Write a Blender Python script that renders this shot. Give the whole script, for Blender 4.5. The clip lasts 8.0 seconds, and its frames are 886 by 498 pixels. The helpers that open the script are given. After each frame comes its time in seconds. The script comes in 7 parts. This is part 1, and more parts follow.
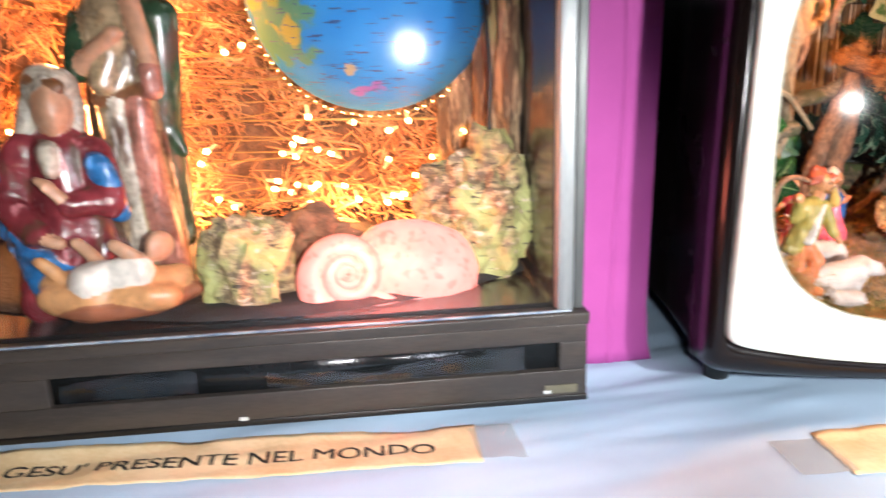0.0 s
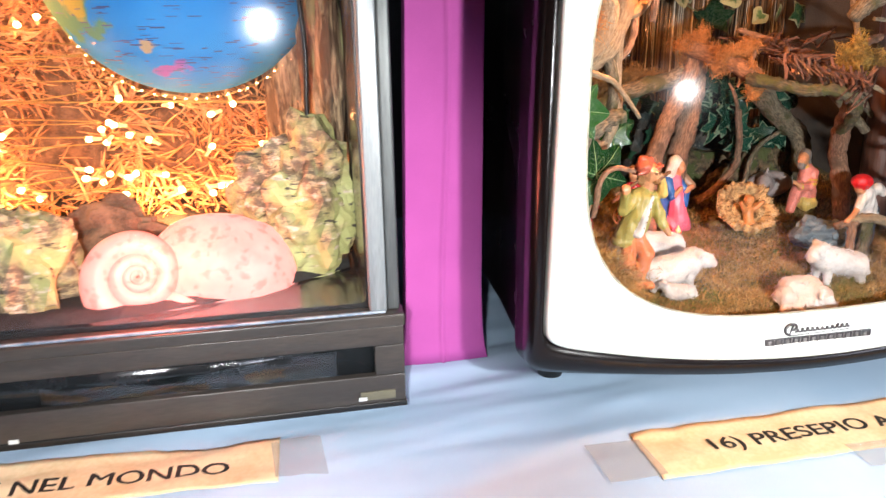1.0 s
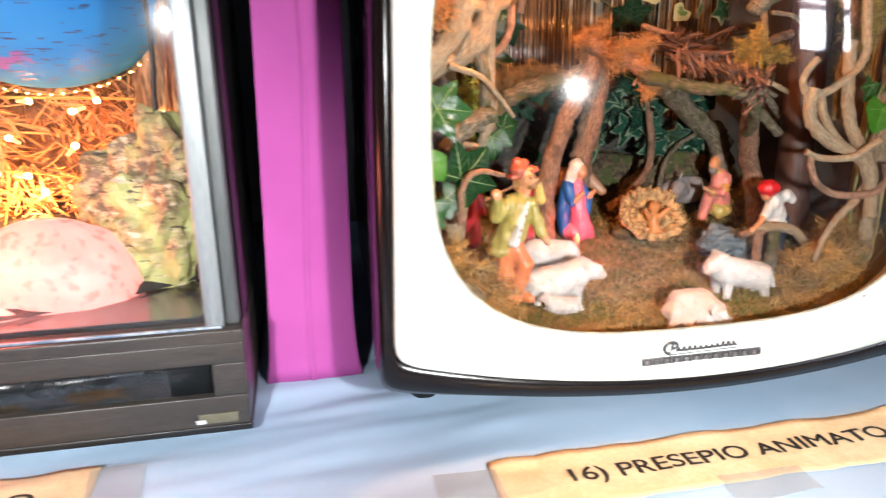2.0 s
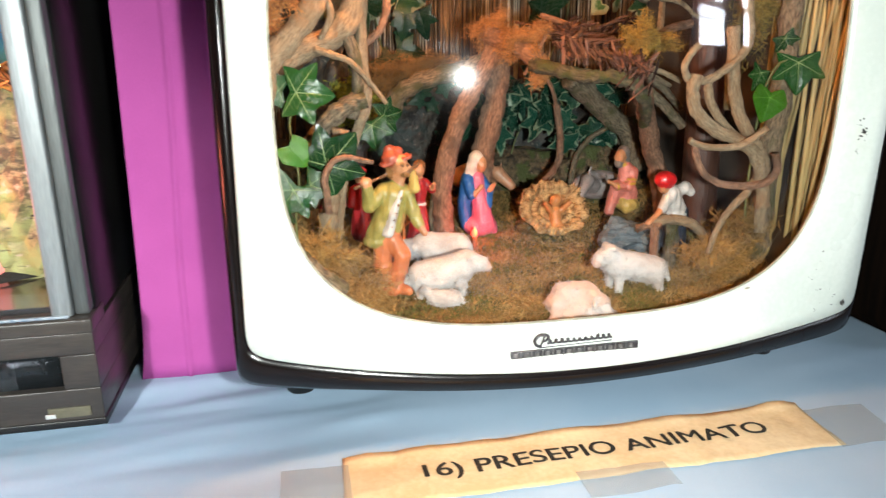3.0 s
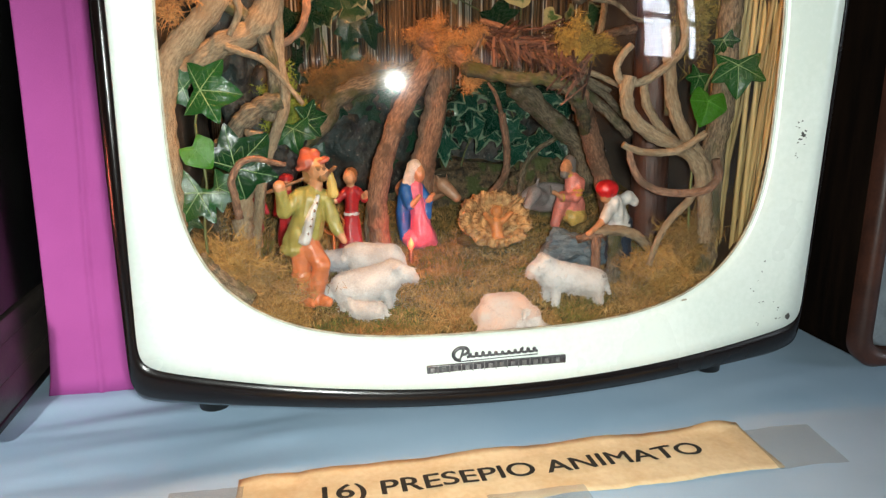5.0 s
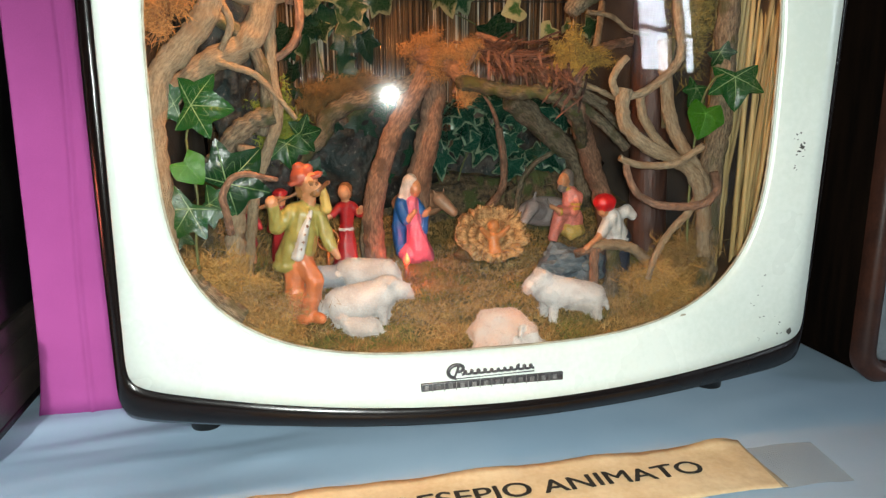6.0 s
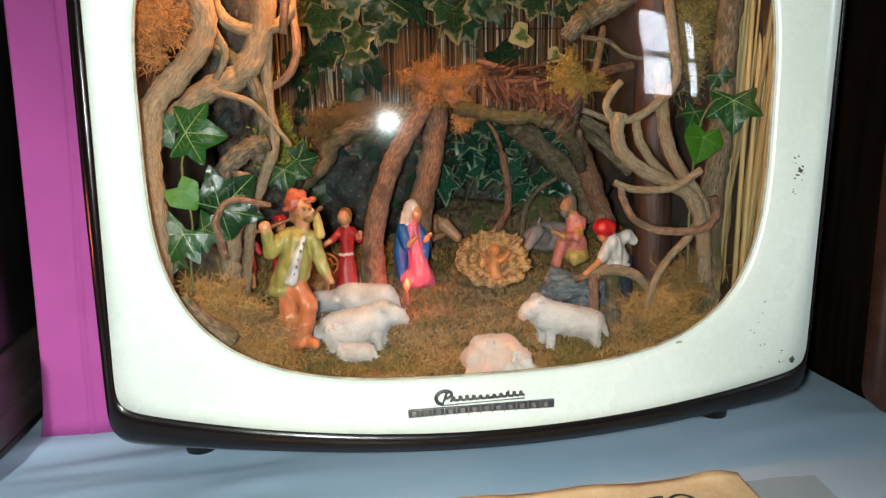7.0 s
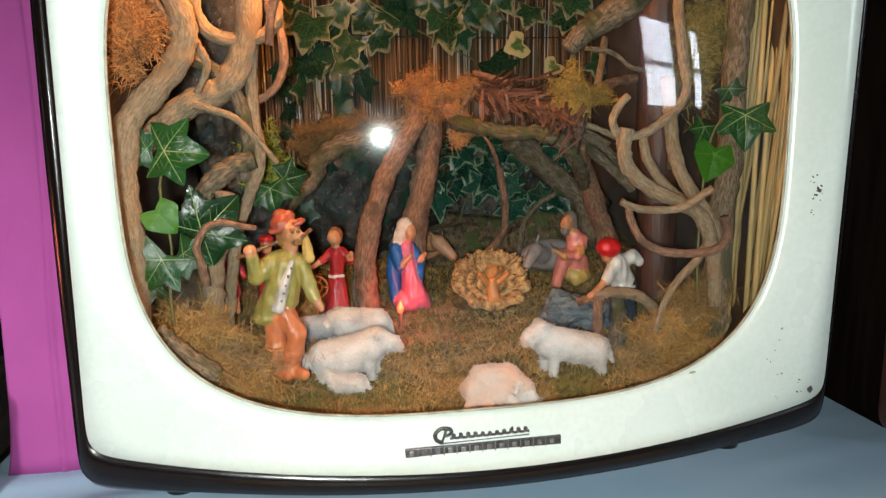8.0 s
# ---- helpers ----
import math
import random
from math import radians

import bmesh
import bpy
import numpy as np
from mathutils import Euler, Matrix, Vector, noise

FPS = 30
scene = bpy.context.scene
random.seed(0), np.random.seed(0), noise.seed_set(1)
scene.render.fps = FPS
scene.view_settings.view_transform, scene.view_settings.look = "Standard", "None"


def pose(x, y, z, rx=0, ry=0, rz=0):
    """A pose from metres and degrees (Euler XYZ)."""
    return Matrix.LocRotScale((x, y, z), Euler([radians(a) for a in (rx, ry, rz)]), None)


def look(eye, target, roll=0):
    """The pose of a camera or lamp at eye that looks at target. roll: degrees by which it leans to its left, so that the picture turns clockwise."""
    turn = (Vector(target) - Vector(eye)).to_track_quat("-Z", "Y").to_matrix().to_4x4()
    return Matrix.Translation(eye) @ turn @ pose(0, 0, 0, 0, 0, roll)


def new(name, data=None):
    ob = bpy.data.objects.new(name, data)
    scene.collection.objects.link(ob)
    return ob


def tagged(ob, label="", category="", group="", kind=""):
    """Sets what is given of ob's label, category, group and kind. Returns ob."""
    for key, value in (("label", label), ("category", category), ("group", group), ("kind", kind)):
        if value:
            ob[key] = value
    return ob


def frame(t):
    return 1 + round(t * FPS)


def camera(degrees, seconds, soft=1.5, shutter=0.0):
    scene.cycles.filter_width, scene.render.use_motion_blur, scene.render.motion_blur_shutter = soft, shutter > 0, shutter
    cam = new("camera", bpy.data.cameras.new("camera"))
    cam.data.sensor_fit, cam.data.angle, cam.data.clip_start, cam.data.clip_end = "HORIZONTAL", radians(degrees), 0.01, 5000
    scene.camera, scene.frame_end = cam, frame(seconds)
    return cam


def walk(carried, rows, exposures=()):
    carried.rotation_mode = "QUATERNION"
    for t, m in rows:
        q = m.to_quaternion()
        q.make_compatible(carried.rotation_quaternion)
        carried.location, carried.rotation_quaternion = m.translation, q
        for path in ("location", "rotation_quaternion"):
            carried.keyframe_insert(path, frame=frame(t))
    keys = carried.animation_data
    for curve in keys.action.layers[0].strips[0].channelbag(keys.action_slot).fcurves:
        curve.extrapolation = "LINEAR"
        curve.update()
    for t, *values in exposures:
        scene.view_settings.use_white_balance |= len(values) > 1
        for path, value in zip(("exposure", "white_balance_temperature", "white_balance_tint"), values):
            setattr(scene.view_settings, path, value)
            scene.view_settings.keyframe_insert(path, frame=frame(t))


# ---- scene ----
# ---------------------------------------------------------------- camera
cam = camera(64.5, 8.0, 1.3, 0.5)
PATH = [
    (0.0, (0.012, 0.001, 1.024), (0.175, 1.916, 0.470), -2.1),
    (0.5, (0.085, -0.005, 1.022), (0.295, 1.891, 0.420), -1.1),
    (1.0, (0.101, 0.031, 1.020), (0.467, 1.901, 0.413), -0.9),
    (1.5, (0.147, 0.048, 1.019), (0.523, 1.922, 0.431), -1.0),
    (2.0, (0.205, 0.052, 1.010), (0.581, 1.923, 0.413), -0.5),
    (3.5, (0.318, 0.042, 0.982), (0.710, 1.925, 0.433), -0.2),
    (4.0, (0.334, 0.049, 0.973), (0.728, 1.935, 0.438), 0.2),
    (4.5, (0.345, 0.052, 0.971), (0.733, 1.946, 0.460), 0.0),
    (6.0, (0.355, 0.060, 0.970), (0.735, 1.971, 0.521), -0.5),
    (6.5, (0.371, 0.057, 0.967), (0.705, 1.984, 0.549), -0.9),
    (7.0, (0.382, 0.056, 0.969), (0.669, 1.999, 0.593), -1.0),
    (7.5, (0.382, 0.071, 0.972), (0.688, 2.012, 0.599), -1.0),
    (8.0, (0.380, 0.086, 0.975), (0.705, 2.026, 0.615), -1.0),
]
EXPOSURES = [(0.0, 0.60, 6500, 17), (1.0, 0.61, 6500, 17), (1.5, 0.66, 6500, 17), (2.0, 0.60, 6500, 16), (3.5, 0.20, 6500, 6), (6.0, -0.1, 6500, 5), (8.0, -0.24, 6500, 6)]
walk(cam, [(t, look(e, g, r)) for t, e, g, r in PATH], EXPOSURES)

# ---------------------------------------------------------------- light
world = bpy.data.worlds.new("sky")
scene.world = world
world.use_nodes = True
wn = world.node_tree
sky = wn.nodes.new("ShaderNodeTexSky")
sky.sky_type, sky.sun_disc = "NISHITA", False
sky.sun_elevation, sky.sun_rotation = radians(25), radians(200)
wn.links.new(sky.outputs[0], wn.nodes["Background"].inputs[0])
wn.nodes["Background"].inputs[1].default_value = 0.12


def lamp(name, kind, place, watts, colour, radius=0.02, aim=None, cone=90, blend=0.5):
    data = bpy.data.lights.new(name, kind)
    data.energy, data.color, data.shadow_soft_size = watts, colour, radius
    ob = new(name, data)
    ob.matrix_world = look(place, aim) if aim else Matrix.Translation(place)
    if kind == "SPOT":
        data.spot_size, data.spot_blend = radians(cone), blend
    return ob


# the hand light that shines on the table from where the visitor stands
lamp("hand_light", "SPOT", (0.362, 0.052, 0.972), 11.0, (0.95, 1.0, 0.97), 0.011, (0.45, 0.5, 0.925), 110, 0.9)
lamp("hand_light", "SPOT", (0.060, -0.004, 1.024), 14.0, (0.95, 1.0, 0.98), 0.011, (-0.045, 0.5, 0.82), 73, 0.8)

# daylight in the window's opening
day = bpy.data.lights.new("window_daylight", "AREA")
day.shape, day.size, day.size_y, day.energy, day.color = "RECTANGLE", 1.8, 1.28, 190.0, (0.80, 0.88, 1.0)
new("window_daylight", day).matrix_world = look((4.26, -2.56, 1.92), (4.26, 0.0, 1.92))

# ---------------------------------------------------------------- materials
MATS = {}


def nodes_of(name):
    m = bpy.data.materials.new(name)
    m.use_nodes = True
    nt = m.node_tree
    b = nt.nodes["Principled BSDF"]
    return m, nt, b


def mat(name, c1, c2=None, rough=0.6, scale=60.0, fine=600.0, bump=0.0, bump_scale=None, metal=0.0, spec=0.5,
        stretch=(1, 1, 1), mix=(0.35, 0.65), island=0.0, obrand=0.0, coat=0.0, emit=None, emit_power=0.0, trans=0.0, rough_var=0.12, grain=False):
    """A surface with variation at two scales."""
    if name in MATS:
        return MATS[name]
    m, nt, b = nodes_of(name)
    N, L = nt.nodes.new, nt.links.new
    c2 = c2 or tuple(v * 0.75 for v in c1)
    tc, mp = N("ShaderNodeTexCoord"), N("ShaderNodeMapping")
    mp.inputs["Scale"].default_value = stretch
    if grain:
        at_ = N("ShaderNodeAttribute")
        at_.attribute_name = "grain"
        L(at_.outputs["Vector"], mp.inputs[0])
    else:
        L(tc.outputs["Object"], mp.inputs[0])
    n1, n2 = N("ShaderNodeTexNoise"), N("ShaderNodeTexNoise")
    n1.inputs["Scale"].default_value, n2.inputs["Scale"].default_value = scale, fine
    n1.inputs["Detail"].default_value, n2.inputs["Detail"].default_value = 4, 3
    L(mp.outputs[0], n1.inputs[0]), L(mp.outputs[0], n2.inputs[0])
    add = N("ShaderNodeMath")
    add.operation = "MULTIPLY_ADD"
    L(n2.outputs[0], add.inputs[0])
    add.inputs[1].default_value = 0.5
    L(n1.outputs[0], add.inputs[2])
    rg = N("ShaderNodeMapRange")
    rg.inputs[1].default_value, rg.inputs[2].default_value = mix[0] + 0.25, mix[1] + 0.25
    L(add.outputs[0], rg.inputs[0])
    fac = rg.outputs[0]
    if island or obrand:
        src = N("ShaderNodeNewGeometry").outputs["Random Per Island"] if island else N("ShaderNodeObjectInfo").outputs["Random"]
        mx = N("ShaderNodeMix")
        mx.inputs[0].default_value = island or obrand
        L(fac, mx.inputs[2]), L(src, mx.inputs[3])
        fac = mx.outputs[0]
    ramp = N("ShaderNodeMix")
    ramp.data_type = "RGBA"
    ramp.inputs[6].default_value, ramp.inputs[7].default_value = (*c1, 1), (*c2, 1)
    L(fac, ramp.inputs[0])
    L(ramp.outputs[2], b.inputs["Base Color"])
    rr = N("ShaderNodeMapRange")
    rr.inputs[3].default_value, rr.inputs[4].default_value = max(0.02, rough - rough_var), min(1, rough + rough_var)
    L(n1.outputs[0], rr.inputs[0])
    L(rr.outputs[0], b.inputs["Roughness"])
    b.inputs["Metallic"].default_value = metal
    b.inputs["Specular IOR Level"].default_value = spec
    b.inputs["Coat Weight"].default_value = coat
    b.inputs["Coat Roughness"].default_value = 0.1
    if bump:
        bp, n3 = N("ShaderNodeBump"), N("ShaderNodeTexNoise")
        n3.inputs["Scale"].default_value = bump_scale or fine
        n3.inputs["Detail"].default_value = 4
        L(mp.outputs[0], n3.inputs[0]), L(n3.outputs[0], bp.inputs["Height"])
        bp.inputs["Strength"].default_value, bp.inputs["Distance"].default_value = min(1, bump), 0.002
        L(bp.outputs[0], b.inputs["Normal"])
    if emit:
        b.inputs["Emission Color"].default_value = (*emit, 1)
        b.inputs["Emission Strength"].default_value = emit_power
    if trans:
        b.inputs["Subsurface Weight"].default_value = trans
        b.inputs["Subsurface Scale"].default_value = 0.004
    MATS[name] = m
    return m


def third(m, colour, scale, lo, hi, stretch=(1, 1, 1)):
    """Adds patches of one more colour to a surface."""
    nt = m.node_tree
    b = nt.nodes["Principled BSDF"]
    src = b.inputs["Base Color"].links[0].from_socket
    N, L = nt.nodes.new, nt.links.new
    tc, mp, nz, rg, mx = N("ShaderNodeTexCoord"), N("ShaderNodeMapping"), N("ShaderNodeTexNoise"), N("ShaderNodeMapRange"), N("ShaderNodeMix")
    mp.inputs["Scale"].default_value = stretch
    mp.inputs["Location"].default_value = (scale * 0.37, 0.7, scale * 0.11)
    L(tc.outputs["Object"], mp.inputs[0]), L(mp.outputs[0], nz.inputs[0])
    nz.inputs["Scale"].default_value, nz.inputs["Detail"].default_value = scale, 3
    rg.inputs[1].default_value, rg.inputs[2].default_value = lo, hi
    L(nz.outputs[0], rg.inputs[0])
    mx.data_type = "RGBA"
    L(rg.outputs[0], mx.inputs[0]), L(src, mx.inputs[6])
    mx.inputs[7].default_value = (*colour, 1)
    L(mx.outputs[2], b.inputs["Base Color"])
    return m


def glass_mat(name, ior=1.5, tint=(1, 1, 1), rough=0.0, dust=0.0):
    """Clear glass; dust adds a broad faint gloss round bright reflections."""
    m, nt, b = nodes_of(name)
    nt.nodes.remove(b)
    N, L = nt.nodes.new, nt.links.new
    tr, gl, mx, fr = N("ShaderNodeBsdfTransparent"), N("ShaderNodeBsdfGlossy"), N("ShaderNodeMixShader"), N("ShaderNodeFresnel")
    tr.inputs[0].default_value = (*tint, 1)
    gl.inputs["Roughness"].default_value = rough
    fr.inputs[0].default_value = ior
    L(fr.outputs[0], mx.inputs[0]), L(tr.outputs[0], mx.inputs[1]), L(gl.outputs[0], mx.inputs[2])
    last = mx
    if dust:
        hz, m2 = N("ShaderNodeBsdfGlossy"), N("ShaderNodeMixShader")
        hz.inputs["Roughness"].default_value = 0.13
        m2.inputs[0].default_value = dust
        L(mx.outputs[0], m2.inputs[1]), L(hz.outputs[0], m2.inputs[2])
        last = m2
    L(last.outputs[0], nt.nodes["Material Output"].inputs[0])
    return m


def sheet_glass(name, share, dust=0.0):
    """Thin flat glass: mostly clear, with a small steady share of mirror and a film of dust."""
    m, nt, b = nodes_of(name)
    nt.nodes.remove(b)
    N, L = nt.nodes.new, nt.links.new
    last = N("ShaderNodeBsdfTransparent")
    for part_, rough in ((share, 0.015), (dust, 0.11)):
        gl, mx = N("ShaderNodeBsdfGlossy"), N("ShaderNodeMixShader")
        gl.inputs["Roughness"].default_value = rough
        mx.inputs[0].default_value = part_
        L(last.outputs[0], mx.inputs[1]), L(gl.outputs[0], mx.inputs[2])
        last = mx
    L(last.outputs[0], nt.nodes["Material Output"].inputs[0])
    return m


SHEET = sheet_glass("sheet_glass", 0.03)
DUSTY = sheet_glass("dusty_sheet_glass", 0.035, 0.0022)
GLASS = glass_mat("screen_glass", 1.5, (0.97, 0.98, 0.97), 0.03, 0.005)
TAPE = mat("clear_tape", (0.50, 0.51, 0.48), (0.36, 0.37, 0.35), 0.25, 90, 700, 0.5, 120)
TAPE.node_tree.nodes["Principled BSDF"].inputs["Alpha"].default_value = 0.36
BAKELITE = mat("dark_brown_plastic", (0.008, 0.005, 0.0045), (0.005, 0.003, 0.003), 0.24, 25, 400, 0.05, 500, spec=0.4)
BLACK = mat("black_plastic", (0.005, 0.0045, 0.0045), (0.010, 0.009, 0.008), 0.38, 18, 500, 0.15, 700)
BROWNBLACK = mat("worn_brown_black_plastic", (0.052, 0.042, 0.035), (0.03, 0.025, 0.022), 0.35, 30, 300, 0.1, 500, stretch=(0.4, 1, 2.5))
WHITE = mat("aged_white_paint", (0.74, 0.78, 0.72), (0.66, 0.71, 0.64), 0.3, 12, 300, 0.03, 300, coat=0.6)
WHITE.node_tree.nodes["Principled BSDF"].inputs["Coat Roughness"].default_value = 0.26
CHIP = mat("bare_dark_metal", (0.03, 0.03, 0.03), (0.07, 0.065, 0.055), 0.6, 300, 1500, 0.3)
RIM = mat("yellowed_rim", (0.42, 0.38, 0.28), (0.25, 0.22, 0.16), 0.5, 90, 700)
STEEL = mat("brushed_grey_metal", (0.34, 0.36, 0.36), (0.22, 0.235, 0.24), 0.42, 40, 500, 0.1, 400, metal=0.5, stretch=(3, 3, 0.2))
BADGE = mat("badge_metal", (0.085, 0.08, 0.085), (0.16, 0.155, 0.16), 0.4, 300, 900, 0.1, metal=0.8)
CLOTH = mat("pale_blue_cloth", (0.43, 0.56, 0.70), (0.36, 0.50, 0.65), 0.85, 9, 2200, 0.12, 2600, spec=0.2)
MAGENTA = mat("magenta_fabric", (0.42, 0.080, 0.30), (0.36, 0.066, 0.26), 0.85, 14, 1800, 0.2, 2400, spec=0.2)
PAPER = mat("tan_packing_paper", (0.76, 0.60, 0.37), (0.66, 0.48, 0.26), 0.4, 30, 300, 0.4, 90)
INK = mat("black_ink", (0.02, 0.018, 0.015), None, 0.6)
BARK = mat("vine_bark", (0.41, 0.325, 0.21), (0.20, 0.15, 0.092), 0.85, 700, 2600, 1.0, 1700, mix=(0.28, 0.70), grain=True)
third(BARK, (0.25, 0.165, 0.09), 45, 0.52, 0.70)
third(BARK, (0.14, 0.09, 0.05), 300, 0.66, 0.82)
BARK2 = mat("grey_brown_bark", (0.27, 0.22, 0.145), (0.09, 0.07, 0.046), 0.9, 700, 2300, 1.0, 1300, mix=(0.3, 0.64), grain=True)
third(BARK2, (0.075, 0.075, 0.030), 60, 0.50, 0.64)
third(BARK2, (0.06, 0.045, 0.03), 300, 0.66, 0.82)
BARKRED = mat("reddish_branch_bark", (0.37, 0.21, 0.13), (0.16, 0.09, 0.058), 0.75, 700, 2300, 1.0, 1300, grain=True)
third(BARKRED, (0.13, 0.075, 0.045), 60, 0.52, 0.68)
DARKWOOD = mat("dark_red_brown_post", (0.09, 0.035, 0.02), (0.04, 0.018, 0.012), 0.5, 90, 600, 0.6, 300, stretch=(1, 1, 0.15))
REED = mat("dry_reed", (0.50, 0.40, 0.18), (0.19, 0.135, 0.055), 0.6, 60, 500, 0.4, 400, stretch=(1, 1, 0.1), obrand=0.7)
STALK = mat("green_stalk", (0.13, 0.15, 0.05), (0.08, 0.09, 0.03), 0.6, 200, 900)
MOSS = mat("dry_green_moss", (0.53, 0.30, 0.098), (0.075, 0.078, 0.020), 0.9, 34, 700, mix=(0.38, 0.60), island=0.62)
MOSSOR = mat("rusty_moss", (0.62, 0.29, 0.09), (0.11, 0.045, 0.018), 0.9, 60, 900, island=0.7)
MOSSGR = mat("bright_green_moss", (0.26, 0.30, 0.035), (0.10, 0.13, 0.02), 0.9, 60, 900, island=0.7)
SOIL = mat("mossy_ground", (0.15, 0.11, 0.035), (0.06, 0.05, 0.018), 0.95, 90, 700, 1.0, 500)
STRAW = mat("golden_straw", (0.84, 0.46, 0.20), (0.40, 0.14, 0.05), 0.6, 60, 900, island=0.7)
ROCK = mat("printed_rock_paper", (0.46, 0.36, 0.19), (0.15, 0.11, 0.065), 0.6, 120, 500, 0.5, 240, mix=(0.36, 0.56), stretch=(1, 1, 1.8))
third(ROCK, (0.40, 0.41, 0.16), 26, 0.47, 0.58)
third(ROCK, (0.60, 0.50, 0.36), 95, 0.60, 0.68, (0.7, 1, 1.7))
third(ROCK, (0.06, 0.05, 0.035), 130, 0.62, 0.69, (0.5, 1, 2))
ROCKRED = mat("brown_cork", (0.27, 0.15, 0.08), (0.12, 0.07, 0.04), 0.9, 70, 500, 1.0, 200)
PLASTER = mat("pale_wall_paint", (0.16, 0.17, 0.18), (0.13, 0.14, 0.15), 0.9, 3, 200, 0.1, 300)
FLOORTILE = mat("stone_floor", (0.16, 0.13, 0.11), (0.10, 0.09, 0.075), 0.5, 8, 200, 0.1)
WOOD = mat("dark_wood_veneer", (0.006, 0.003, 0.0016), (0.002, 0.0013, 0.0009), 0.8, 22, 400, 0.1, 300, stretch=(6, 6, 0.5), spec=0.03)
WOODRIM = mat("red_brown_rim", (0.075, 0.028, 0.018), (0.04, 0.016, 0.011), 0.4, 40, 500, 0.1, 300)
GREYPANEL = mat("grey_blue_panel", (0.22, 0.25, 0.27), (0.16, 0.18, 0.2), 0.4, 40, 500, 0.1, 300)


def paint(name, c, rough=0.35):
    return mat("painted_" + name, c, tuple(v * 0.72 for v in c), rough, 160, 1400, 0.25, 500, coat=0.1)


# ---------------------------------------------------------------- mesh helpers
RNG = random.Random(7)


def part(name, bm, material, parent=None, label="", smooth=True, grain=None):
    """Links a bmesh, or vertices and faces, as one mesh object."""
    me = bpy.data.meshes.new(name)
    if isinstance(bm, tuple):
        me.from_pydata(bm[0], [], bm[1])
        if len(bm) > 2:
            me.polygons.foreach_set("material_index", bm[2])
    else:
        bm.to_mesh(me)
        bm.free()
    for m in material if isinstance(material, (list, tuple)) else [material]:
        me.materials.append(m)
    if smooth:
        me.polygons.foreach_set("use_smooth", [True] * len(me.polygons))
    if grain:
        at_ = me.attributes.new("grain", "FLOAT_VECTOR", "POINT")
        at_.data.foreach_set("vector", [c for g_ in grain for c in g_])
    me.update()
    ob = new(name, me)
    if parent:
        ob.parent = parent
        ob.matrix_parent_inverse = parent.matrix_world.inverted()
    if label:
        tagged(ob, label)
    return ob


def thing(name, place, label, category, group="", kind=""):
    ob = new(name)
    ob.empty_display_size = 0.02
    ob.matrix_world = Matrix.Translation(place)
    return tagged(ob, label, category, group, kind)


def box(bm, lo, hi, bevel=0.0):
    r = bmesh.ops.create_cube(bm, size=1.0)
    c = [(a + b) / 2 for a, b in zip(lo, hi)]
    d = [b - a for a, b in zip(lo, hi)]
    for v in r["verts"]:
        v.co = Vector((c[i] + v.co[i] * d[i] for i in range(3)))
    if bevel:
        es = list({e for v in r["verts"] for e in v.link_edges})
        bmesh.ops.bevel(bm, geom=es, offset=bevel, segments=2, affect="EDGES", profile=0.6)
    return bm


def boxed(lo, hi, bevel=0.0):
    return box(bmesh.new(), lo, hi, bevel)


def catmull(pts, steps=6):
    p = [Vector(q) for q in pts]
    p = [2 * p[0] - p[1]] + p + [2 * p[-1] - p[-2]]
    out = []
    for i in range(1, len(p) - 2):
        for k in range(steps):
            t = k / steps
            a, b, c, d = p[i - 1:i + 3]
            out.append(0.5 * ((2 * b) + (c - a) * t + (2 * a - 5 * b + 4 * c - d) * t * t + (3 * b - a - 3 * c + d) * t ** 3))
    return out + [p[-2]]


def tube(verts, faces, pts, r0, r1, seg=10, lump=0.18, steps=6, seed=0.0, grain=None):
    """A knobbly tapered branch along a smooth line, added to verts and faces."""
    line = catmull(pts, steps) if steps > 1 else [Vector(p) for p in pts]
    n = len(line)
    base = len(verts)
    side, run = None, 0.0
    for i, c in enumerate(line):
        d = (line[min(i + 1, n - 1)] - line[max(i - 1, 0)]).normalized()
        if side is None:
            side = d.orthogonal().normalized()
        side = (side - d * side.dot(d)).normalized()
        up = d.cross(side)
        r = r0 + (r1 - r0) * i / (n - 1)
        run += (line[i] - line[i - 1]).length if i else 0.0
        for k in range(seg):
            a = 2 * math.pi * k / seg
            q = c + (side * math.cos(a) + up * math.sin(a)) * r
            f = 1 + lump * noise.noise(q * (0.55 / r) + Vector((seed, 0, 0))) + 0.5 * lump * noise.noise(q * (1.6 / r))
            if grain is not None:
                ca, sa = math.cos(a), math.sin(a)
                f += 0.22 * lump * 5 * (abs(noise.noise(Vector((ca * 2.2, sa * 2.2, run * 55 + seed)))) - 0.2)
                grain.append((ca * r, sa * r, run * 0.30 + seed * 0.01))
            verts.append(tuple(c + (q - c) * f))
    for i in range(n - 1):
        for k in range(seg):
            a, b = base + i * seg + k, base + i * seg + (k + 1) % seg
            faces.append((a, b, b + seg, a + seg))
    faces.append(tuple(base + k for k in reversed(range(seg))))
    faces.append(tuple(base + (n - 1) * seg + k for k in range(seg)))
    return verts, faces


def loft(rings, close=False, caps=(False, False)):
    """Joins rings of equal length, each closed on itself."""
    verts, faces = [v for r in rings for v in r], []
    n = len(rings[0])
    for i in range(len(rings) - 1):
        for k in range(n):
            a, b = i * n + k, i * n + (k + 1) % n
            faces.append((a, b, b + n, a + n))
    if caps[0]:
        faces.append(tuple(reversed(range(n))))
    if caps[1]:
        faces.append(tuple((len(rings) - 1) * n + k for k in range(n)))
    return verts, faces


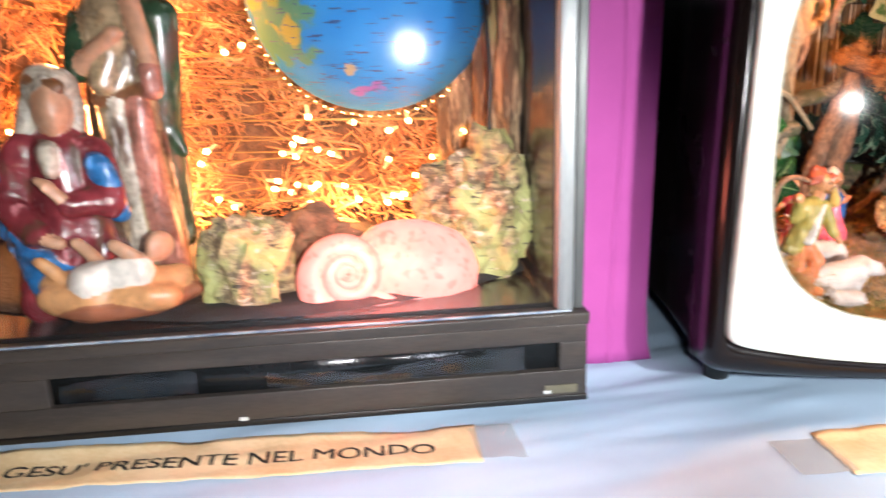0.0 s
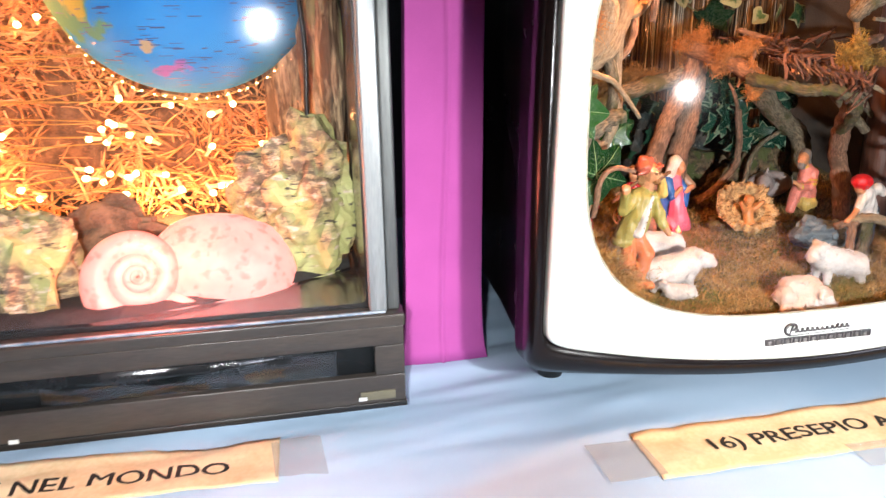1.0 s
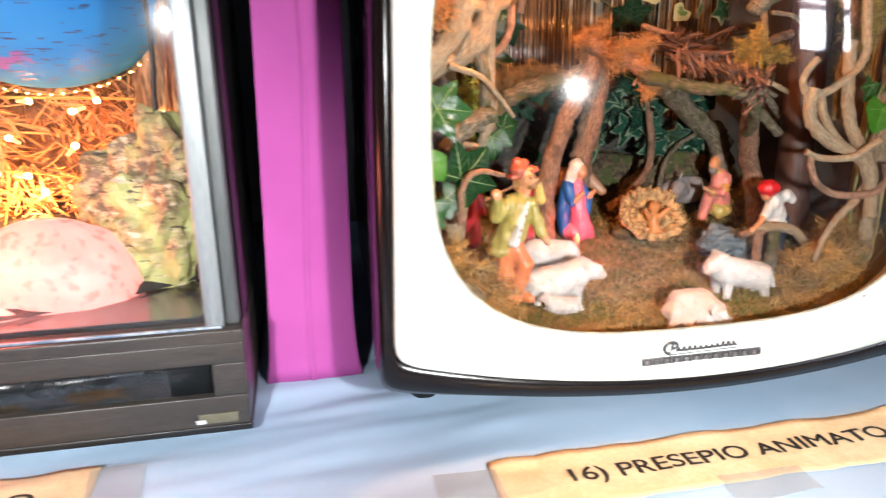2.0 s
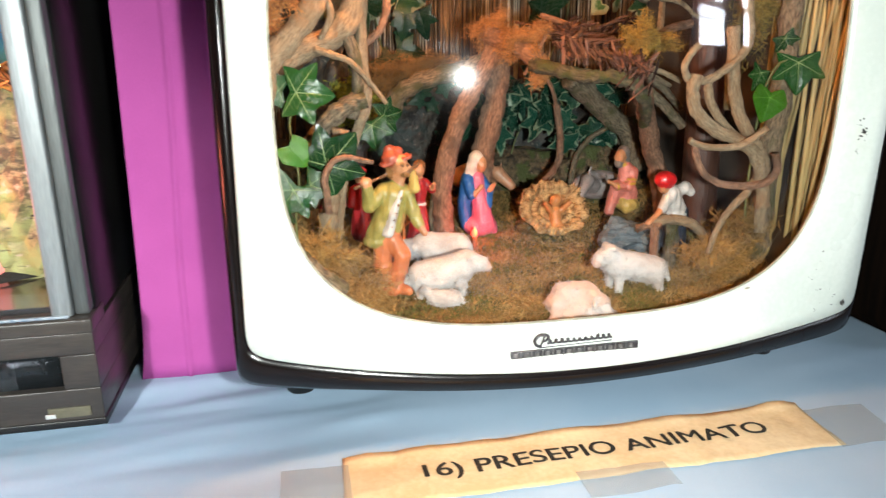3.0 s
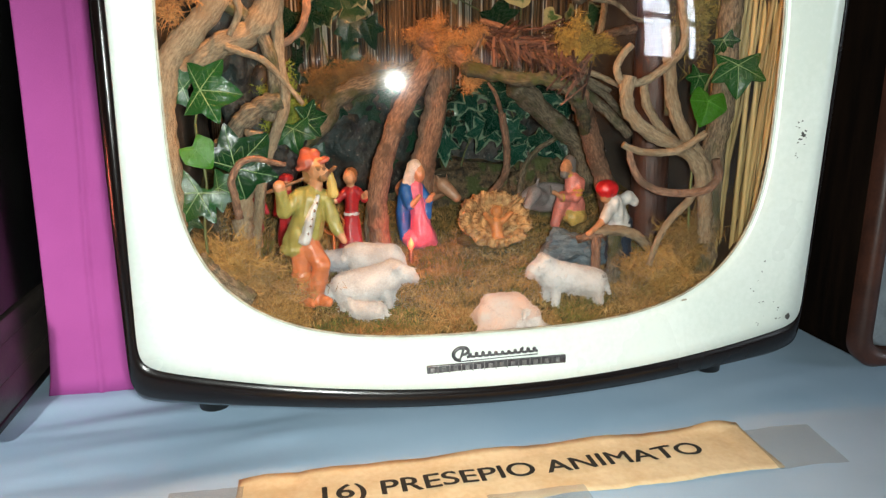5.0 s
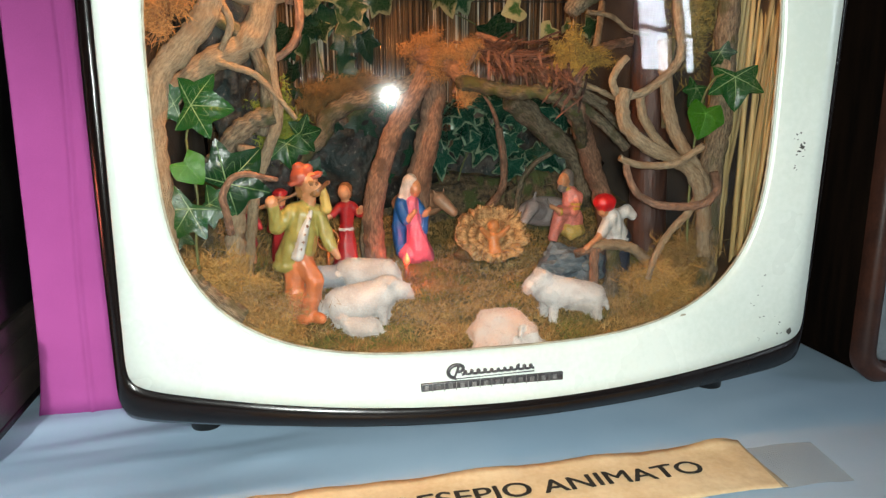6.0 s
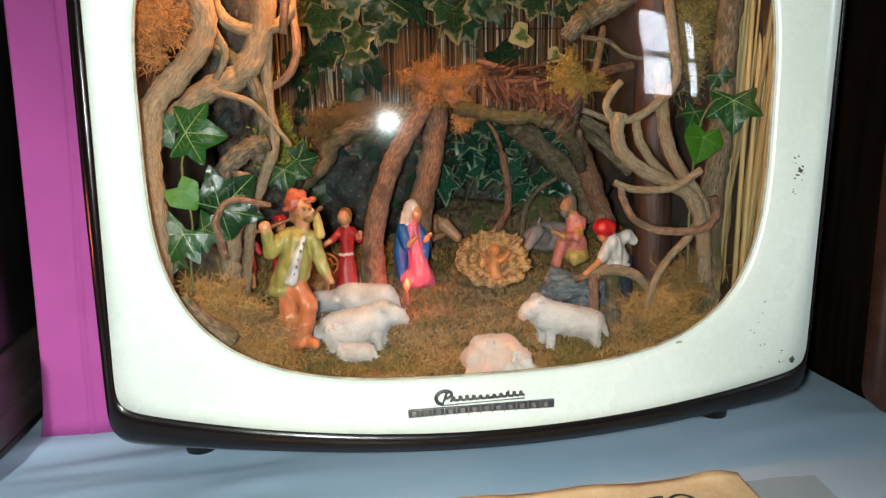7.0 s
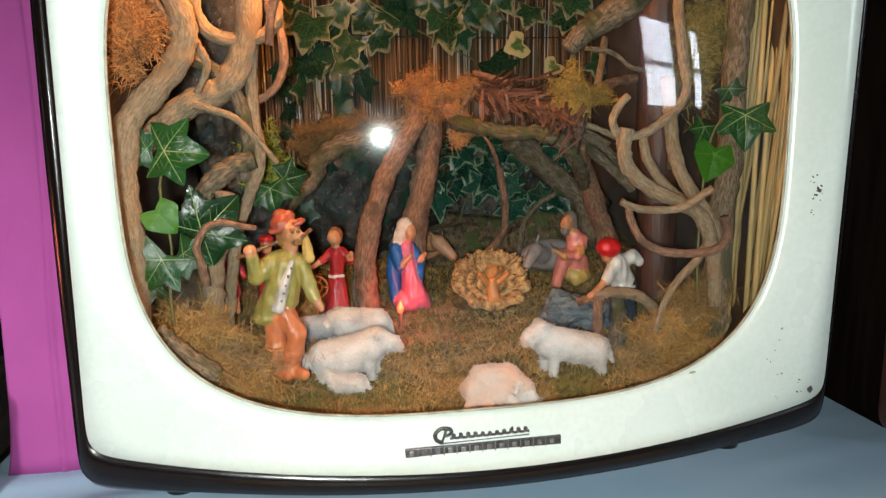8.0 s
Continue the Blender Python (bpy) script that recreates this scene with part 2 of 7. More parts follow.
def strands(verts, faces, place, length, width, lean=0.6, segs=2, direction=None, gravity=0.0):
    """One bent blade: a thin ribbon that ends in a point."""
    d = Vector(direction) if direction else Vector((RNG.gauss(0, lean), RNG.gauss(0, lean), 1))
    d.normalize()
    w = d.cross(Vector((RNG.gauss(0, 1), RNG.gauss(0, 1), RNG.gauss(0, 1))))
    w = w.normalized() * width * 0.5
    p = Vector(place)
    b = len(verts)
    bend = Vector((RNG.gauss(0, 0.5), RNG.gauss(0, 0.5), RNG.gauss(0, 0.4) - gravity)) * (length / segs)
    for i in range(segs):
        verts += [tuple(p - w), tuple(p + w)]
        p = p + d * (length / segs) + bend * (i + 1) * 0.5
    verts.append(tuple(p))
    for i in range(segs - 1):
        faces.append((b + 2 * i, b + 2 * i + 1, b + 2 * i + 3, b + 2 * i + 2))
    faces.append((b + 2 * segs - 2, b + 2 * segs - 1, b + 2 * segs))


def sdf_mesh(prims, res, blend):
    """A smooth union of capsules and ellipsoids as one skin (surface nets). prims: ('cap', a, b, ra, rb, slot) or ('ell', centre, radii, turn_degrees_z, slot)."""
    lo, hi = np.full(3, 1e9), np.full(3, -1e9)
    for p in prims:
        if p[0] == "cap":
            for q, r in ((p[1], p[3]), (p[2], p[4])):
                lo, hi = np.minimum(lo, np.array(q) - r), np.maximum(hi, np.array(q) + r)
        else:
            r = max(p[2])
            lo, hi = np.minimum(lo, np.array(p[1]) - r), np.maximum(hi, np.array(p[1]) + r)
    lo -= 3 * res
    hi += 3 * res
    dims = np.ceil((hi - lo) / res).astype(int) + 1
    G = np.stack(np.meshgrid(*[lo[i] + res * np.arange(dims[i]) for i in range(3)], indexing="ij"), -1)
    D, near, slot = None, None, None
    for p in prims:
        if p[0] == "cap":
            a, b = np.array(p[1], float), np.array(p[2], float)
            ab = b - a
            t = np.clip(((G - a) @ ab) / (ab @ ab), 0, 1)
            d = np.linalg.norm(G - a - t[..., None] * ab, axis=-1) - (p[3] + (p[4] - p[3]) * t)
        else:
            r = np.array(p[2], float)
            q = G - np.array(p[1])
            an = radians(p[3])
            q = np.stack([q[..., 0] * math.cos(an) + q[..., 1] * math.sin(an), -q[..., 0] * math.sin(an) + q[..., 1] * math.cos(an), q[..., 2]], -1)
            k0 = np.linalg.norm(q / r, axis=-1)
            k1 = np.linalg.norm(q / (r * r), axis=-1)
            d = k0 * (k0 - 1) / np.maximum(k1, 1e-9)
        if D is None:
            D, near, slot = d, d.copy(), np.full(d.shape, p[-1])
        else:
            h = np.clip(0.5 + 0.5 * (D - d) / blend, 0, 1)
            slot = np.where(d < near, p[-1], slot)
            near = np.minimum(near, d)
            D = D * (1 - h) + d * h - blend * h * (1 - h)
    s = D < 0
    c = [s[i:s.shape[0] - 1 + i, j:s.shape[1] - 1 + j, k:s.shape[2] - 1 + k] for i in (0, 1) for j in (0, 1) for k in (0, 1)]
    tot = sum(x.astype(int) for x in c)
    cells = np.argwhere((tot > 0) & (tot < 8))
    index = -np.ones(tot.shape, int)
    index[tuple(cells.T)] = np.arange(len(cells))
    acc, cnt = np.zeros((len(cells), 3)), np.zeros(len(cells))
    corners = [(i, j, k) for i in (0, 1) for j in (0, 1) for k in (0, 1)]
    for a in corners:
        for ax in range(3):
            if a[ax]:
                continue
            e = list(a)
            e[ax] = 1
            va, vb = D[tuple((cells + a).T)], D[tuple((cells + e).T)]
            m = (va < 0) != (vb < 0)
            t = np.where(m, va / np.where(m, va - vb, 1), 0)
            q = np.array(a, float) + t[:, None] * (np.array(e) - np.array(a))
            acc += np.where(m[:, None], q, 0)
            cnt += m
    V = lo + res * (cells + acc / cnt[:, None])
    faces, idx = [], []
    for ax in range(3):
        u, w = (ax + 1) % 3, (ax + 2) % 3
        sl0, sl1 = [slice(None)] * 3, [slice(None)] * 3
        sl0[ax], sl1[ax] = slice(0, -1), slice(1, None)
        a, b = s[tuple(sl0)], s[tuple(sl1)]
        for cell in np.argwhere(a != b):
            if cell[u] == 0 or cell[w] == 0 or cell[u] >= index.shape[u] or cell[w] >= index.shape[w]:
                continue
            ids = []
            for du, dw in ((0, 0), (-1, 0), (-1, -1), (0, -1)):
                q = cell.copy()
                q[u] += du
                q[w] += dw
                ids.append(int(index[tuple(q)]))
            if min(ids) < 0:
                continue
            faces.append(tuple(ids) if not a[tuple(cell)] else tuple(reversed(ids)))
            idx.append(int(slot[tuple(cell)]))
    return [tuple(v) for v in V], faces, idx


def figurine(name, prims, colours, label, category, res=0.0013, blend=0.003, group="", fluff=0.0, folds=0.0, fuzz=0):
    """One painted figure; folds presses upright drapery into it, fuzz covers it with short wool."""
    vs, fs, ix = sdf_mesh(prims, res, blend)
    if folds:
        f = 0.22 / folds
        vs = [tuple(Vector(v) + folds * Vector((noise.noise(Vector((v[0] * f, v[1] * f, v[2] * f * 0.22))), noise.noise(Vector((v[0] * f, v[1] * f + 9, v[2] * f * 0.22))) * 1.4, 0.4 * noise.noise(Vector(v) * f * 0.8)))) for v in vs]
    if fluff:
        vs = [tuple(Vector(v) + noise.noise_vector(Vector(v) * 330) * fluff + noise.noise_vector(Vector(v) * 800) * fluff * 0.5) for v in vs]
    for _ in range(fuzz):
        k = RNG.randrange(len(ix))
        a, b, c = (Vector(vs[q]) for q in fs[k][:3])
        n_ = (b - a).cross(c - b).normalized()
        flow = noise.noise_vector(a * 260)
        m = len(fs)
        strands(vs, fs, tuple(a - n_ * 0.0004), RNG.uniform(0.0012, 0.0030), 0.00032, 0.5, 2, n_ * 0.8 + flow * 1.2 + Vector((0, 0, -0.3)))
        ix += [ix[k]] * (len(fs) - m)
    ob = part(name, (vs, fs, ix), colours)
    return tagged(ob, label, category, group)

# ---------------------------------------------------------------- the room
TOP = 0.75
RX0, RX1, RY0, RY1, RZ = -2.4, 5.8, -2.4, 1.10, 2.9


def slab(name, lo, hi, material, label, category="wall"):
    return tagged(part(name, boxed(lo, hi), material, smooth=False), label, category, kind="structure")


slab("floor", (RX0, RY0, -0.1), (RX1, RY1, 0), FLOORTILE, "worn stone floor of the exhibition room", "floor")
slab("ceiling", (RX0, RY0, RZ), (RX1, RY1, RZ + 0.1), PLASTER, "plain pale painted ceiling", "ceiling")
slab("wall_west", (RX0 - 0.15, RY0, 0), (RX0, RY1, RZ), PLASTER, "plain pale painted plaster wall")
slab("wall_east", (RX1, RY0, 0), (RX1 + 0.15, RY1, RZ), PLASTER, "plain pale painted plaster wall")
slab("wall_north", (RX0 - 0.15, RY1, 0), (RX1 + 0.15, RY1 + 0.15, RZ), PLASTER, "pale grey-blue painted wall behind the table")
WX0, WX1, WZ0, WZ1 = 3.36, 5.16, 1.28, 2.56
bm = bmesh.new()
for lo, hi in (((RX0 - 0.15, RY0 - 0.15, 0), (WX0, RY0, RZ)), ((WX1, RY0 - 0.15, 0), (RX1 + 0.15, RY0, RZ)),
               ((WX0, RY0 - 0.15, 0), (WX1, RY0, WZ0)), ((WX0, RY0 - 0.15, WZ1), (WX1, RY0, RZ))):
    box(bm, lo, hi)
tagged(part("wall_south", bm, PLASTER, smooth=False), "pale painted wall with a tall window in it", "wall", kind="structure")
win = thing("window_1", (4.26, RY0, WZ0), "dark-framed casement window letting in daylight", "window", kind="structure")
bm = bmesh.new()
for lo, hi in (((WX0, -2.5, WZ0), (WX0 + 0.06, -2.42, WZ1)), ((WX1 - 0.06, -2.5, WZ0), (WX1, -2.42, WZ1)), ((4.19, -2.5, WZ0), (4.71, -2.42, WZ1)),
               ((WX0 + 0.06, -2.5, WZ0), (4.19, -2.42, WZ0 + 0.05)), ((4.71, -2.5, WZ0), (WX1 - 0.06, -2.42, WZ0 + 0.05)),
               ((WX0 + 0.06, -2.5, 1.86), (4.19, -2.42, 1.91)), ((4.71, -2.5, 1.86), (WX1 - 0.06, -2.42, 1.91)),
               ((WX0 + 0.06, -2.5, WZ1 - 0.05), (4.19, -2.42, WZ1)), ((4.71, -2.5, WZ1 - 0.05), (WX1 - 0.06, -2.42, WZ1))):
    box(bm, lo, hi)
part("window_frame", bm, WOOD, win, smooth=False)
for x0, x1 in ((WX0 + 0.06, 4.19), (4.71, WX1 - 0.06)):
    for z0, z1 in ((WZ0 + 0.05, 1.86), (1.91, WZ1 - 0.05)):
        pane = part("pane", boxed((x0, -2.465, z0), (x1, -2.460, z1)), SHEET, win, smooth=False)
        pane.visible_shadow = False

# ---------------------------------------------------------------- table
table = thing("display_table", (0.3, 0.6, 0), "long trestle table under a pale blue cloth", "table")
part("tabletop", boxed((-0.75, 0.20, 0.715), (1.35, 1.0, 0.744), 0.004), WOOD, table)
for x in (-0.68, 1.28):
    for y in (0.27, 0.93):
        part("leg", boxed((x - 0.03, y - 0.03, 0), (x + 0.03, y + 0.03, 0.715), 0.004), WOOD, table)


def cloth_z(x, y):
    """Height of the cloth over the table: shallow creases that run along it."""
    q = Vector((x * 5 + y * 3, y * 34 - x * 5, 0.3))
    fold = noise.noise(q) * 0.5 + 0.3 * noise.noise(q * 2.3)
    amt = 0.0055 if x < 0.34 else 0.0014
    amt = amt + (0.0055 - 0.0014) * max(0, min(1, (0.42 - x) / 0.16)) * (x >= 0.34)
    return TOP - 0.001 + amt * fold * min(1, max(0.25, (y - 0.36) * 8 + 0.25))


nx, ny = 300, 150
vs, fs = [], []
for j in range(ny + 1):
    for i in range(nx + 1):
        x, y = -0.78 + 2.16 * i / nx, 0.17 + 0.86 * j / ny
        drop = 0
        if y < 0.19:
            drop = 0.25 * (0.19 - y) / 0.02
        vs.append((x, max(y, 0.185), cloth_z(x, y) - drop))
for j in range(ny):
    for i in range(nx):
        a = j * (nx + 1) + i
        fs.append((a, a + 1, a + nx + 2, a + nx + 1))
cl = tagged(part("tablecloth", (vs, fs), CLOTH), "pale blue creased cotton tablecloth on the display table", "tablecloth")
sol = cl.modifiers.new("thickness", "SOLIDIFY")
sol.thickness, sol.offset = 0.0012, -1

# ---------------------------------------------------------------- magenta board between the sets
vs, fs = [], []
ring_n = 160


def board_ring(z, flare):
    out = []
    lean = (z - TOP) / 0.28
    x0, x1, y0, y1 = 0.1712 + 0.007 * lean - flare * 0.7, 0.2348 + 0.003 * lean + flare, 0.557 - flare * 0.5, 0.572
    for k in range(ring_n):
        t = k / ring_n * 4
        s_, f = int(t), t % 1
        p = [(x0 + (x1 - x0) * f, y0), (x1, y0 + (y1 - y0) * f), (x1 - (x1 - x0) * f, y1), (x0, y1 - (y1 - y0) * f)][s_]
        crease = 0.0024 * math.exp(-((p[0] - 0.206 - 0.004 * math.sin(z * 14)) / 0.0013) ** 2) if s_ == 0 else 0
        w = 0.0016 * noise.noise(Vector((p[0] * 40, z * 9, 2.0)))
        out.append((p[0], p[1] - crease + w, z))
    return out


rings = [board_ring(TOP + 0.0005 + 0.68 * i / 60, 0.006 * math.exp(-i / 2.0)) for i in range(61)]
tagged(part("fabric_covered_board", loft(rings, caps=(True, True)), MAGENTA), "upright narrow board wrapped in magenta fabric on the table", "board")

# ---------------------------------------------------------------- the white television
TX, TZ = 0.4610, 0.963
MX = 0.4635
OHW, OHH, ON = 0.1812, 0.1455, 3.4


def radial(phi, hw, hh, n):
    return (abs(math.cos(phi) / hw) ** n + abs(math.sin(phi) / hh) ** n) ** (-1 / n)


def tv_ring(hw, hh, n, cz, y, bow=0.010, grow=0.0, sag=0.0, count=600, cx=TX, tilt=0.0, chin=0.0, lean=0.0):
    out = []
    for k in range(count):
        phi = 2 * math.pi * k / count
        r = radial(phi, hw, hh, n) + grow
        x, z = r * math.cos(phi), r * math.sin(phi)
        if sag:
            z -= math.copysign(sag * (x / hw) ** 2 * abs(z / hh), z)
        if z < 0:
            z -= chin * min(1, -z / (0.5 * hh))
        out.append((cx + x + lean * (z + hh), y + bow * (x / 0.2) ** 2, cz + z - tilt * x))
    return out


def outer(y, grow=0.0, bow=0.010, chin=0.0, sag=0.024):
    return tv_ring(0.2110, 0.1955, 40, 0.979, y, bow, grow, sag, cx=MX, tilt=0.010, chin=chin, lean=0.020)


def opening(y, grow=0.0, bow=0.010):
    return tv_ring(OHW, OHH, ON, TZ, y, bow, grow)


def between(a, b, t, dy=0.0):
    return [tuple(p + (q - p) * t for p, q in zip(u, v)) for u, v in zip(a, b)]


tv = thing("television", (TX, 0.6, TOP), "old white-fronted television in a dark shell holding a nativity scene", "television")
front = [outer(0.447), outer(0.4385, -0.0003), outer(0.4355, -0.0018)]
inner_edge = opening(0.4435, 0.005)
front += [between(front[2], inner_edge, t) for t in (0.25, 0.5, 0.75)] + [inner_edge, opening(0.4455, 0.0014), opening(0.447, 0.0016), opening(0.456, 0.012), opening(0.475, 0.026)]
part("front_mask", loft(front), WHITE, tv, "glossy aged white painted front mask with chips")
part("mask_lip", loft([opening(0.4455, 0.0016), opening(0.4450, 0.0002), opening(0.4465, 0.0002), opening(0.455, 0.011), opening(0.474, 0.025)]), RIM, tv)
shell = [outer(0.4440, 0.0004), outer(0.4395, 0.0018), outer(0.4400, 0.0050, chin=0.002, sag=0.020), outer(0.4430, 0.0085, chin=0.0045, sag=0.014), outer(0.453, 0.0105, chin=0.0062, sag=0.0095), outer(0.478, 0.0112, chin=0.0064, sag=0.0080), outer(0.481, 0.0060, 0.009, 0.005, 0.0080)]
shell += [outer(0.56, 0.004, 0.0, 0.0, 0.0135), outer(0.70, 0.0, 0.0, 0.0, 0.016), outer(0.86, -0.012, 0.0), outer(0.88, -0.03, 0.0)]
part("shell", loft(shell, caps=(False, True)), BAKELITE, tv, "glossy dark brown plastic shell")
liner = [opening(0.4765, 0.026, 0.0), opening(0.482, 0.030, 0.0), tv_ring(0.204, 0.185, 14, 0.982, 0.56, 0), tv_ring(0.199, 0.178, 14, 0.982, 0.815, 0)]
part("inner_lining", loft(liner, caps=(False, True)), mat("dark_lining", (0.050, 0.036, 0.026), (0.022, 0.017, 0.013), 0.7, 30, 300, 0.1, 500), tv)
for x, fy in ((0.283, 0.518), (0.646, 0.506)):
    f = bmesh.new()
    bmesh.ops.create_cone(f, cap_ends=True, segments=28, radius1=0.0100, radius2=0.0120, depth=0.034, matrix=Matrix.Translation((x, fy, TOP + 0.017)))
    part("foot", f, BLACK, tv, "black rubber foot")
    f = bmesh.new()
    bmesh.ops.create_cone(f, cap_ends=True, segments=28, radius1=0.0125, radius2=0.0145, depth=0.040, matrix=Matrix.Translation((x, 0.78, TOP + 0.020)))
    part("foot", f, BLACK, tv, "black rubber foot")
# convex screen
GC, GR = Vector((0.4615, 0.955, 0.959)), 0.525
rings = []
for t in (0.012, 0.1, 0.2, 0.3, 0.4, 0.5, 0.6, 0.7, 0.8, 0.9, 1.0, 1.06, 1.12):
    ring = []
    for k in range(120):
        phi = 2 * math.pi * k / 120
        r = (radial(phi, OHW, OHH, ON) + 0.002) * t
        x, z = TX + r * math.cos(phi), TZ + r * math.sin(phi)
        ring.append((x, GC.y - math.sqrt(GR * GR - (x - GC.x) ** 2 - (z - GC.z) ** 2), z))
    rings.append(ring)
sv, sf = loft(rings, caps=(True, False))
screen = part("screen", (sv, [tuple(reversed(q)) for q in sf]), GLASS, tv, "convex clear glass screen")
screen.visible_shadow = False


def on_mask(x, z):
    """The y of the mask's face at x, z."""
    phi = math.atan2(z - TZ, x - TX)
    r = math.hypot(x - TX, z - TZ)
    ro, ri = radial(math.atan2(z - 0.979, x - MX), 0.2110, 0.1955, 40), radial(phi, OHW, OHH, ON) + 0.004
    t = max(0, min(1, (ro - r) / max(1e-4, ro - ri)))
    return 0.4355 + 0.008 * t + 0.010 * ((x - TX) / 0.2) ** 2


# maker's badge: a strip with worn raised marks and a scroll over it
badge = bmesh.new()
yb = on_mask(0.46, 0.798)
box(badge, (0.4165, yb - 0.0022, 0.7948), (0.5045, yb + 0.001, 0.8002), 0.0006)
bp_ = part("badge", badge, BADGE, tv, "worn grey metal maker's badge")
MARK = mat("worn_badge_mark", (0.36, 0.35, 0.34), (0.16, 0.155, 0.15), 0.4, 300, 900, metal=0.6)
for i in range(12):
    x = 0.4185 + i * 0.0072
    part("badge_mark", boxed((x, yb - 0.0029, 0.7962), (x + 0.0026, yb - 0.0019, 0.7990), 0.0003), MARK, bp_)
    if i:
        part("badge_groove", boxed((x - 0.0026, yb - 0.0027, 0.7950), (x - 0.0021, yb - 0.0019, 0.8000), 0.0001), MARK, bp_)
vs, fs = [], []
yb = on_mask(0.46, 0.806) - 0.0012
pts = []
for i in range(97):
    # a worn handwritten flourish: slanted loops, higher now and then
    u = i / 96
    a = 2 * math.pi * 11 * u
    tall = 0.0022 * (1 + 0.8 * (0.72 < u < 0.77))
    pts.append((0.4415 + 0.0450 * u + 0.0013 * math.sin(a), yb, 0.8032 + 0.0004 * u + tall * (0.5 - 0.5 * math.cos(a)) * (0.8 + 0.2 * math.sin(9 * u))))
tube(vs, fs, pts, 0.00090, 0.00085, 6, 0, 2)
tube(vs, fs, [(0.4375, yb, 0.8012), (0.4340, yb, 0.8030), (0.4335, yb, 0.8065), (0.4365, yb, 0.8093), (0.4410, yb, 0.8090), (0.4425, yb, 0.8068), (0.4400, yb, 0.8050), (0.4385, yb, 0.8062)], 0.0013, 0.0009, 6, 0, 5)
tube(vs, fs, [(0.4395, yb, 0.8085), (0.4385, yb, 0.8050), (0.4365, yb, 0.8008)], 0.0008, 0.0007, 6, 0, 4)
tube(vs, fs, [(0.4365, yb, 0.8008), (0.46, yb, 0.8012), (0.4865, yb, 0.8016)], 0.0011, 0.0008, 6, 0, 3)
part("badge_scroll", (vs, fs), BADGE, tv, "dark grey metal scroll badge")


def chip(x, z, r, squash=1.0, tilt=0.0, material=None, proud=0.0012):
    vs = []
    n = 9
    for k in range(n):
        a = 2 * math.pi * k / n
        q = r * (0.7 + 0.6 * RNG.random())
        dx, dz = q * math.cos(a), q * math.sin(a) * squash
        dx, dz = dx * math.cos(tilt) - dz * math.sin(tilt), dx * math.sin(tilt) + dz * math.cos(tilt)
        vs.append((x + dx, on_mask(x + dx, z + dz) - proud, z + dz))
    part("paint_chip", (vs, [tuple(range(n))]), material or CHIP, tv, smooth=False)


chip(0.6630, 0.8117, 0.0021, 1.2, proud=0.0032)
for i in range(16):
    chip(RNG.uniform(0.636, 0.662), RNG.uniform(0.802, 0.832), RNG.uniform(0.0003, 0.0008), 0.6, RNG.uniform(-1, 1), proud=0.0024)
for i in range(10):
    chip(RNG.uniform(0.656, 0.663), RNG.uniform(0.917, 0.942), RNG.uniform(0.0003, 0.0008), 0.6, RNG.uniform(-1, 1))
for x, z, r in ((0.6612, 0.9315, 0.0017), (0.6597, 0.9290, 0.0011), (0.6622, 0.9342, 0.0010), (0.6606, 0.9328, 0.0013), (0.6582, 0.9270, 0.0007), (0.6630, 0.9300, 0.0005),
                (0.6555, 0.8160, 0.0007), (0.6530, 0.8138, 0.0005), (0.6500, 0.8155, 0.0005), (0.6510, 0.8120, 0.0006), (0.647, 0.806, 0.0005),
                (0.6440, 0.8500, 0.0007), (0.6425, 0.8430, 0.0005), (0.640, 0.837, 0.0005), (0.635, 0.832, 0.0004)):
    chip(x, z, r, 0.6, RNG.uniform(-1, 1))
chip(0.5868, 0.8280, 0.0026, 0.35, 0.15, RIM)
chip(0.5644, 0.7915, 0.0060, 0.12, 0.25, RIM)
chip(0.3320, 0.7945, 0.0100, 0.035, -0.1, CHIP)

# ---------------------------------------------------------------- the black television with the globe
SX0, SX1, SY, SZ0, SZ1 = -0.40, 0.160, 0.481, 0.758, 1.22
set1 = thing("television", (-0.12, 0.6, TOP), "black box television with flat glass holding a lit globe scene", "television")


def rect_ring(x0, x1, z0, z1, y, r=0.004, seg=4):
    out = []
    for cx, cz, a0 in ((x1 - r, z0 + r, -90), (x1 - r, z1 - r, 0), (x0 + r, z1 - r, 90), (x0 + r, z0 + r, 180)):
        for k in range(seg + 1):
            a = radians(a0 + 90 * k / seg)
            out.append((cx + r * math.cos(a), y, cz + r * math.sin(a)))
    return out


body = [rect_ring(SX0 + 0.003, SX1 - 0.003, 0.822, SZ1 - 0.003, SY + 0.014), rect_ring(SX0, SX1, 0.822, SZ1, SY + 0.017), rect_ring(SX0, SX1, 0.822, SZ1, 0.66),
        rect_ring(SX0 + 0.004, SX1 - 0.012, 0.826, SZ1 - 0.004, 0.664), rect_ring(SX0 + 0.02, SX1 - 0.018, 0.83, SZ1 - 0.02, 0.86)]
inner = [rect_ring(SX0 + 0.02, 0.136, 0.834, SZ1 - 0.02, 0.82), rect_ring(SX0 + 0.02, 0.136, 0.834, SZ1 - 0.02, SY + 0.014)]
part("cabinet", loft([inner[1]] + body, caps=(False, True)), BLACK, set1, "glossy black plastic cabinet")
part("inner_lining", loft(inner[::-1], caps=(False, True)), mat("glossy_black_lining", (0.03, 0.026, 0.024), (0.02, 0.018, 0.016), 0.2, 30, 300, 0.05, spec=0.9, coat=0.6), set1)
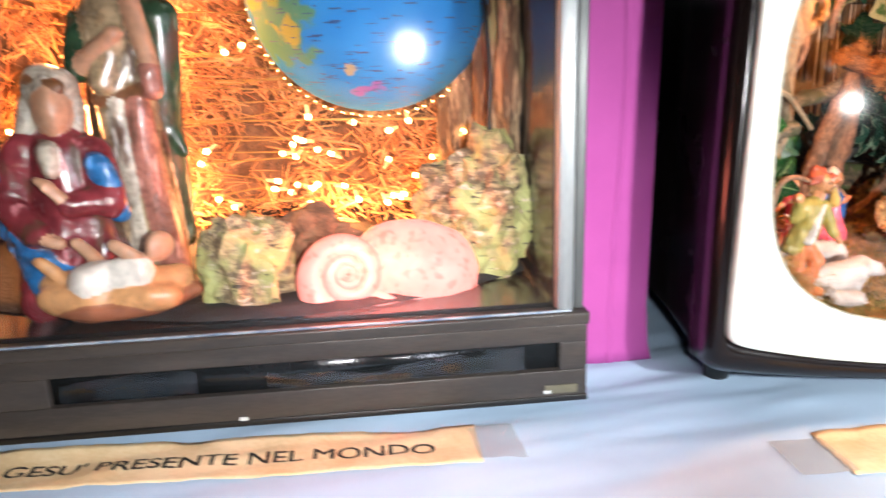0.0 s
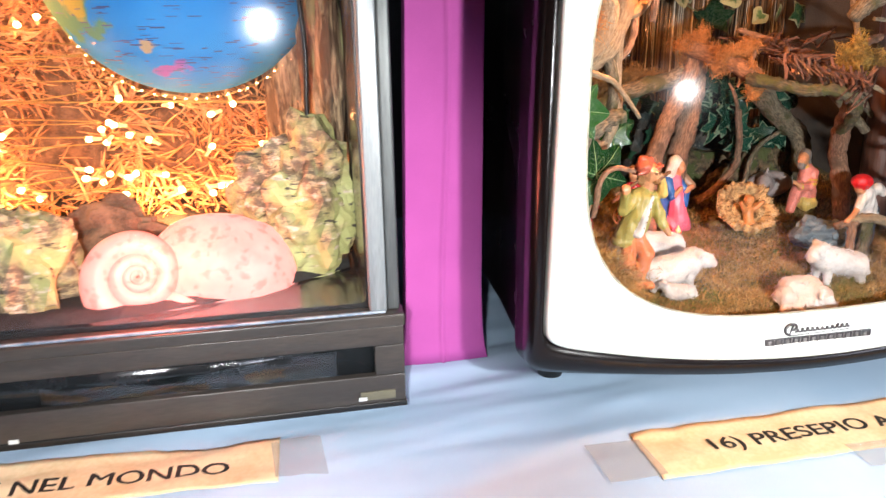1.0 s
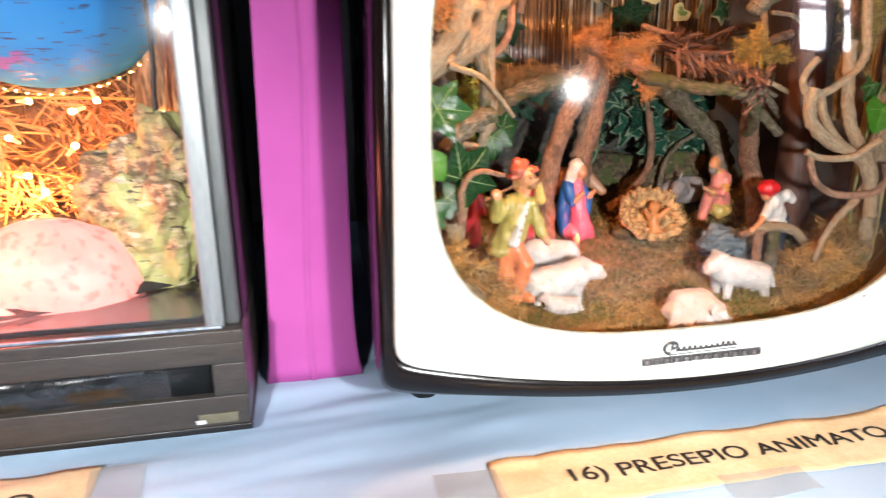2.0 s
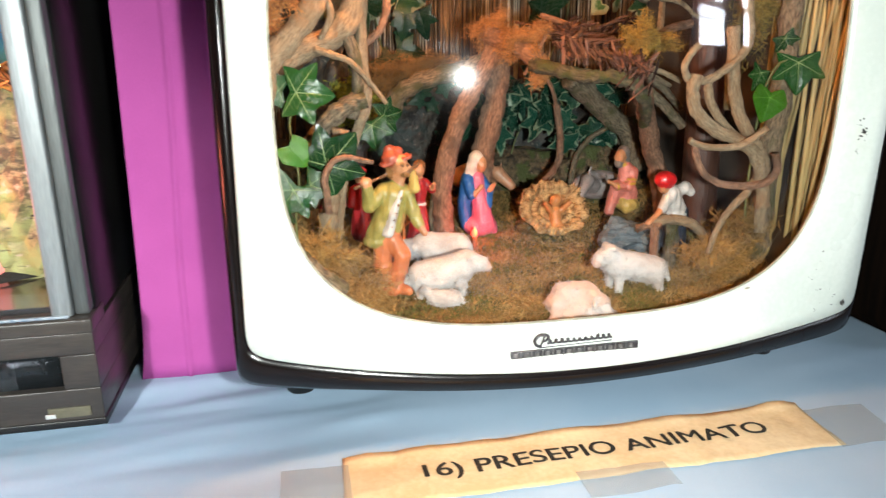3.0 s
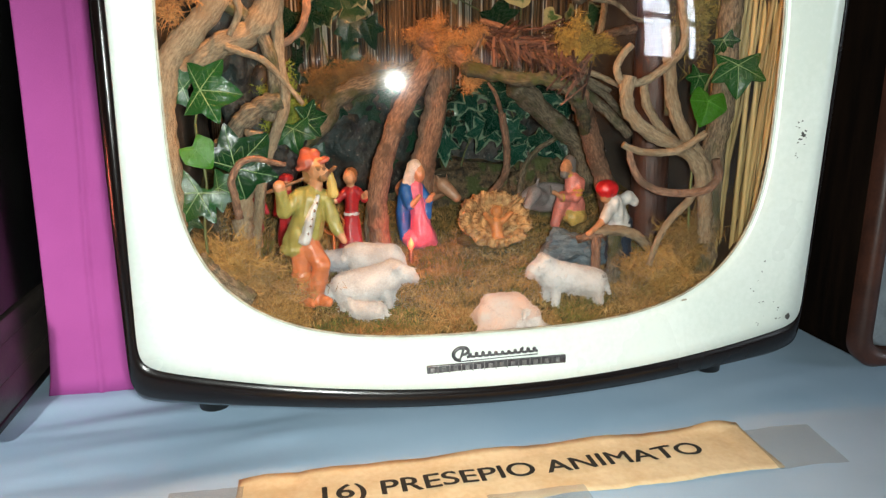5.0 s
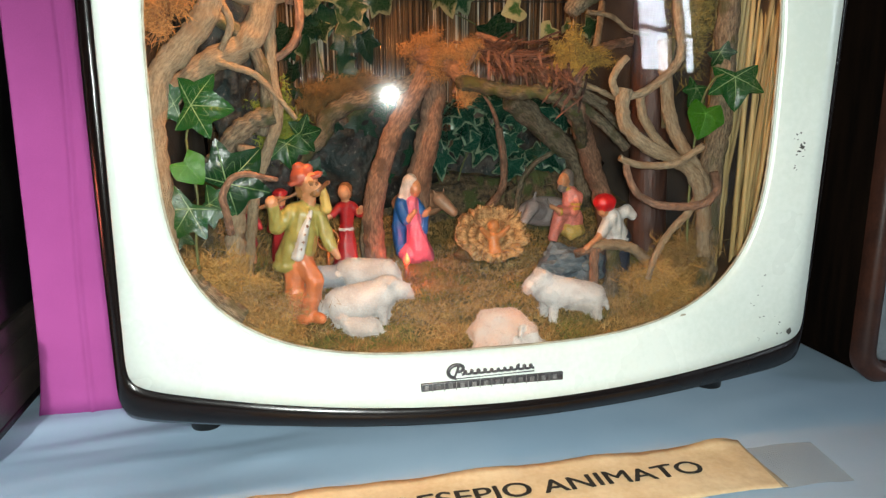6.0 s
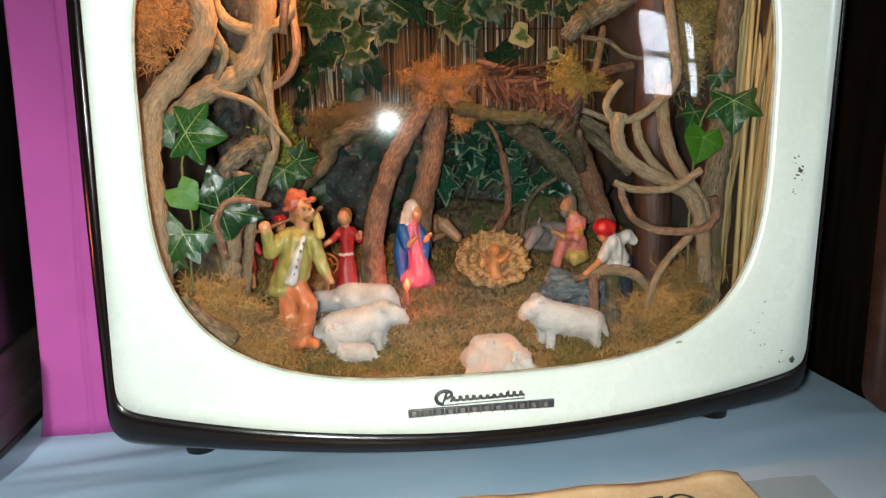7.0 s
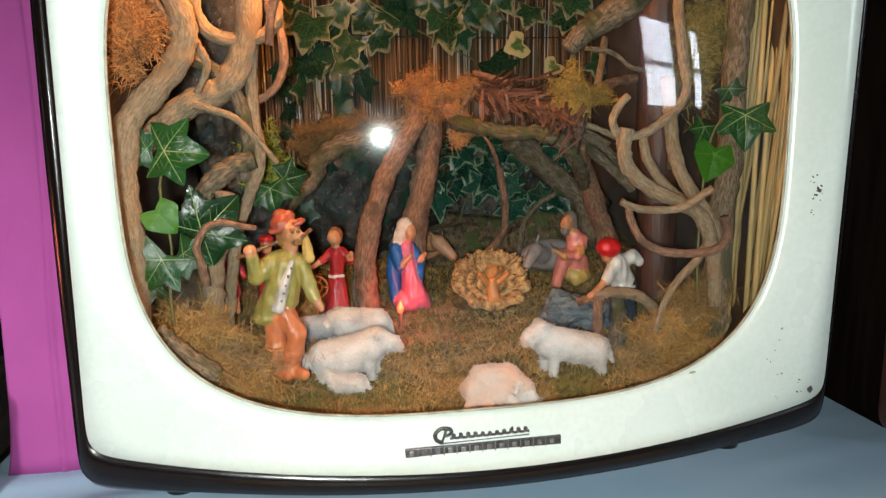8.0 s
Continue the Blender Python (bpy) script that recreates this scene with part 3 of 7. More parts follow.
# lower panel with its slot
SLX0, SLX1, SLZ0, SLZ1 = -0.235, 0.139, 0.783, 0.806
for lo, hi in (((SX0, SY, SZ0), (SX1, SY + 0.30, SLZ0)), ((SX0, SY, SLZ1), (SX1, SY + 0.30, 0.8205)), ((SX0, SY, SLZ0), (SLX0, SY + 0.30, SLZ1)), ((SLX1, SY, SLZ0), (SX1, SY + 0.30, SLZ1))):
    part("lower_panel", boxed(lo, hi, 0.0009), BROWNBLACK, set1, "worn brown-black plastic panel")
part("slot_back", boxed((SLX0 - 0.002, SY + 0.006, SLZ0 - 0.002), (SLX1 + 0.002, SY + 0.012, SLZ1 + 0.002)), mat("slot_black", (0.008, 0.01, 0.011), (0.014, 0.016, 0.018), 0.15, 30, 300, 0.1), set1)
part("bottom_rail", boxed((SX0 - 0.001, SY - 0.001, SZ0 - 0.001), (SX1 + 0.001, SY + 0.32, SZ0 + 0.004), 0.001), BLACK, set1)
part("front_ledge", boxed((SX0 - 0.001, SY - 0.002, 0.8205), (SX1 + 0.001, SY + 0.03, 0.830), 0.0015), BROWNBLACK, set1)
part("ledge_bead", boxed((SX0 + 0.01, SY + 0.001, 0.8300), (SX1 - 0.012, SY + 0.0035, 0.8318), 0.0005), mat("blue_grey_bead", (0.10, 0.15, 0.22), (0.3, 0.34, 0.38), 0.35, 50, 300), set1)
part("side_rail", boxed((0.1375, SY + 0.003, 0.830), (0.1495, SY + 0.02, SZ1 - 0.01), 0.0015), STEEL, set1, "brushed grey metal upright")
part("side_rail", boxed((0.1500, SY + 0.006, 0.830), (0.1585, SY + 0.02, SZ1 - 0.01), 0.002), mat("dark_grey_metal", (0.13, 0.14, 0.135), (0.08, 0.085, 0.085), 0.45, 40, 500, 0.1, 400, metal=0.4, stretch=(3, 3, 0.2)), set1, "dark grey metal upright")
for x in (SX0 + 0.03, SX1 - 0.03):
    for y in (0.505, 0.75):
        part("foot", boxed((x - 0.015, y - 0.012, TOP), (x + 0.015, y + 0.012, SZ0), 0.001), BLACK, set1)
# crinkled clear film stuck over part of the slot
vs, fs = [], []
for i in range(61):
    for j in range(7):
        x = -0.228 + 0.34 * i / 60
        z = SLZ0 + 0.001 + (SLZ1 - SLZ0 - 0.003) * j / 6 * (0.75 + 0.25 * math.sin(i * 0.13))
        vs.append((x, SY + 0.003 + 0.0022 * noise.noise(Vector((x * 40, z * 120, 1))), z))
for i in range(60):
    for j in range(6):
        if 16 < i < 26:
            continue
        a = i * 7 + j
        fs.append((a, a + 7, a + 8, a + 1))
part("clear_film", (vs, fs), glass_mat("clear_film", 1.8, (0.93, 0.95, 0.96), 0.12), set1, "crinkled clear plastic film")
gl = part("screen", boxed((SX0 + 0.02, SY + 0.006, 0.832), (0.1375, SY + 0.009, SZ1 - 0.015)), DUSTY, set1, "flat clear glass screen", smooth=False)
gl.visible_shadow = False
part("sticker", boxed((0.1275, SY - 0.0012, 0.7645), (0.1525, SY, 0.7712), 0.0002), mat("yellowed_tape", (0.14, 0.125, 0.08), (0.10, 0.09, 0.06), 0.3), set1)
for x, z in ((0.129, 0.7665), (-0.1, 0.764)):
    part("paper_scrap", boxed((x - 0.003, SY - 0.002, z - 0.0016), (x + 0.003, SY - 0.0012, z + 0.0012), 0.0002), mat("white_scrap", (0.6, 0.6, 0.58), None, 0.5), set1)

# ---------------------------------------------------------------- the wooden set on the far side
set3 = thing("wooden_television", (1.0, 0.6, TOP), "dark wood veneered television with a red-brown rounded rim", "television")


def w_ring(y, g, r):
    return rect_ring(0.7465 + g, 1.24 - g, TOP + 0.004 + g, 1.20 - g, y, r, 8)


part("cabinet", loft([w_ring(0.483, 0.0015, 0.02), w_ring(0.90, 0.0, 0.02), w_ring(0.905, 0.006, 0.02)], caps=(True, True)), WOOD, set3, "dark brown wood-grained cabinet")
part("rim", loft([w_ring(0.484, 0.0012, 0.02), w_ring(0.473, 0.0, 0.02), w_ring(0.469, 0.003, 0.02), w_ring(0.469, 0.010, 0.018), w_ring(0.473, 0.0125, 0.016), w_ring(0.482, 0.013, 0.016)]), WOODRIM, set3, "red-brown rounded rim")
part("face_panel", loft([w_ring(0.482, 0.0132, 0.016), w_ring(0.4765, 0.0145, 0.015), w_ring(0.476, 0.016, 0.014)], caps=(False, True)), GREYPANEL, set3, "grey-blue face panel")
part("speaker_grille", boxed((0.785, 0.4735, 0.80), (0.83, 0.4762, 1.15), 0.001), BLACK, set3)
for x in (0.80, 1.19):
    for y in (0.52, 0.86):
        part("foot", boxed((x - 0.015, y - 0.015, TOP), (x + 0.015, y + 0.015, TOP + 0.0045)), BLACK, set3)

# ---------------------------------------------------------------- paper labels taped to the cloth


def paper_z(x, y):
    return 0.0016 + 0.0011 * noise.noise(Vector((x * 38, y * 9, 5.0))) + 0.0005 * noise.noise(Vector((x * 120, y * 60, 1.0)))


def sheet_mesh(x0, x1, yc, half, slope, lift, rag=0.0015, n=80, m=8, skew=0.0, curl=0.0):
    vs, fs = [], []
    for i in range(n + 1):
        for j in range(m + 1):
            v = j / m * 2 - 1
            x = x0 + (x1 - x0) * i / n + skew * v
            y = yc + slope * (x - (x0 + x1) / 2) + half * v + (rag * noise.noise(Vector((x * 30, v * 9, 3))) if abs(v) > 0.9 else 0)
            vs.append((x, y, cloth_z(x, y) + paper_z(x, y) + lift + curl * max(0, (v - 0.5) * 2) ** 2 * (0.6 + 1.6 * max(-0.3, noise.noise(Vector((x * 26, 1, 8)))))))
    for i in range(n):
        for j in range(m):
            a = i * (m + 1) + j
            fs.append((a, a + m + 1, a + m + 2, a + 1))
    return vs, fs


def label_strip(x0, x1, yc, half, slope, text, tx0, tx1, ty, tslope, tapes, words, skew=0.0):
    th = thing("paper_label", ((x0 + x1) / 2, yc, TOP), words, "label")
    sh = part("paper", sheet_mesh(x0, x1, yc, half, slope, 0, n=140, m=12, skew=skew, curl=0.0028), PAPER, th)
    so = sh.modifiers.new("thickness", "SOLIDIFY")
    so.thickness, so.offset = 0.0003, -1
    for a, b, dy, h, sk in tapes:
        part("tape", sheet_mesh(a, b, yc + slope * ((a + b) / 2 - (x0 + x1) / 2) + dy, h, slope, 0.0006, 0.0025, 16, 6, sk), TAPE, th, "clear sticky tape gone grey")
    cu = bpy.data.curves.new("lettering", "FONT")
    cu.body, cu.size = text, 0.0175
    tmp = new("lettering", cu)
    me = bpy.data.meshes.new_from_object(tmp)
    bpy.data.objects.remove(tmp)
    b = bmesh.new()
    b.from_mesh(me)
    w = max(v.co.x for v in b.verts)
    h = max(v.co.y for v in b.verts)
    for _ in range(2):
        bmesh.ops.subdivide_edges(b, edges=[e for e in b.edges if e.calc_length() > 0.004], cuts=1)
    vs, fs = [], []
    for n, (sx, sy) in enumerate(((-0.0004, 0), (0.0004, 0), (0, 0.00025), (0, -0.00025))):
        k = len(vs)
        for i, v in enumerate(b.verts):
            v.index = i
            x = tx0 + v.co.x / w * (tx1 - tx0) + sx
            y = ty + (v.co.y - h / 2) * 0.0132 / h + tslope * (x - (tx0 + tx1) / 2) + 0.0012 * noise.noise(Vector((x * 30, 2, 7))) + sy
            vs.append((x, y, cloth_z(x, y) + paper_z(x, y) + 0.0006 + 0.00004 * n))
        fs += [tuple(k + v.index for v in f.verts) for f in b.faces]
    b.free()
    part("lettering", (vs, fs), INK, th, smooth=False)
    return th


label_strip(0.305, 0.614, 0.394, 0.0255, 0.004, "16) PRESEPIO ANIMATO", 0.347, 0.575, 0.3955, 0.012,
            ((0.270, 0.309, -0.001, 0.021, 0.0), (0.611, 0.656, -0.006, 0.022, 0.003)), "creased tan paper label with black lettering taped to the cloth", 0.001)
label_strip(-0.33, 0.070, 0.450, 0.0245, -0.045, "GESU' PRESENTE NEL MONDO", -0.262, 0.038, 0.4475, -0.05,
            ((0.066, 0.099, 0.0, 0.021, -0.002),), "wavy tan paper label with black lettering, one end taped")
tagged(part("sticky_tape", sheet_mesh(0.437, 0.492, 0.363, 0.012, 0.0, 0.0006, 0.002, 16, 6), TAPE), "strip of clear sticky tape on the cloth", "tape")

# ---------------------------------------------------------------- inside the white television: ground and growth


def ground_z(x, y):
    z = 0.799 + 0.19 * (y - 0.485)
    z += 0.040 * max(0, min(1, (0.338 - x) / 0.06)) ** 1.3 * max(0, min(1, (y - 0.44) / 0.06))
    z += 0.022 * max(0, min(1, (x - 0.585) / 0.06)) * max(0, min(1, (y - 0.45) / 0.05))
    return z + 0.004 * noise.noise(Vector((x * 45, y * 45, 0))) + 0.0022 * noise.noise(Vector((x * 140, y * 140, 0)))


vs, fs = [], []
gx, gy = 90, 70
for j in range(gy + 1):
    for i in range(gx + 1):
        y = 0.464 + 0.345 * j / gy
        inset = 0.030 * max(0, min(1, (0.50 - y) / 0.03))
        x = 0.262 + inset + (0.404 - 2 * inset) * i / gx
        vs.append((x, y, ground_z(x, y)))
for j in range(gy):
    for i in range(gx):
        a = j * (gx + 1) + i
        fs.append((a, a + 1, a + gx + 2, a + gx + 1))
tagged(part("scenery_ground", (vs, fs), SOIL), "brown soil of the nativity scene inside the television", "soil", kind="stuff")


def moss_patch(name, sampler, count, length, width, material, label, lean=0.7, kind="stuff"):
    vs, fs = [], []
    for _ in range(count):
        p, d = sampler()
        strands(vs, fs, p, length * RNG.uniform(0.5, 1.3), width, lean, 2 if count > 8000 else 3, d)
    return tagged(part(name, (vs, fs), material, smooth=False), label, "moss", kind=kind)


def on_ground():
    x, y = RNG.uniform(0.285, 0.645), 0.460 + 0.29 * RNG.random() ** 1.4
    return (x, y, ground_z(x, y) - 0.001), None


def mound(cx0, cx1, cy0, cy1):
    def f():
        x, y = RNG.uniform(cx0, cx1), RNG.uniform(cy0, cy1)
        return (x, y, ground_z(x, y)), None
    return f


def blob(c, r):
    def f():
        d = Vector((RNG.gauss(0, 1), RNG.gauss(0, 1), RNG.gauss(0, 1))).normalized()
        o = Vector((d.x * r[0], d.y * r[1], d.z * r[2]))
        lump = 0.72 + 1.5 * noise.noise((Vector(c) + o) * 80) + 0.8 * noise.noise((Vector(c) + o) * 210)
        p = Vector(c) + o * max(0.15, lump) * RNG.uniform(0.45, 1.0)
        w = Vector((RNG.gauss(0, 1), RNG.gauss(0, 1), RNG.gauss(0, 1)))
        return p - w.normalized() * 0.003, w + d * 0.4
    return f


moss_patch("ground_moss", on_ground, 80000, 0.0050, 0.0006, MOSS, "dry olive-brown moss covering the scene's ground", 0.9)
moss_patch("ground_moss", mound(0.272, 0.337, 0.470, 0.57), 15000, 0.0066, 0.0005, mat("straw_moss", (0.50, 0.32, 0.125), (0.085, 0.060, 0.025), 0.9, 60, 900, island=0.7), "tangled straw-coloured moss on a bank", 1.4)
moss_patch("ground_moss", mound(0.575, 0.65, 0.47, 0.56), 8000, 0.0065, 0.0005, mat("straw_moss", (0.3, 0.2, 0.06), None), "tangled straw-coloured moss on a bank", 1.3)


def tuft(sign, seed):
    """Ground places where a patchy growth stands thick."""
    def f():
        while True:
            x, y = RNG.uniform(0.30, 0.63), 0.466 + 0.18 * RNG.random() ** 1.3
            if sign * noise.noise(Vector((x * 42 + seed, y * 42, 1.5))) > 0.10:
                return (x, y, ground_z(x, y) - 0.001), None
    return f


moss_patch("ground_moss", tuft(1, 0), 14000, 0.0052, 0.00045, mat("straw_strands", (0.68, 0.50, 0.22), (0.24, 0.15, 0.05), 0.8, 60, 900, island=0.7), "dry straw-coloured strands tangled in the moss", 1.4)
moss_patch("ground_moss", tuft(-1, 0), 15000, 0.0045, 0.0006, mat("olive_tufts", (0.17, 0.20, 0.035), (0.07, 0.085, 0.02), 0.9, 60, 900, island=0.7), "olive green moss tufts on the ground", 0.9)
moss_patch("ground_moss", tuft(1, 30), 10000, 0.0045, 0.0006, mat("rust_tufts", (0.46, 0.20, 0.065), (0.13, 0.06, 0.022), 0.9, 60, 900, island=0.7), "rust-brown dead moss on the ground", 1.1)


def front_bank():
    """The narrow green bank along the lower edge of the glass."""
    x = RNG.uniform(0.33, 0.61)
    y = RNG.uniform(0.466, 0.486)
    return (x, y, ground_z(x, y) - 0.001), None


moss_patch("ground_moss", front_bank, 9000, 0.0042, 0.0005, mat("green_bank_moss", (0.21, 0.21, 0.035), (0.085, 0.095, 0.02), 0.9, 60, 900, island=0.7), "green moss along the edge of the scene", 0.8)
moss_patch("moss_clump", blob((0.306, 0.500, 0.834), (0.034, 0.022, 0.019)), 11000, 0.0060, 0.00042, mat("straw_moss", (0.5, 0.3, 0.1), None), "brown tangle of dry moss heaped at the foot of the vines")
moss_patch("moss_clump", blob((0.615, 0.520, 0.822), (0.026, 0.020, 0.014)), 7000, 0.0060, 0.0004, MOSS, "olive-brown moss heaped at the foot of the branches")
BANKMOSS = mat("golden_bank_moss", (0.60, 0.36, 0.11), (0.16, 0.10, 0.03), 0.9, 60, 900, island=0.7)
moss_patch("moss_clump", blob((0.300, 0.512, 0.850), (0.032, 0.018, 0.016)), 7000, 0.0085, 0.00045, BANKMOSS, "golden-brown tangle of moss piled on the bank")
moss_patch("moss_clump", blob((0.328, 0.505, 0.822), (0.018, 0.016, 0.012)), 3500, 0.0080, 0.00045, BANKMOSS, "golden-brown tangle of moss spilling down the bank")
moss_patch("moss_clump", blob((0.606, 0.512, 0.832), (0.024, 0.018, 0.016)), 6500, 0.0080, 0.00045, BANKMOSS, "bushy golden-brown moss at the foot of the branches")
moss_patch("moss_clump", blob((0.628, 0.520, 0.846), (0.020, 0.018, 0.020)), 4500, 0.0085, 0.00045, mat("rusty_olive_moss", (0.36, 0.21, 0.065), (0.10, 0.075, 0.022), 0.9, 60, 900, island=0.7), "olive-brown bushy moss heaped beside the reeds")
moss_patch("moss_clump", blob((0.282, 0.497, 1.026), (0.016, 0.012, 0.026)), 5200, 0.0085, 0.00045, MOSSOR, "rusty orange moss caught in the branches")
moss_patch("moss_clump", blob((0.338, 0.616, 0.947), (0.020, 0.012, 0.020)), 5200, 0.0040, 0.0008, MOSSGR, "bright yellow-green moss clump")
moss_patch("moss_clump", blob((0.458, 0.640, 0.999), (0.020, 0.014, 0.015)), 8500, 0.0048, 0.0004, MOSSOR, "rusty moss on the ridge of the hut")
moss_patch("moss_clump", blob((0.477, 0.572, 0.968), (0.008, 0.007, 0.019)), 3600, 0.0050, 0.0004, MOSSOR, "rusty moss hanging from the hut")
moss_patch("moss_clump", blob((0.466, 0.603, 0.990), (0.013, 0.024, 0.012)), 5200, 0.0050, 0.0004, MOSSOR, "rusty moss along the gable of the hut")
moss_patch("moss_clump", blob((0.486, 0.600, 0.999), (0.012, 0.010, 0.007)), 2600, 0.0048, 0.0004, MOSSOR, "rusty moss at the edge of the roof")
moss_patch("moss_clump", blob((0.549, 0.547, 0.990), (0.020, 0.012, 0.013)), 7500, 0.0054, 0.00045, mat("golden_moss", (0.50, 0.32, 0.06), (0.10, 0.06, 0.018), 0.9, 60, 900, island=0.7), "golden brown moss on the hut roof")
moss_patch("moss_clump", blob((0.408, 0.655, 0.970), (0.042, 0.012, 0.010)), 7000, 0.0056, 0.0004, mat("brown_moss", (0.26, 0.15, 0.05), (0.09, 0.055, 0.02), 0.9, 60, 900, island=0.7), "brown moss on the arched branch")
moss_patch("moss_clump", blob((0.370, 0.668, 0.958), (0.022, 0.010, 0.012)), 3600, 0.0056, 0.0004, mat("brown_moss", (0.26, 0.15, 0.05), None), "brown moss behind the arched branch")
moss_patch("moss_clump", blob((0.634, 0.535, 1.030), (0.019, 0.016, 0.050)), 8000, 0.0062, 0.00045, mat("olive_moss", (0.34, 0.26, 0.07), (0.06, 0.05, 0.016), 0.9, 60, 900, island=0.7), "olive moss on the upper branches")


def branch(name, pts, y, r0, r1, material, label, drift=0.0, group="vine branches", lump=0.2):
    vs, fs = [], []
    n = len(pts)
    line = [(p[0], y + drift * i / max(1, n - 1) + (p[2] if len(p) > 2 else 0), p[1]) for i, p in enumerate(pts)]
    gr = []
    tube(vs, fs, line, r0, r1, 22, lump, 12, seed=r0 * 1000 + y * 50, grain=gr)
    return tagged(part(name, (vs, fs), material, grain=gr), label, "branch", group)


V = "gnarled pale brown vine branch"
branch("vine_branch", [(0.272, 0.820), (0.270, 0.870), (0.271, 0.907), (0.270, 0.944), (0.275, 0.975), (0.290, 0.993), (0.305, 1.011), (0.309, 1.029), (0.304, 1.045), (0.29, 1.09)], 0.500, 0.0085, 0.0065, BARK, V + " along the side")
branch("vine_branch", [(0.2644, 0.954), (0.2812, 0.9718), (0.3022, 0.9876), (0.3211, 0.996), (0.3338, 1.0139), (0.3401, 1.0475), (0.3401, 1.1064)], 0.54, 0.0068, 0.0089, BARK, V + " bending upward")
branch("vine_branch", [(0.3481, 1.0975), (0.3449, 1.0485), (0.3395, 1.0155), (0.3385, 0.9803), (0.3406, 0.9526), (0.331, 0.926), (0.3225, 0.9005), (0.314, 0.8419)], 0.545, 0.0040, 0.0036, BARK, V + " hanging straight down")
branch("vine_branch", [(0.3131, 1.0883), (0.3088, 1.0505), (0.312, 1.0343), (0.325, 1.0257), (0.3444, 1.0257), (0.3541, 1.0333), (0.3563, 1.0451), (0.3476, 1.0883)], 0.538, 0.0045, 0.0037, BARK, V + " in a loop")
branch("vine_branch", [(0.3411, 1.0838), (0.3491, 1.0506), (0.356, 1.038), (0.3582, 1.0162), (0.3537, 1.0002), (0.3411, 0.9899), (0.3285, 0.991)], 0.56, 0.0030, 0.0025, BARKRED, "thin reddish twig curling round the vines")
branch("vine_branch", [(0.305, 1.035), (0.313, 1.020), (0.317, 1.008), (0.310, 0.993)], 0.510, 0.0024, 0.002, BARK, V, 0.01)
branch("vine_branch", [(0.3062, 0.9866), (0.3167, 0.9834), (0.3294, 0.9782), (0.342, 0.9645), (0.3526, 0.9507)], 0.53, 0.0026, 0.0015, BARK, "broken dry twig between the vines")
branch("vine_branch", [(0.300, 0.922), (0.309, 0.936), (0.325, 0.949), (0.339, 0.953)], 0.530, 0.0065, 0.006, BARK2, "short thick broken branch", lump=0.35)
branch("vine_branch", [(0.309, 0.882, 0.012), (0.308, 0.897, 0.004), (0.307, 0.906), (0.310, 0.914), (0.315, 0.919), (0.323, 0.920, 0.001), (0.333, 0.917, 0.004), (0.339, 0.915, 0.009)], 0.496, 0.0024, 0.0016, BARKRED, "thin reddish tendril over the leaves")
branch("vine_branch", [(0.306, 0.835), (0.309, 0.866), (0.312, 0.888), (0.316, 0.914), (0.321, 0.935)], 0.527, 0.0066, 0.0050, BARK, "short tan stump behind the leaves", lump=0.35)
branch("vine_branch", [(0.287, 0.866), (0.294, 0.857), (0.304, 0.8465), (0.316, 0.8365)], 0.476, 0.0042, 0.0050, BARK2, "short thick branch lying on the moss bank", lump=0.35)
branch("vine_branch", [(0.283, 1.05), (0.300, 1.02), (0.325, 1.00), (0.335, 0.97), (0.330, 0.94)], 0.54, 0.005, 0.004, BARK2, "grey branch deep behind the vines")
branch("vine_branch", [(0.385, 1.10), (0.375, 1.06), (0.357, 1.045), (0.352, 1.02)], 0.52, 0.003, 0.0025, BARKRED, "thin reddish twig above the vines")
# the other side
branch("vine_branch", [(0.567, 0.988), (0.562, 0.983), (0.557, 0.973), (0.563, 0.964), (0.578, 0.965), (0.596, 0.977), (0.605, 0.991), (0.602, 1.011), (0.597, 1.044), (0.595, 1.09)], 0.502, 0.0022, 0.0034, BARK, V + " with a hooked tip")
branch("vine_branch", [(0.566, 0.968), (0.564, 0.958), (0.568, 0.943), (0.585, 0.929), (0.613, 0.916), (0.625, 0.898), (0.63, 0.87)], 0.500, 0.0044, 0.005, BARK, V + " sweeping down")
branch("vine_branch", [(0.594, 1.00), (0.598, 0.970), (0.600, 0.956), (0.607, 0.938), (0.620, 0.919), (0.631, 0.900), (0.635, 0.85)], 0.506, 0.0042, 0.0046, BARK, V)
branch("vine_branch", [(0.582, 0.965), (0.586, 0.948), (0.598, 0.932), (0.610, 0.922)], 0.512, 0.003, 0.003, BARK, V + " between two others")
branch("vine_branch", [(0.560, 0.924), (0.566, 0.921), (0.579, 0.918), (0.601, 0.919), (0.620, 0.930)], 0.492, 0.0022, 0.0026, BARK, V + " lying across")
branch("vine_branch", [(0.565, 0.922), (0.567, 0.912), (0.576, 0.898), (0.595, 0.890), (0.622, 0.890), (0.633, 0.899), (0.630, 0.912)], 0.493, 0.0022, 0.003, BARKRED, "reddish vine curling round")
branch("vine_branch", [(0.627, 0.893), (0.618, 0.880), (0.606, 0.868), (0.597, 0.852), (0.592, 0.835)], 0.505, 0.003, 0.002, BARK, V)
branch("vine_branch", [(0.652, 1.09), (0.648, 1.02), (0.647, 0.977), (0.647, 0.940), (0.643, 0.902), (0.645, 0.815)], 0.518, 0.0075, 0.0085, BARK2, "straight grey-brown branch standing upright")
branch("vine_branch", [(0.618, 1.10), (0.612, 1.05), (0.616, 1.01), (0.610, 0.975), (0.612, 0.94)], 0.53, 0.0030, 0.0025, BARK2, "thin grey branch hanging down")
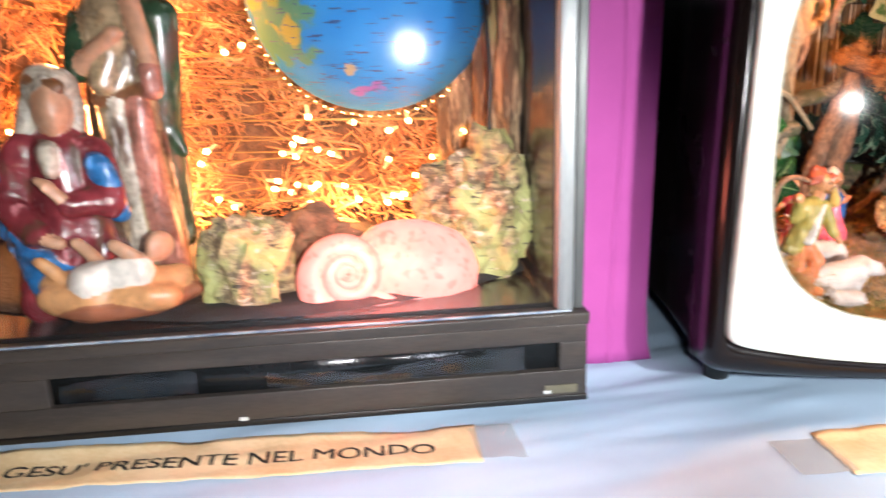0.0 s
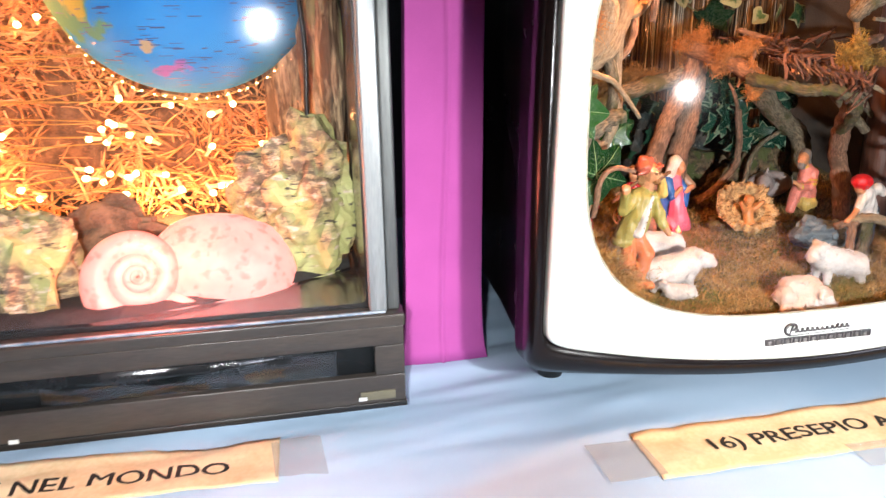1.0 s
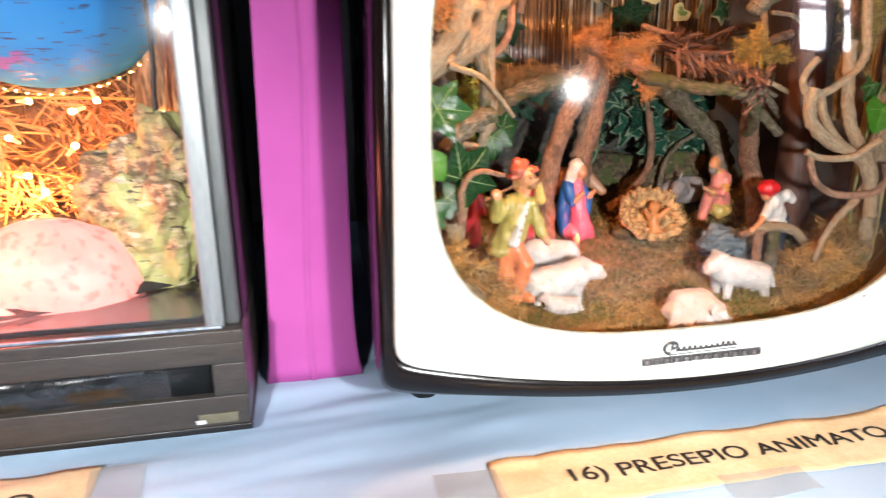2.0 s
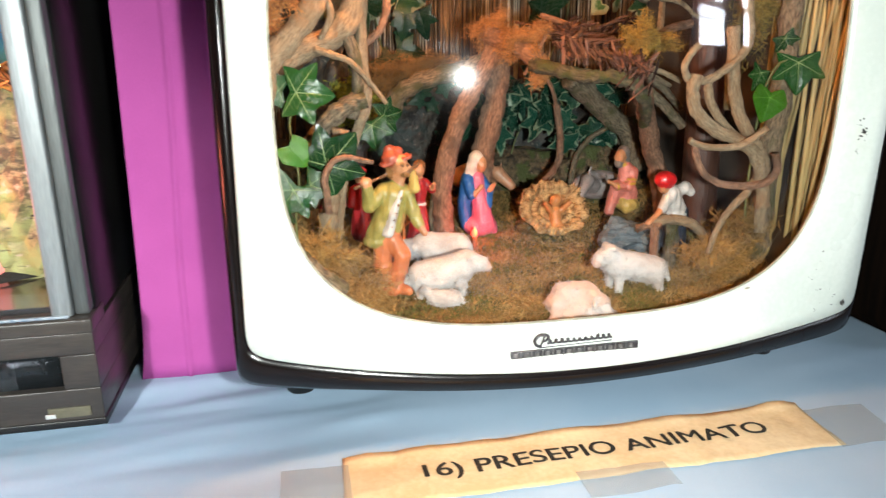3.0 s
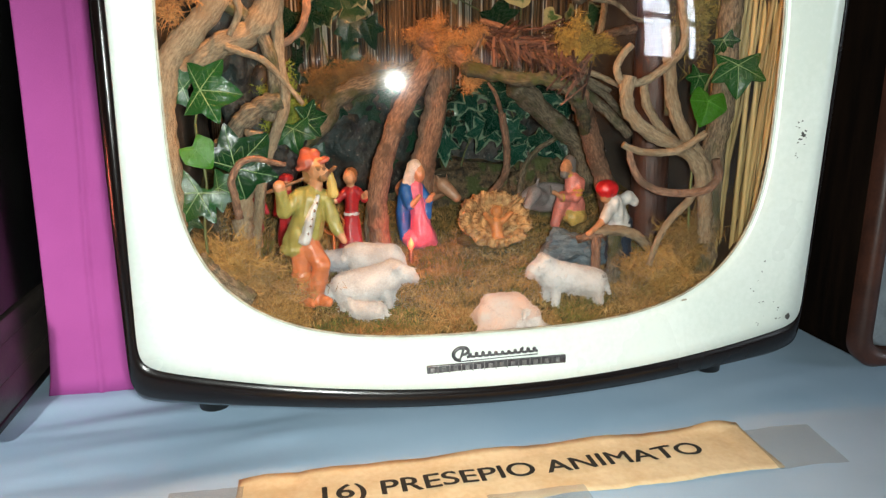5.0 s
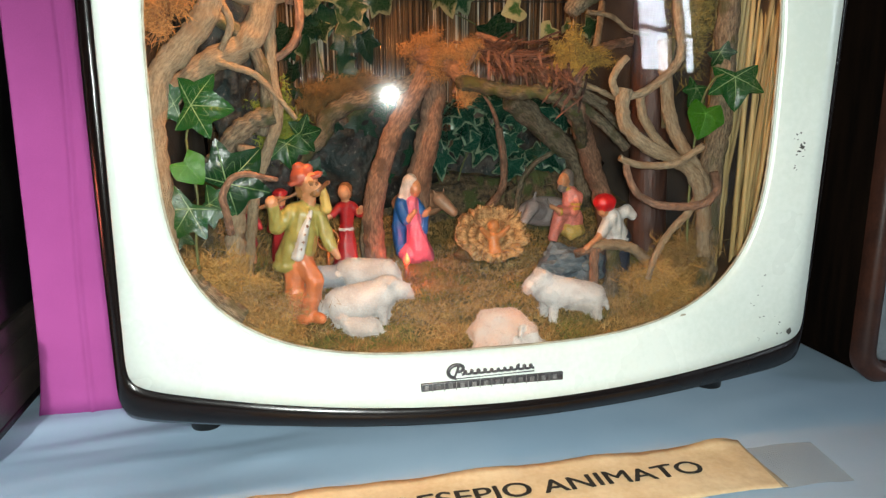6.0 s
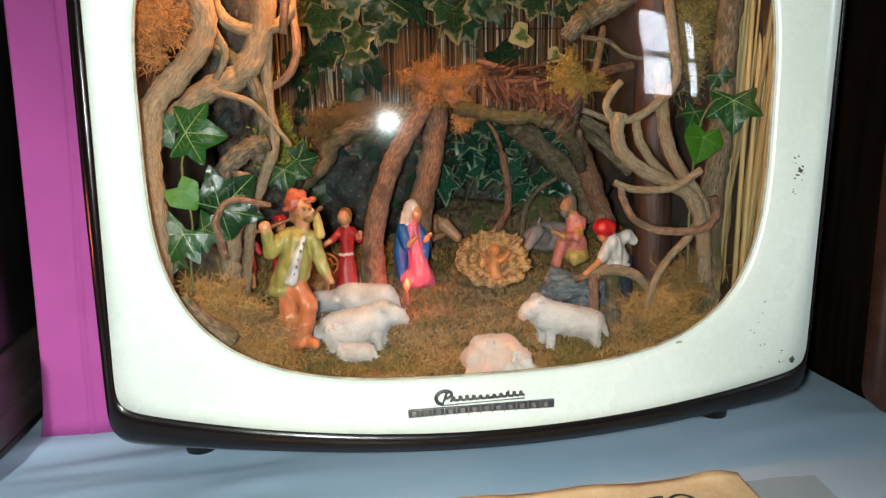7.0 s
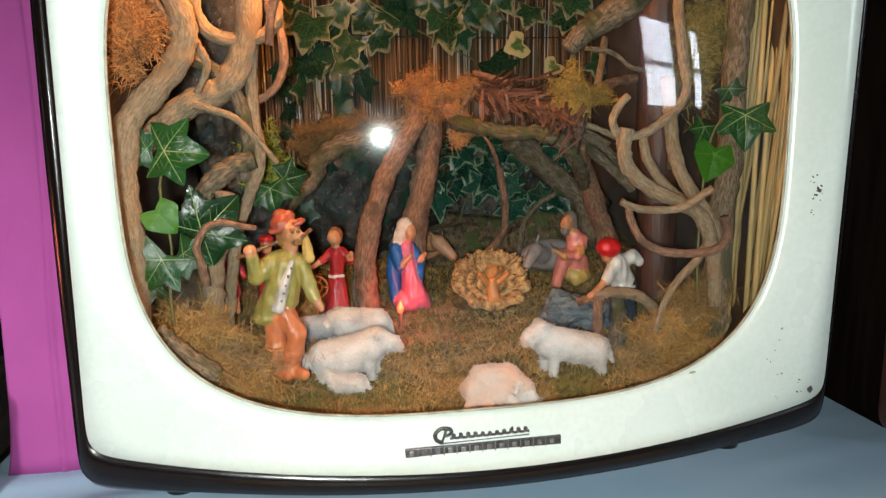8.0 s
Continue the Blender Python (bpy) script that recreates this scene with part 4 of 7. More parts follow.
branch("vine_branch", [(0.5464, 1.0204), (0.5495, 1.0241), (0.5585, 1.0331), (0.5733, 1.0415), (0.5913, 1.0532), (0.6177, 1.0806)], 0.555, 0.0051, 0.0116, BARK2, "thick broken branch in the upper growth", lump=0.3)
branch("vine_branch", [(0.553, 1.020), (0.572, 1.017), (0.585, 1.008), (0.60, 1.005)], 0.54, 0.0016, 0.0014, BARK2, "thin dry twig lying across")
branch("bark_post", [(0.632, 1.12), (0.634, 1.061), (0.636, 0.95), (0.640, 0.82)], 0.60, 0.0155, 0.0155, DARKWOOD, "dark red-brown post behind the vines", group="", lump=0.1)
branch("vine_branch", [(0.5267, 0.9348), (0.5317, 0.9047), (0.5297, 0.8795), (0.5097, 0.8564), (0.4906, 0.8443)], 0.667, 0.0032, 0.0036, BARKRED, "bare reddish twig standing behind the nest")
branch("vine_branch", [(0.5267, 0.9348), (0.5207, 0.9516), (0.5137, 0.9619)], 0.667, 0.0021, 0.0011, BARKRED, "thin side shoot of a bare twig")
branch("vine_branch", [(0.545, 0.850), (0.548, 0.880), (0.560, 0.900), (0.580, 0.912)], 0.67, 0.003, 0.002, BARK2, "dark thin branch behind the stable hut")

# dark cork bark that closes the background low down


def lump_mesh(c, r, seed, amp=0.35, sub=4, freq=2.2):
    b = bmesh.new()
    bmesh.ops.create_icosphere(b, subdivisions=sub, radius=1)
    for v in b.verts:
        p = v.co.copy()
        f = 1 + amp * noise.fractal(p * freq + Vector((seed, seed * 2, 0)), 0.9, 2.1, 4)
        v.co = Vector((c[0] + p.x * r[0] * f, c[1] + p.y * r[1] * f, c[2] + p.z * r[2] * f))
    return b


CORK = mat("dark_cork_bark", (0.060, 0.052, 0.040), (0.012, 0.011, 0.011), 0.6, 110, 600, 1.0, 260)
third(CORK, (0.020, 0.032, 0.030), 60, 0.50, 0.60)
third(CORK, (0.15, 0.135, 0.11), 260, 0.63, 0.70)
SLATE = mat("blue_grey_slate", (0.17, 0.22, 0.25), (0.06, 0.08, 0.10), 0.5, 90, 600, 0.8, 260, stretch=(1, 1, 2.5))
CORKMOSS = mat("brown_mossy_cork", (0.17, 0.115, 0.06), (0.035, 0.027, 0.018), 0.9, 150, 700, 1.0, 300)
third(CORKMOSS, (0.07, 0.085, 0.025), 70, 0.50, 0.60)
third(CORKMOSS, (0.26, 0.20, 0.13), 320, 0.64, 0.72)
for c, r, sd, mm in (((0.322, 0.640, 0.930), (0.030, 0.02, 0.050), 1, CORK), ((0.41, 0.735, 0.91), (0.062, 0.03, 0.055), 2, CORK), ((0.30, 0.640, 1.02), (0.030, 0.03, 0.07), 3, CORK),
                     ((0.50, 0.745, 0.855), (0.08, 0.025, 0.030), 4, CORKMOSS), ((0.60, 0.715, 0.875), (0.045, 0.025, 0.045), 5, CORKMOSS), ((0.55, 0.765, 0.90), (0.05, 0.02, 0.050), 6, CORK),
                     ((0.575, 0.690, 0.862), (0.030, 0.016, 0.036), 13, CORKMOSS), ((0.545, 0.700, 0.850), (0.022, 0.014, 0.020), 14, CORKMOSS)):
    tagged(part("cork_bark", lump_mesh(c, r, sd), mm), "dark rough cork bark behind the stable hut", "bark", "cork bark pieces")
for c, r, sd in (((0.556, 0.574, 0.834), (0.021, 0.010, 0.015), 9), ((0.577, 0.570, 0.830), (0.014, 0.009, 0.013), 17)):
    tagged(part("slate_stone", lump_mesh(c, r, sd, 0.45, 3, 1.3), SLATE, smooth=False), "blue-grey stone lying in the moss", "stone", "slate stones")

# reed matting at the back, reeds down one side


def reed_mesh(length, r, n=7):
    b = bmesh.new()
    bmesh.ops.create_cone(b, cap_ends=True, segments=n, radius1=r, radius2=r * 0.9, depth=length)
    me = bpy.data.meshes.new("reed")
    b.to_mesh(me)
    b.free()
    me.polygons.foreach_set("use_smooth", [True] * len(me.polygons))
    return me


mat_back = thing("reed_matting", (0.46, 0.79, 0.83), "brown reed matting lining the back of the scene", "matting")
REEDB = mat("brown_reed", (0.23, 0.145, 0.080), (0.018, 0.013, 0.010), 0.2, 60, 500, 0.4, 400, stretch=(1, 1, 0.1), obrand=0.8)
# Whitened reeds: the hand light's silvery glints put into their colour.
GLINTREED = mat("glint_pale_reed", (0.60, 0.54, 0.44), (0.26, 0.22, 0.16), 0.16, 60, 500, 0.3, 400, stretch=(1, 1, 0.1), obrand=0.6)
kinds = []
for r, m in ((0.00150, REEDB), (0.00115, REEDB), (0.00100, GLINTREED)):
    me = reed_mesh(0.36, r)
    me.materials.append(m)
    kinds.append(me)
for i in range(190):
    o = new("reed", RNG.choices(kinds, (5, 3, 3))[0])
    o.parent = mat_back
    o.matrix_parent_inverse = mat_back.matrix_world.inverted()
    o.matrix_basis = pose(0.266 + 0.00206 * i + RNG.gauss(0, 0.0006), 0.790 + RNG.gauss(0, 0.0014), 0.985 + RNG.gauss(0, 0.003), RNG.gauss(0, 0.5), RNG.gauss(0, 0.8), 0)
for z in (0.93, 1.055):
    vs, fs = [], []
    tube(vs, fs, [(0.268, 0.7845, z), (0.40, 0.7840, z + 0.001), (0.53, 0.7840, z - 0.001), (0.654, 0.7845, z)], 0.0006, 0.0006, 6, 0, 4)
    part("binding_wire", (vs, fs), BLACK, mat_back)
side = thing("reed_bundle", (0.655, 0.53, 0.80), "loose pale yellow reeds standing against the side wall", "reeds")
kinds = []
for r in (0.0010, 0.0015, 0.0019):
    me = reed_mesh(0.40, r)
    for v in me.vertices:
        node = 1 + 0.12 * math.exp(-((v.co.z * 9 % 1 - 0.5) / 0.06) ** 2)
        v.co.x, v.co.y = v.co.x * node, v.co.y * node
    me.materials.append(REED)
    kinds.append(me)
for i in range(44):
    o = new("reed", RNG.choice(kinds))
    o.parent = side
    o.matrix_parent_inverse = side.matrix_world.inverted()
    t = i / 44
    o.matrix_basis = pose(0.6590 + 0.008 * RNG.random() + 0.005 * (t < 0.5), 0.482 + 0.070 * t + RNG.gauss(0, 0.004), 0.985, RNG.gauss(0, 3.5), 3.0 + RNG.gauss(0, 1.9), 0)

# ---------------------------------------------------------------- ivy


def leaf_surface(name, dark, mid, vein, margin=None, rough=0.3, width=0.016, band=(0.66, 0.92)):
    """Leaf skin: blotched green, pale veins with side veins, and a ragged pale margin where there is one."""
    m, nt, b = nodes_of(name)
    N, L = nt.nodes.new, nt.links.new

    def math_(op, a, c=None, d=None):
        q = N("ShaderNodeMath")
        q.operation = op
        for k, v in enumerate((a, c, d)):
            if v is None:
                continue
            if isinstance(v, (int, float)):
                q.inputs[k].default_value = v
            else:
                L(v, q.inputs[k])
        return q.outputs[0]

    def step(v, lo, hi, a=0.0, c=1.0):
        q = N("ShaderNodeMapRange")
        q.interpolation_type = "SMOOTHSTEP"
        for k, w in enumerate((lo, hi, a, c)):
            q.inputs[k + 1].default_value = w
        L(v, q.inputs[0])
        return q.outputs[0]

    def blend(f, a, c):
        q = N("ShaderNodeMix")
        q.data_type = "RGBA"
        L(f, q.inputs[0])
        for k, v in ((6, a), (7, c)):
            if isinstance(v, tuple):
                q.inputs[k].default_value = (*v, 1)
            else:
                L(v, q.inputs[k])
        return q.outputs[2]

    at_, sp, tc, oi = N("ShaderNodeAttribute"), N("ShaderNodeSeparateXYZ"), N("ShaderNodeTexCoord"), N("ShaderNodeObjectInfo")
    at_.attribute_name = "grain"
    L(at_.outputs["Vector"], sp.inputs[0])
    edge, dist, along = sp.outputs
    shift = N("ShaderNodeVectorMath")
    shift.operation = "ADD"
    ov = N("ShaderNodeCombineXYZ")
    for k in range(3):
        L(math_("MULTIPLY", oi.outputs["Random"], 37.0 + 11 * k), ov.inputs[k])
    L(tc.outputs["Object"], shift.inputs[0]), L(ov.outputs[0], shift.inputs[1])
    n1, n2 = N("ShaderNodeTexNoise"), N("ShaderNodeTexNoise")
    for n_, sc in ((n1, 3.0), (n2, 14.0)):
        n_.inputs["Scale"].default_value, n_.inputs["Detail"].default_value = sc, 4
        L(shift.outputs[0], n_.inputs[0])
    tone = math_("MULTIPLY_ADD", oi.outputs["Random"], 0.5, math_("MULTIPLY", n1.outputs[0], 0.7))
    col = blend(step(tone, 0.25, 0.85), dark, mid)
    if margin:
        f = math_("ADD", edge, math_("MULTIPLY_ADD", n1.outputs[0], 0.9, -0.45))
        col = blend(step(math_("MULTIPLY_ADD", n2.outputs[0], 0.25, f), band[0] + 0.12, band[1] + 0.12), col, margin)
    main = step(math_("DIVIDE", dist, math_("MULTIPLY_ADD", along, -0.75, 1.0)), width * 0.4, width, 1.0, 0.0)
    rib = math_("ABSOLUTE", math_("SUBTRACT", math_("FRACT", math_("MULTIPLY", math_("SUBTRACT", along, math_("MULTIPLY", dist, 0.9)), 6.0)), 0.5))
    side_ = math_("MULTIPLY", step(rib, 0.02, 0.07, 0.55, 0.0), step(edge, 0.55, 0.9, 1.0, 0.0))
    col = blend(math_("MAXIMUM", main, side_), col, vein)
    L(col, b.inputs["Base Color"])
    L(step(n2.outputs[0], 0.3, 0.7, max(0.05, rough - 0.08), rough + 0.08), b.inputs["Roughness"])
    b.inputs["Specular IOR Level"].default_value = 0.28
    bp = N("ShaderNodeBump")
    bp.inputs["Strength"].default_value, bp.inputs["Distance"].default_value = 0.5, 0.0012
    L(math_("MULTIPLY_ADD", n2.outputs[0], 0.5, math_("MULTIPLY", math_("MAXIMUM", main, side_), -0.7)), bp.inputs["Height"])
    L(bp.outputs[0], b.inputs["Normal"])
    return m


def leaf_mesh(name, tips, notches, material, seed=1, cup=0.16):
    """A lobed ivy leaf, one unit long, tip along +y, facing +z. tips and notches: one side of the outline, from the main tip down to the stalk's notch."""
    half = []
    for k in range(len(tips)):
        a, c = Vector(tips[k]), Vector(notches[k])
        nxt = Vector(tips[k + 1]) if k + 1 < len(tips) else None
        for p, q in ((a, c), (c, nxt)):
            if q is None:
                continue
            mid = (p + q) / 2
            ctl = mid + mid.normalized() * 0.10 * (q - p).length
            for i in range(8):
                t = i / 8
                half.append(p * (1 - t) ** 2 + ctl * 2 * t * (1 - t) + q * t * t)
    half.append(Vector(notches[-1]))
    out = half + [Vector((-p.x, p.y)) for p in reversed(half[1:-1])]
    out = [p * (1 + 0.07 * noise.noise(Vector((p.x * 2, p.y * 2, seed * 3.1)))) for p in out]
    n = len(out)
    vein_tips = [Vector(t) for t in tips] + [Vector((-t[0], t[1])) for t in tips[1:]]
    rings_ = (0.12, 0.28, 0.44, 0.60, 0.74, 0.86, 0.94, 1.0)

    def lift(x, y):
        r2 = x * x + y * y
        return 0.16 * abs(x) - cup * r2 - 0.10 * max(0, y) ** 3 + 0.07 * noise.noise(Vector((x * 1.8, y * 1.8, seed))) * r2 ** 0.5 + 0.02 * noise.noise(Vector((x * 6, y * 6, seed + 4)))

    def info(p, t):
        best = min(((p - v * max(0, min(1, p.dot(v) / v.dot(v)))).length, max(0, min(1, p.dot(v) / v.dot(v)))) for v in vein_tips)
        return (t, best[0], best[1])

    vs, fs, gr = [(0, 0, 0)], [], [(0, 0, 0)]
    for t in rings_:
        for p in out:
            q = p * t
            vs.append((q.x, q.y, lift(q.x, q.y)))
            gr.append(info(q, t))
    for k in range(n):
        k2 = (k + 1) % n
        fs.append((0, 1 + k2, 1 + k))
        for j in range(len(rings_) - 1):
            a = 1 + j * n
            fs.append((a + k, a + k2, a + n + k2, a + n + k))
    me = bpy.data.meshes.new(name)
    me.from_pydata(vs, [], fs)
    me.materials.append(material)
    me.polygons.foreach_set("use_smooth", [True] * len(fs))
    at_ = me.attributes.new("grain", "FLOAT_VECTOR", "POINT")
    at_.data.foreach_set("vector", [c for g_ in gr for c in g_])
    me.update()
    return me


FIVE = (((0, 1.0), (0.80, 0.50), (0.66, -0.36)), ((0.40, 0.52), (0.58, 0.06), (0.0, -0.16)))
LONG = (((0, 1.0), (0.66, 0.40), (0.50, -0.30)), ((0.29, 0.44), (0.42, 0.06), (0.0, -0.14)))
HEART = (((0, 0.95), (0.72, 0.18), (0.46, -0.44)), ((0.46, 0.50), (0.66, -0.12), (0.0, -0.20)))
LEAF = leaf_surface("dark_ivy_leaf", (0.004, 0.024, 0.007), (0.010, 0.060, 0.012), (0.20, 0.31, 0.14), None, 0.2, 0.020)
LEAFLIGHT = leaf_surface("bright_ivy_leaf", (0.024, 0.105, 0.008), (0.046, 0.175, 0.014), (0.11, 0.27, 0.05), None, 0.32, 0.014)
LEAFBACK = leaf_surface("variegated_ivy_leaf", (0.005, 0.025, 0.011), (0.018, 0.064, 0.026), (0.07, 0.13, 0.06), (0.25, 0.26, 0.155), 0.30, 0.016, (0.74, 0.98))
LEAFPALE = leaf_surface("cream_ivy_leaf", (0.05, 0.13, 0.03), (0.09, 0.19, 0.05), (0.20, 0.26, 0.10), (0.46, 0.43, 0.22), 0.34, 0.016, (0.40, 0.66))
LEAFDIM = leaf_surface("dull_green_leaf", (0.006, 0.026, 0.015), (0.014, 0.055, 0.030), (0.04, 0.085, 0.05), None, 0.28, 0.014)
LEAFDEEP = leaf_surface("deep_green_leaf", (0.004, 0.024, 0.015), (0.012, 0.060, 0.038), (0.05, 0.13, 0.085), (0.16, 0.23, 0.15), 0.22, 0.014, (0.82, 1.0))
LM = {"dark": leaf_mesh("leaf", *FIVE, LEAF, 1), "bright": leaf_mesh("leaf", *HEART, LEAFLIGHT, 2), "back": leaf_mesh("leaf", *FIVE, LEAFBACK, 3, 0.26), "pale": leaf_mesh("leaf", *HEART, LEAFPALE, 5),
      "dim": leaf_mesh("leaf", *LONG, LEAFDIM, 6, 0.22), "deep": leaf_mesh("leaf", *LONG, LEAFDEEP, 4, 0.24)}


def leaf(parent, kind, x, y, z, size, roll, pitch=0.0, turn=0.0):
    """A leaf that faces the room; roll turns its tip away from up, clockwise as seen from the front."""
    o = new("leaf", LM[kind])
    o.parent = parent
    o.matrix_parent_inverse = parent.matrix_world.inverted()
    o.matrix_basis = pose(x, y, z, 90 + pitch, 0, turn) @ pose(0, 0, 0, 0, 0, -roll) @ Matrix.Scale(size, 4)
    return o


def ivy(place, label, leaves, stems, stem_r=0.0010):
    th = thing("ivy_vine", place, label, "ivy", "ivy vines")
    for st in stems:
        vs, fs = [], []
        tube(vs, fs, st, stem_r, stem_r * 0.7, 7, 0.1, 6)
        part("stem", (vs, fs), STALK, th)
    for lf in leaves:
        leaf(th, *lf)
    return th


ivy((0.295, 0.505, 0.83), "dark green ivy with large veined leaves climbing among the branches",
    [("dark", 0.2925, 0.503, 0.961, 0.0240, 94, -12, -8), ("dark", 0.282, 0.509, 0.962, 0.0165, 282, 5, 12), ("bright", 0.288, 0.498, 0.9260, 0.0150, 142, -12, 8),
     ("dark", 0.309, 0.505, 0.914, 0.0290, 48, 4, 6), ("dark", 0.287, 0.499, 0.900, 0.0220, 214, -10, 8), ("dark", 0.298, 0.503, 0.902, 0.0165, 112, -15, -8),
     ("dark", 0.345, 0.560, 0.933, 0.018, 170, -15, -10), ("dark", 0.354, 0.566, 0.938, 0.017, 80, 5, 10), ("dark", 0.276, 0.506, 0.885, 0.015, 190, -30, 20)],
    [[(0.292, 0.515, 0.82), (0.287, 0.512, 0.87), (0.291, 0.508, 0.905), (0.287, 0.510, 0.94), (0.295, 0.507, 0.957)], [(0.291, 0.508, 0.895), (0.303, 0.508, 0.902), (0.314, 0.509, 0.914)], [(0.287, 0.510, 0.94), (0.288, 0.506, 0.932)]])
ivy((0.635, 0.505, 0.83), "ivy with a few glossy leaves among pale branches",
    [("dark", 0.647, 0.503, 0.975, 0.0225, 178, -18, -22), ("bright", 0.625, 0.500, 0.951, 0.0190, 196, -15, -5), ("dark", 0.624, 0.512, 0.968, 0.014, 205, -10, 15), ("dark", 0.640, 0.512, 0.992, 0.012, 150, 0, -20)],
    [[(0.63, 0.515, 0.82), (0.624, 0.512, 0.88), (0.624, 0.508, 0.945), (0.632, 0.507, 0.972), (0.645, 0.506, 0.978)]])
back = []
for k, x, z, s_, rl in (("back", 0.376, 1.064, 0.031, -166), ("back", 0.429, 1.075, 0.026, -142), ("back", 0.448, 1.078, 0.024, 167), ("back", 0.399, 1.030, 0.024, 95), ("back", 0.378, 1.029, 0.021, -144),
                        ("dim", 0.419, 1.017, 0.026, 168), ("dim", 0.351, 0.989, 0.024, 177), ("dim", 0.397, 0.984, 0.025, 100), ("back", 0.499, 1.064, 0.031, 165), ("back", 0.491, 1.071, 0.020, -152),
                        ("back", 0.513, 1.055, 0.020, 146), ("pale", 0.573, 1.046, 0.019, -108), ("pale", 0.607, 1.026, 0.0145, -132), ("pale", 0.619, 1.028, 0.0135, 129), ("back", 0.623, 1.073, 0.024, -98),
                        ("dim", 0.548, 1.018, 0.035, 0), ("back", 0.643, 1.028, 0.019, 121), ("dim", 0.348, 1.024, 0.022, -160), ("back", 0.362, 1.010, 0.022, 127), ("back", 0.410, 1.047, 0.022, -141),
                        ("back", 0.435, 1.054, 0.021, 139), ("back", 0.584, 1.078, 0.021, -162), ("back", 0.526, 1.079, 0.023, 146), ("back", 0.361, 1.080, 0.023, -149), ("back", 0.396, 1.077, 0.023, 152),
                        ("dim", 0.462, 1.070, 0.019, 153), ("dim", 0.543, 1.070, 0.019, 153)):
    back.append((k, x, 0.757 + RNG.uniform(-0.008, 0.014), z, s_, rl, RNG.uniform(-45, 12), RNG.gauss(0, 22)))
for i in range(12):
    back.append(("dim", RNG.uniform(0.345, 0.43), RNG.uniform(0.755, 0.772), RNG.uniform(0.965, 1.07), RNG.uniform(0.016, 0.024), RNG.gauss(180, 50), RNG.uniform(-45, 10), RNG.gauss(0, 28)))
for i in range(26):
    back.append(("back" if i % 3 else "dim", RNG.uniform(0.34, 0.64), RNG.uniform(0.745, 0.77), RNG.uniform(1.085, 1.135), RNG.uniform(0.020, 0.030), RNG.gauss(180, 60), RNG.uniform(-40, 15), RNG.uniform(-30, 30)))
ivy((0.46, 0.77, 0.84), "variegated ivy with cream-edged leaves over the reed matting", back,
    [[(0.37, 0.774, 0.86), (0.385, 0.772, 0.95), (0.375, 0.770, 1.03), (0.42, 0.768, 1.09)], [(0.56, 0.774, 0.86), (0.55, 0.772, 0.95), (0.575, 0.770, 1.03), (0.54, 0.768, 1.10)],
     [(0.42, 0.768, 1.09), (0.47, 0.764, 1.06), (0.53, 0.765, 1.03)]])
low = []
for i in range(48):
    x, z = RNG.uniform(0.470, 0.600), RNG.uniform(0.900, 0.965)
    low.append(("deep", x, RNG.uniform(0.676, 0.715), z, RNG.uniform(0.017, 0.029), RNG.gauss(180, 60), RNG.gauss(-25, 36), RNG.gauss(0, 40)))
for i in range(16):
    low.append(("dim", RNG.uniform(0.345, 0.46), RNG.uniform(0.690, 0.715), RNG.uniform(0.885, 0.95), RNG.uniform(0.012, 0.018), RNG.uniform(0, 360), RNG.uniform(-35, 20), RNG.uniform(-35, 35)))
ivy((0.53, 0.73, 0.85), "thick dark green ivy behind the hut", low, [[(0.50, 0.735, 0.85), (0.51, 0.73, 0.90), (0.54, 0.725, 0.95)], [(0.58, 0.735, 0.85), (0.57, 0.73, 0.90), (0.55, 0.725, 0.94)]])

# ---------------------------------------------------------------- the hut
hut = thing("stable_hut", (0.50, 0.60, 0.83), "rustic stable of crooked branches with a bark strip roof", "hut")


def limb(name, pts, r0, r1, material, lump=0.22):
    vs, fs = [], []
    gr = []
    tube(vs, fs, pts, r0, r1, 22, lump, 12, seed=pts[0][0] * 70, grain=gr)
    return part(name, (vs, fs), material, hut, grain=gr)


MOSSBARK = mat("dark_mossy_bark", (0.17, 0.135, 0.075), (0.040, 0.035, 0.020), 0.9, 700, 2600, 1.0, 1500, mix=(0.3, 0.64), grain=True)
third(MOSSBARK, (0.07, 0.075, 0.02), 70, 0.48, 0.60)
limb("post", [(0.411, 0.612, 0.825), (0.409, 0.612, 0.845), (0.408, 0.614, 0.872), (0.413, 0.618, 0.897), (0.424, 0.622, 0.927), (0.435, 0.627, 0.948), (0.451, 0.634, 0.971), (0.461, 0.642, 0.996)], 0.0086, 0.0076, BARKRED)
limb("post", [(0.442, 0.642, 0.83), (0.447, 0.642, 0.860), (0.451, 0.643, 0.892), (0.456, 0.644, 0.915), (0.463, 0.646, 0.944), (0.466, 0.648, 0.970), (0.464, 0.650, 0.994)], 0.0105, 0.0090, BARKRED)
limb("post", [(0.404, 0.618, 0.823), (0.401, 0.619, 0.850), (0.406, 0.622, 0.880)], 0.0042, 0.0034, BARK2)
limb("brace", [(0.347, 0.655, 0.910), (0.358, 0.656, 0.919), (0.370, 0.657, 0.930), (0.379, 0.654, 0.947), (0.394, 0.648, 0.957), (0.415, 0.645, 0.964), (0.440, 0.644, 0.969), (0.458, 0.644, 0.981)], 0.0080, 0.0070, BARK2)
limb("beam", [(0.470, 0.575, 0.974), (0.485, 0.555, 0.970), (0.501, 0.540, 0.966), (0.517, 0.530, 0.966), (0.532, 0.526, 0.960), (0.545, 0.535, 0.950), (0.557, 0.553, 0.937), (0.566, 0.572, 0.926)], 0.0052, 0.0040, MOSSBARK, 0.4)
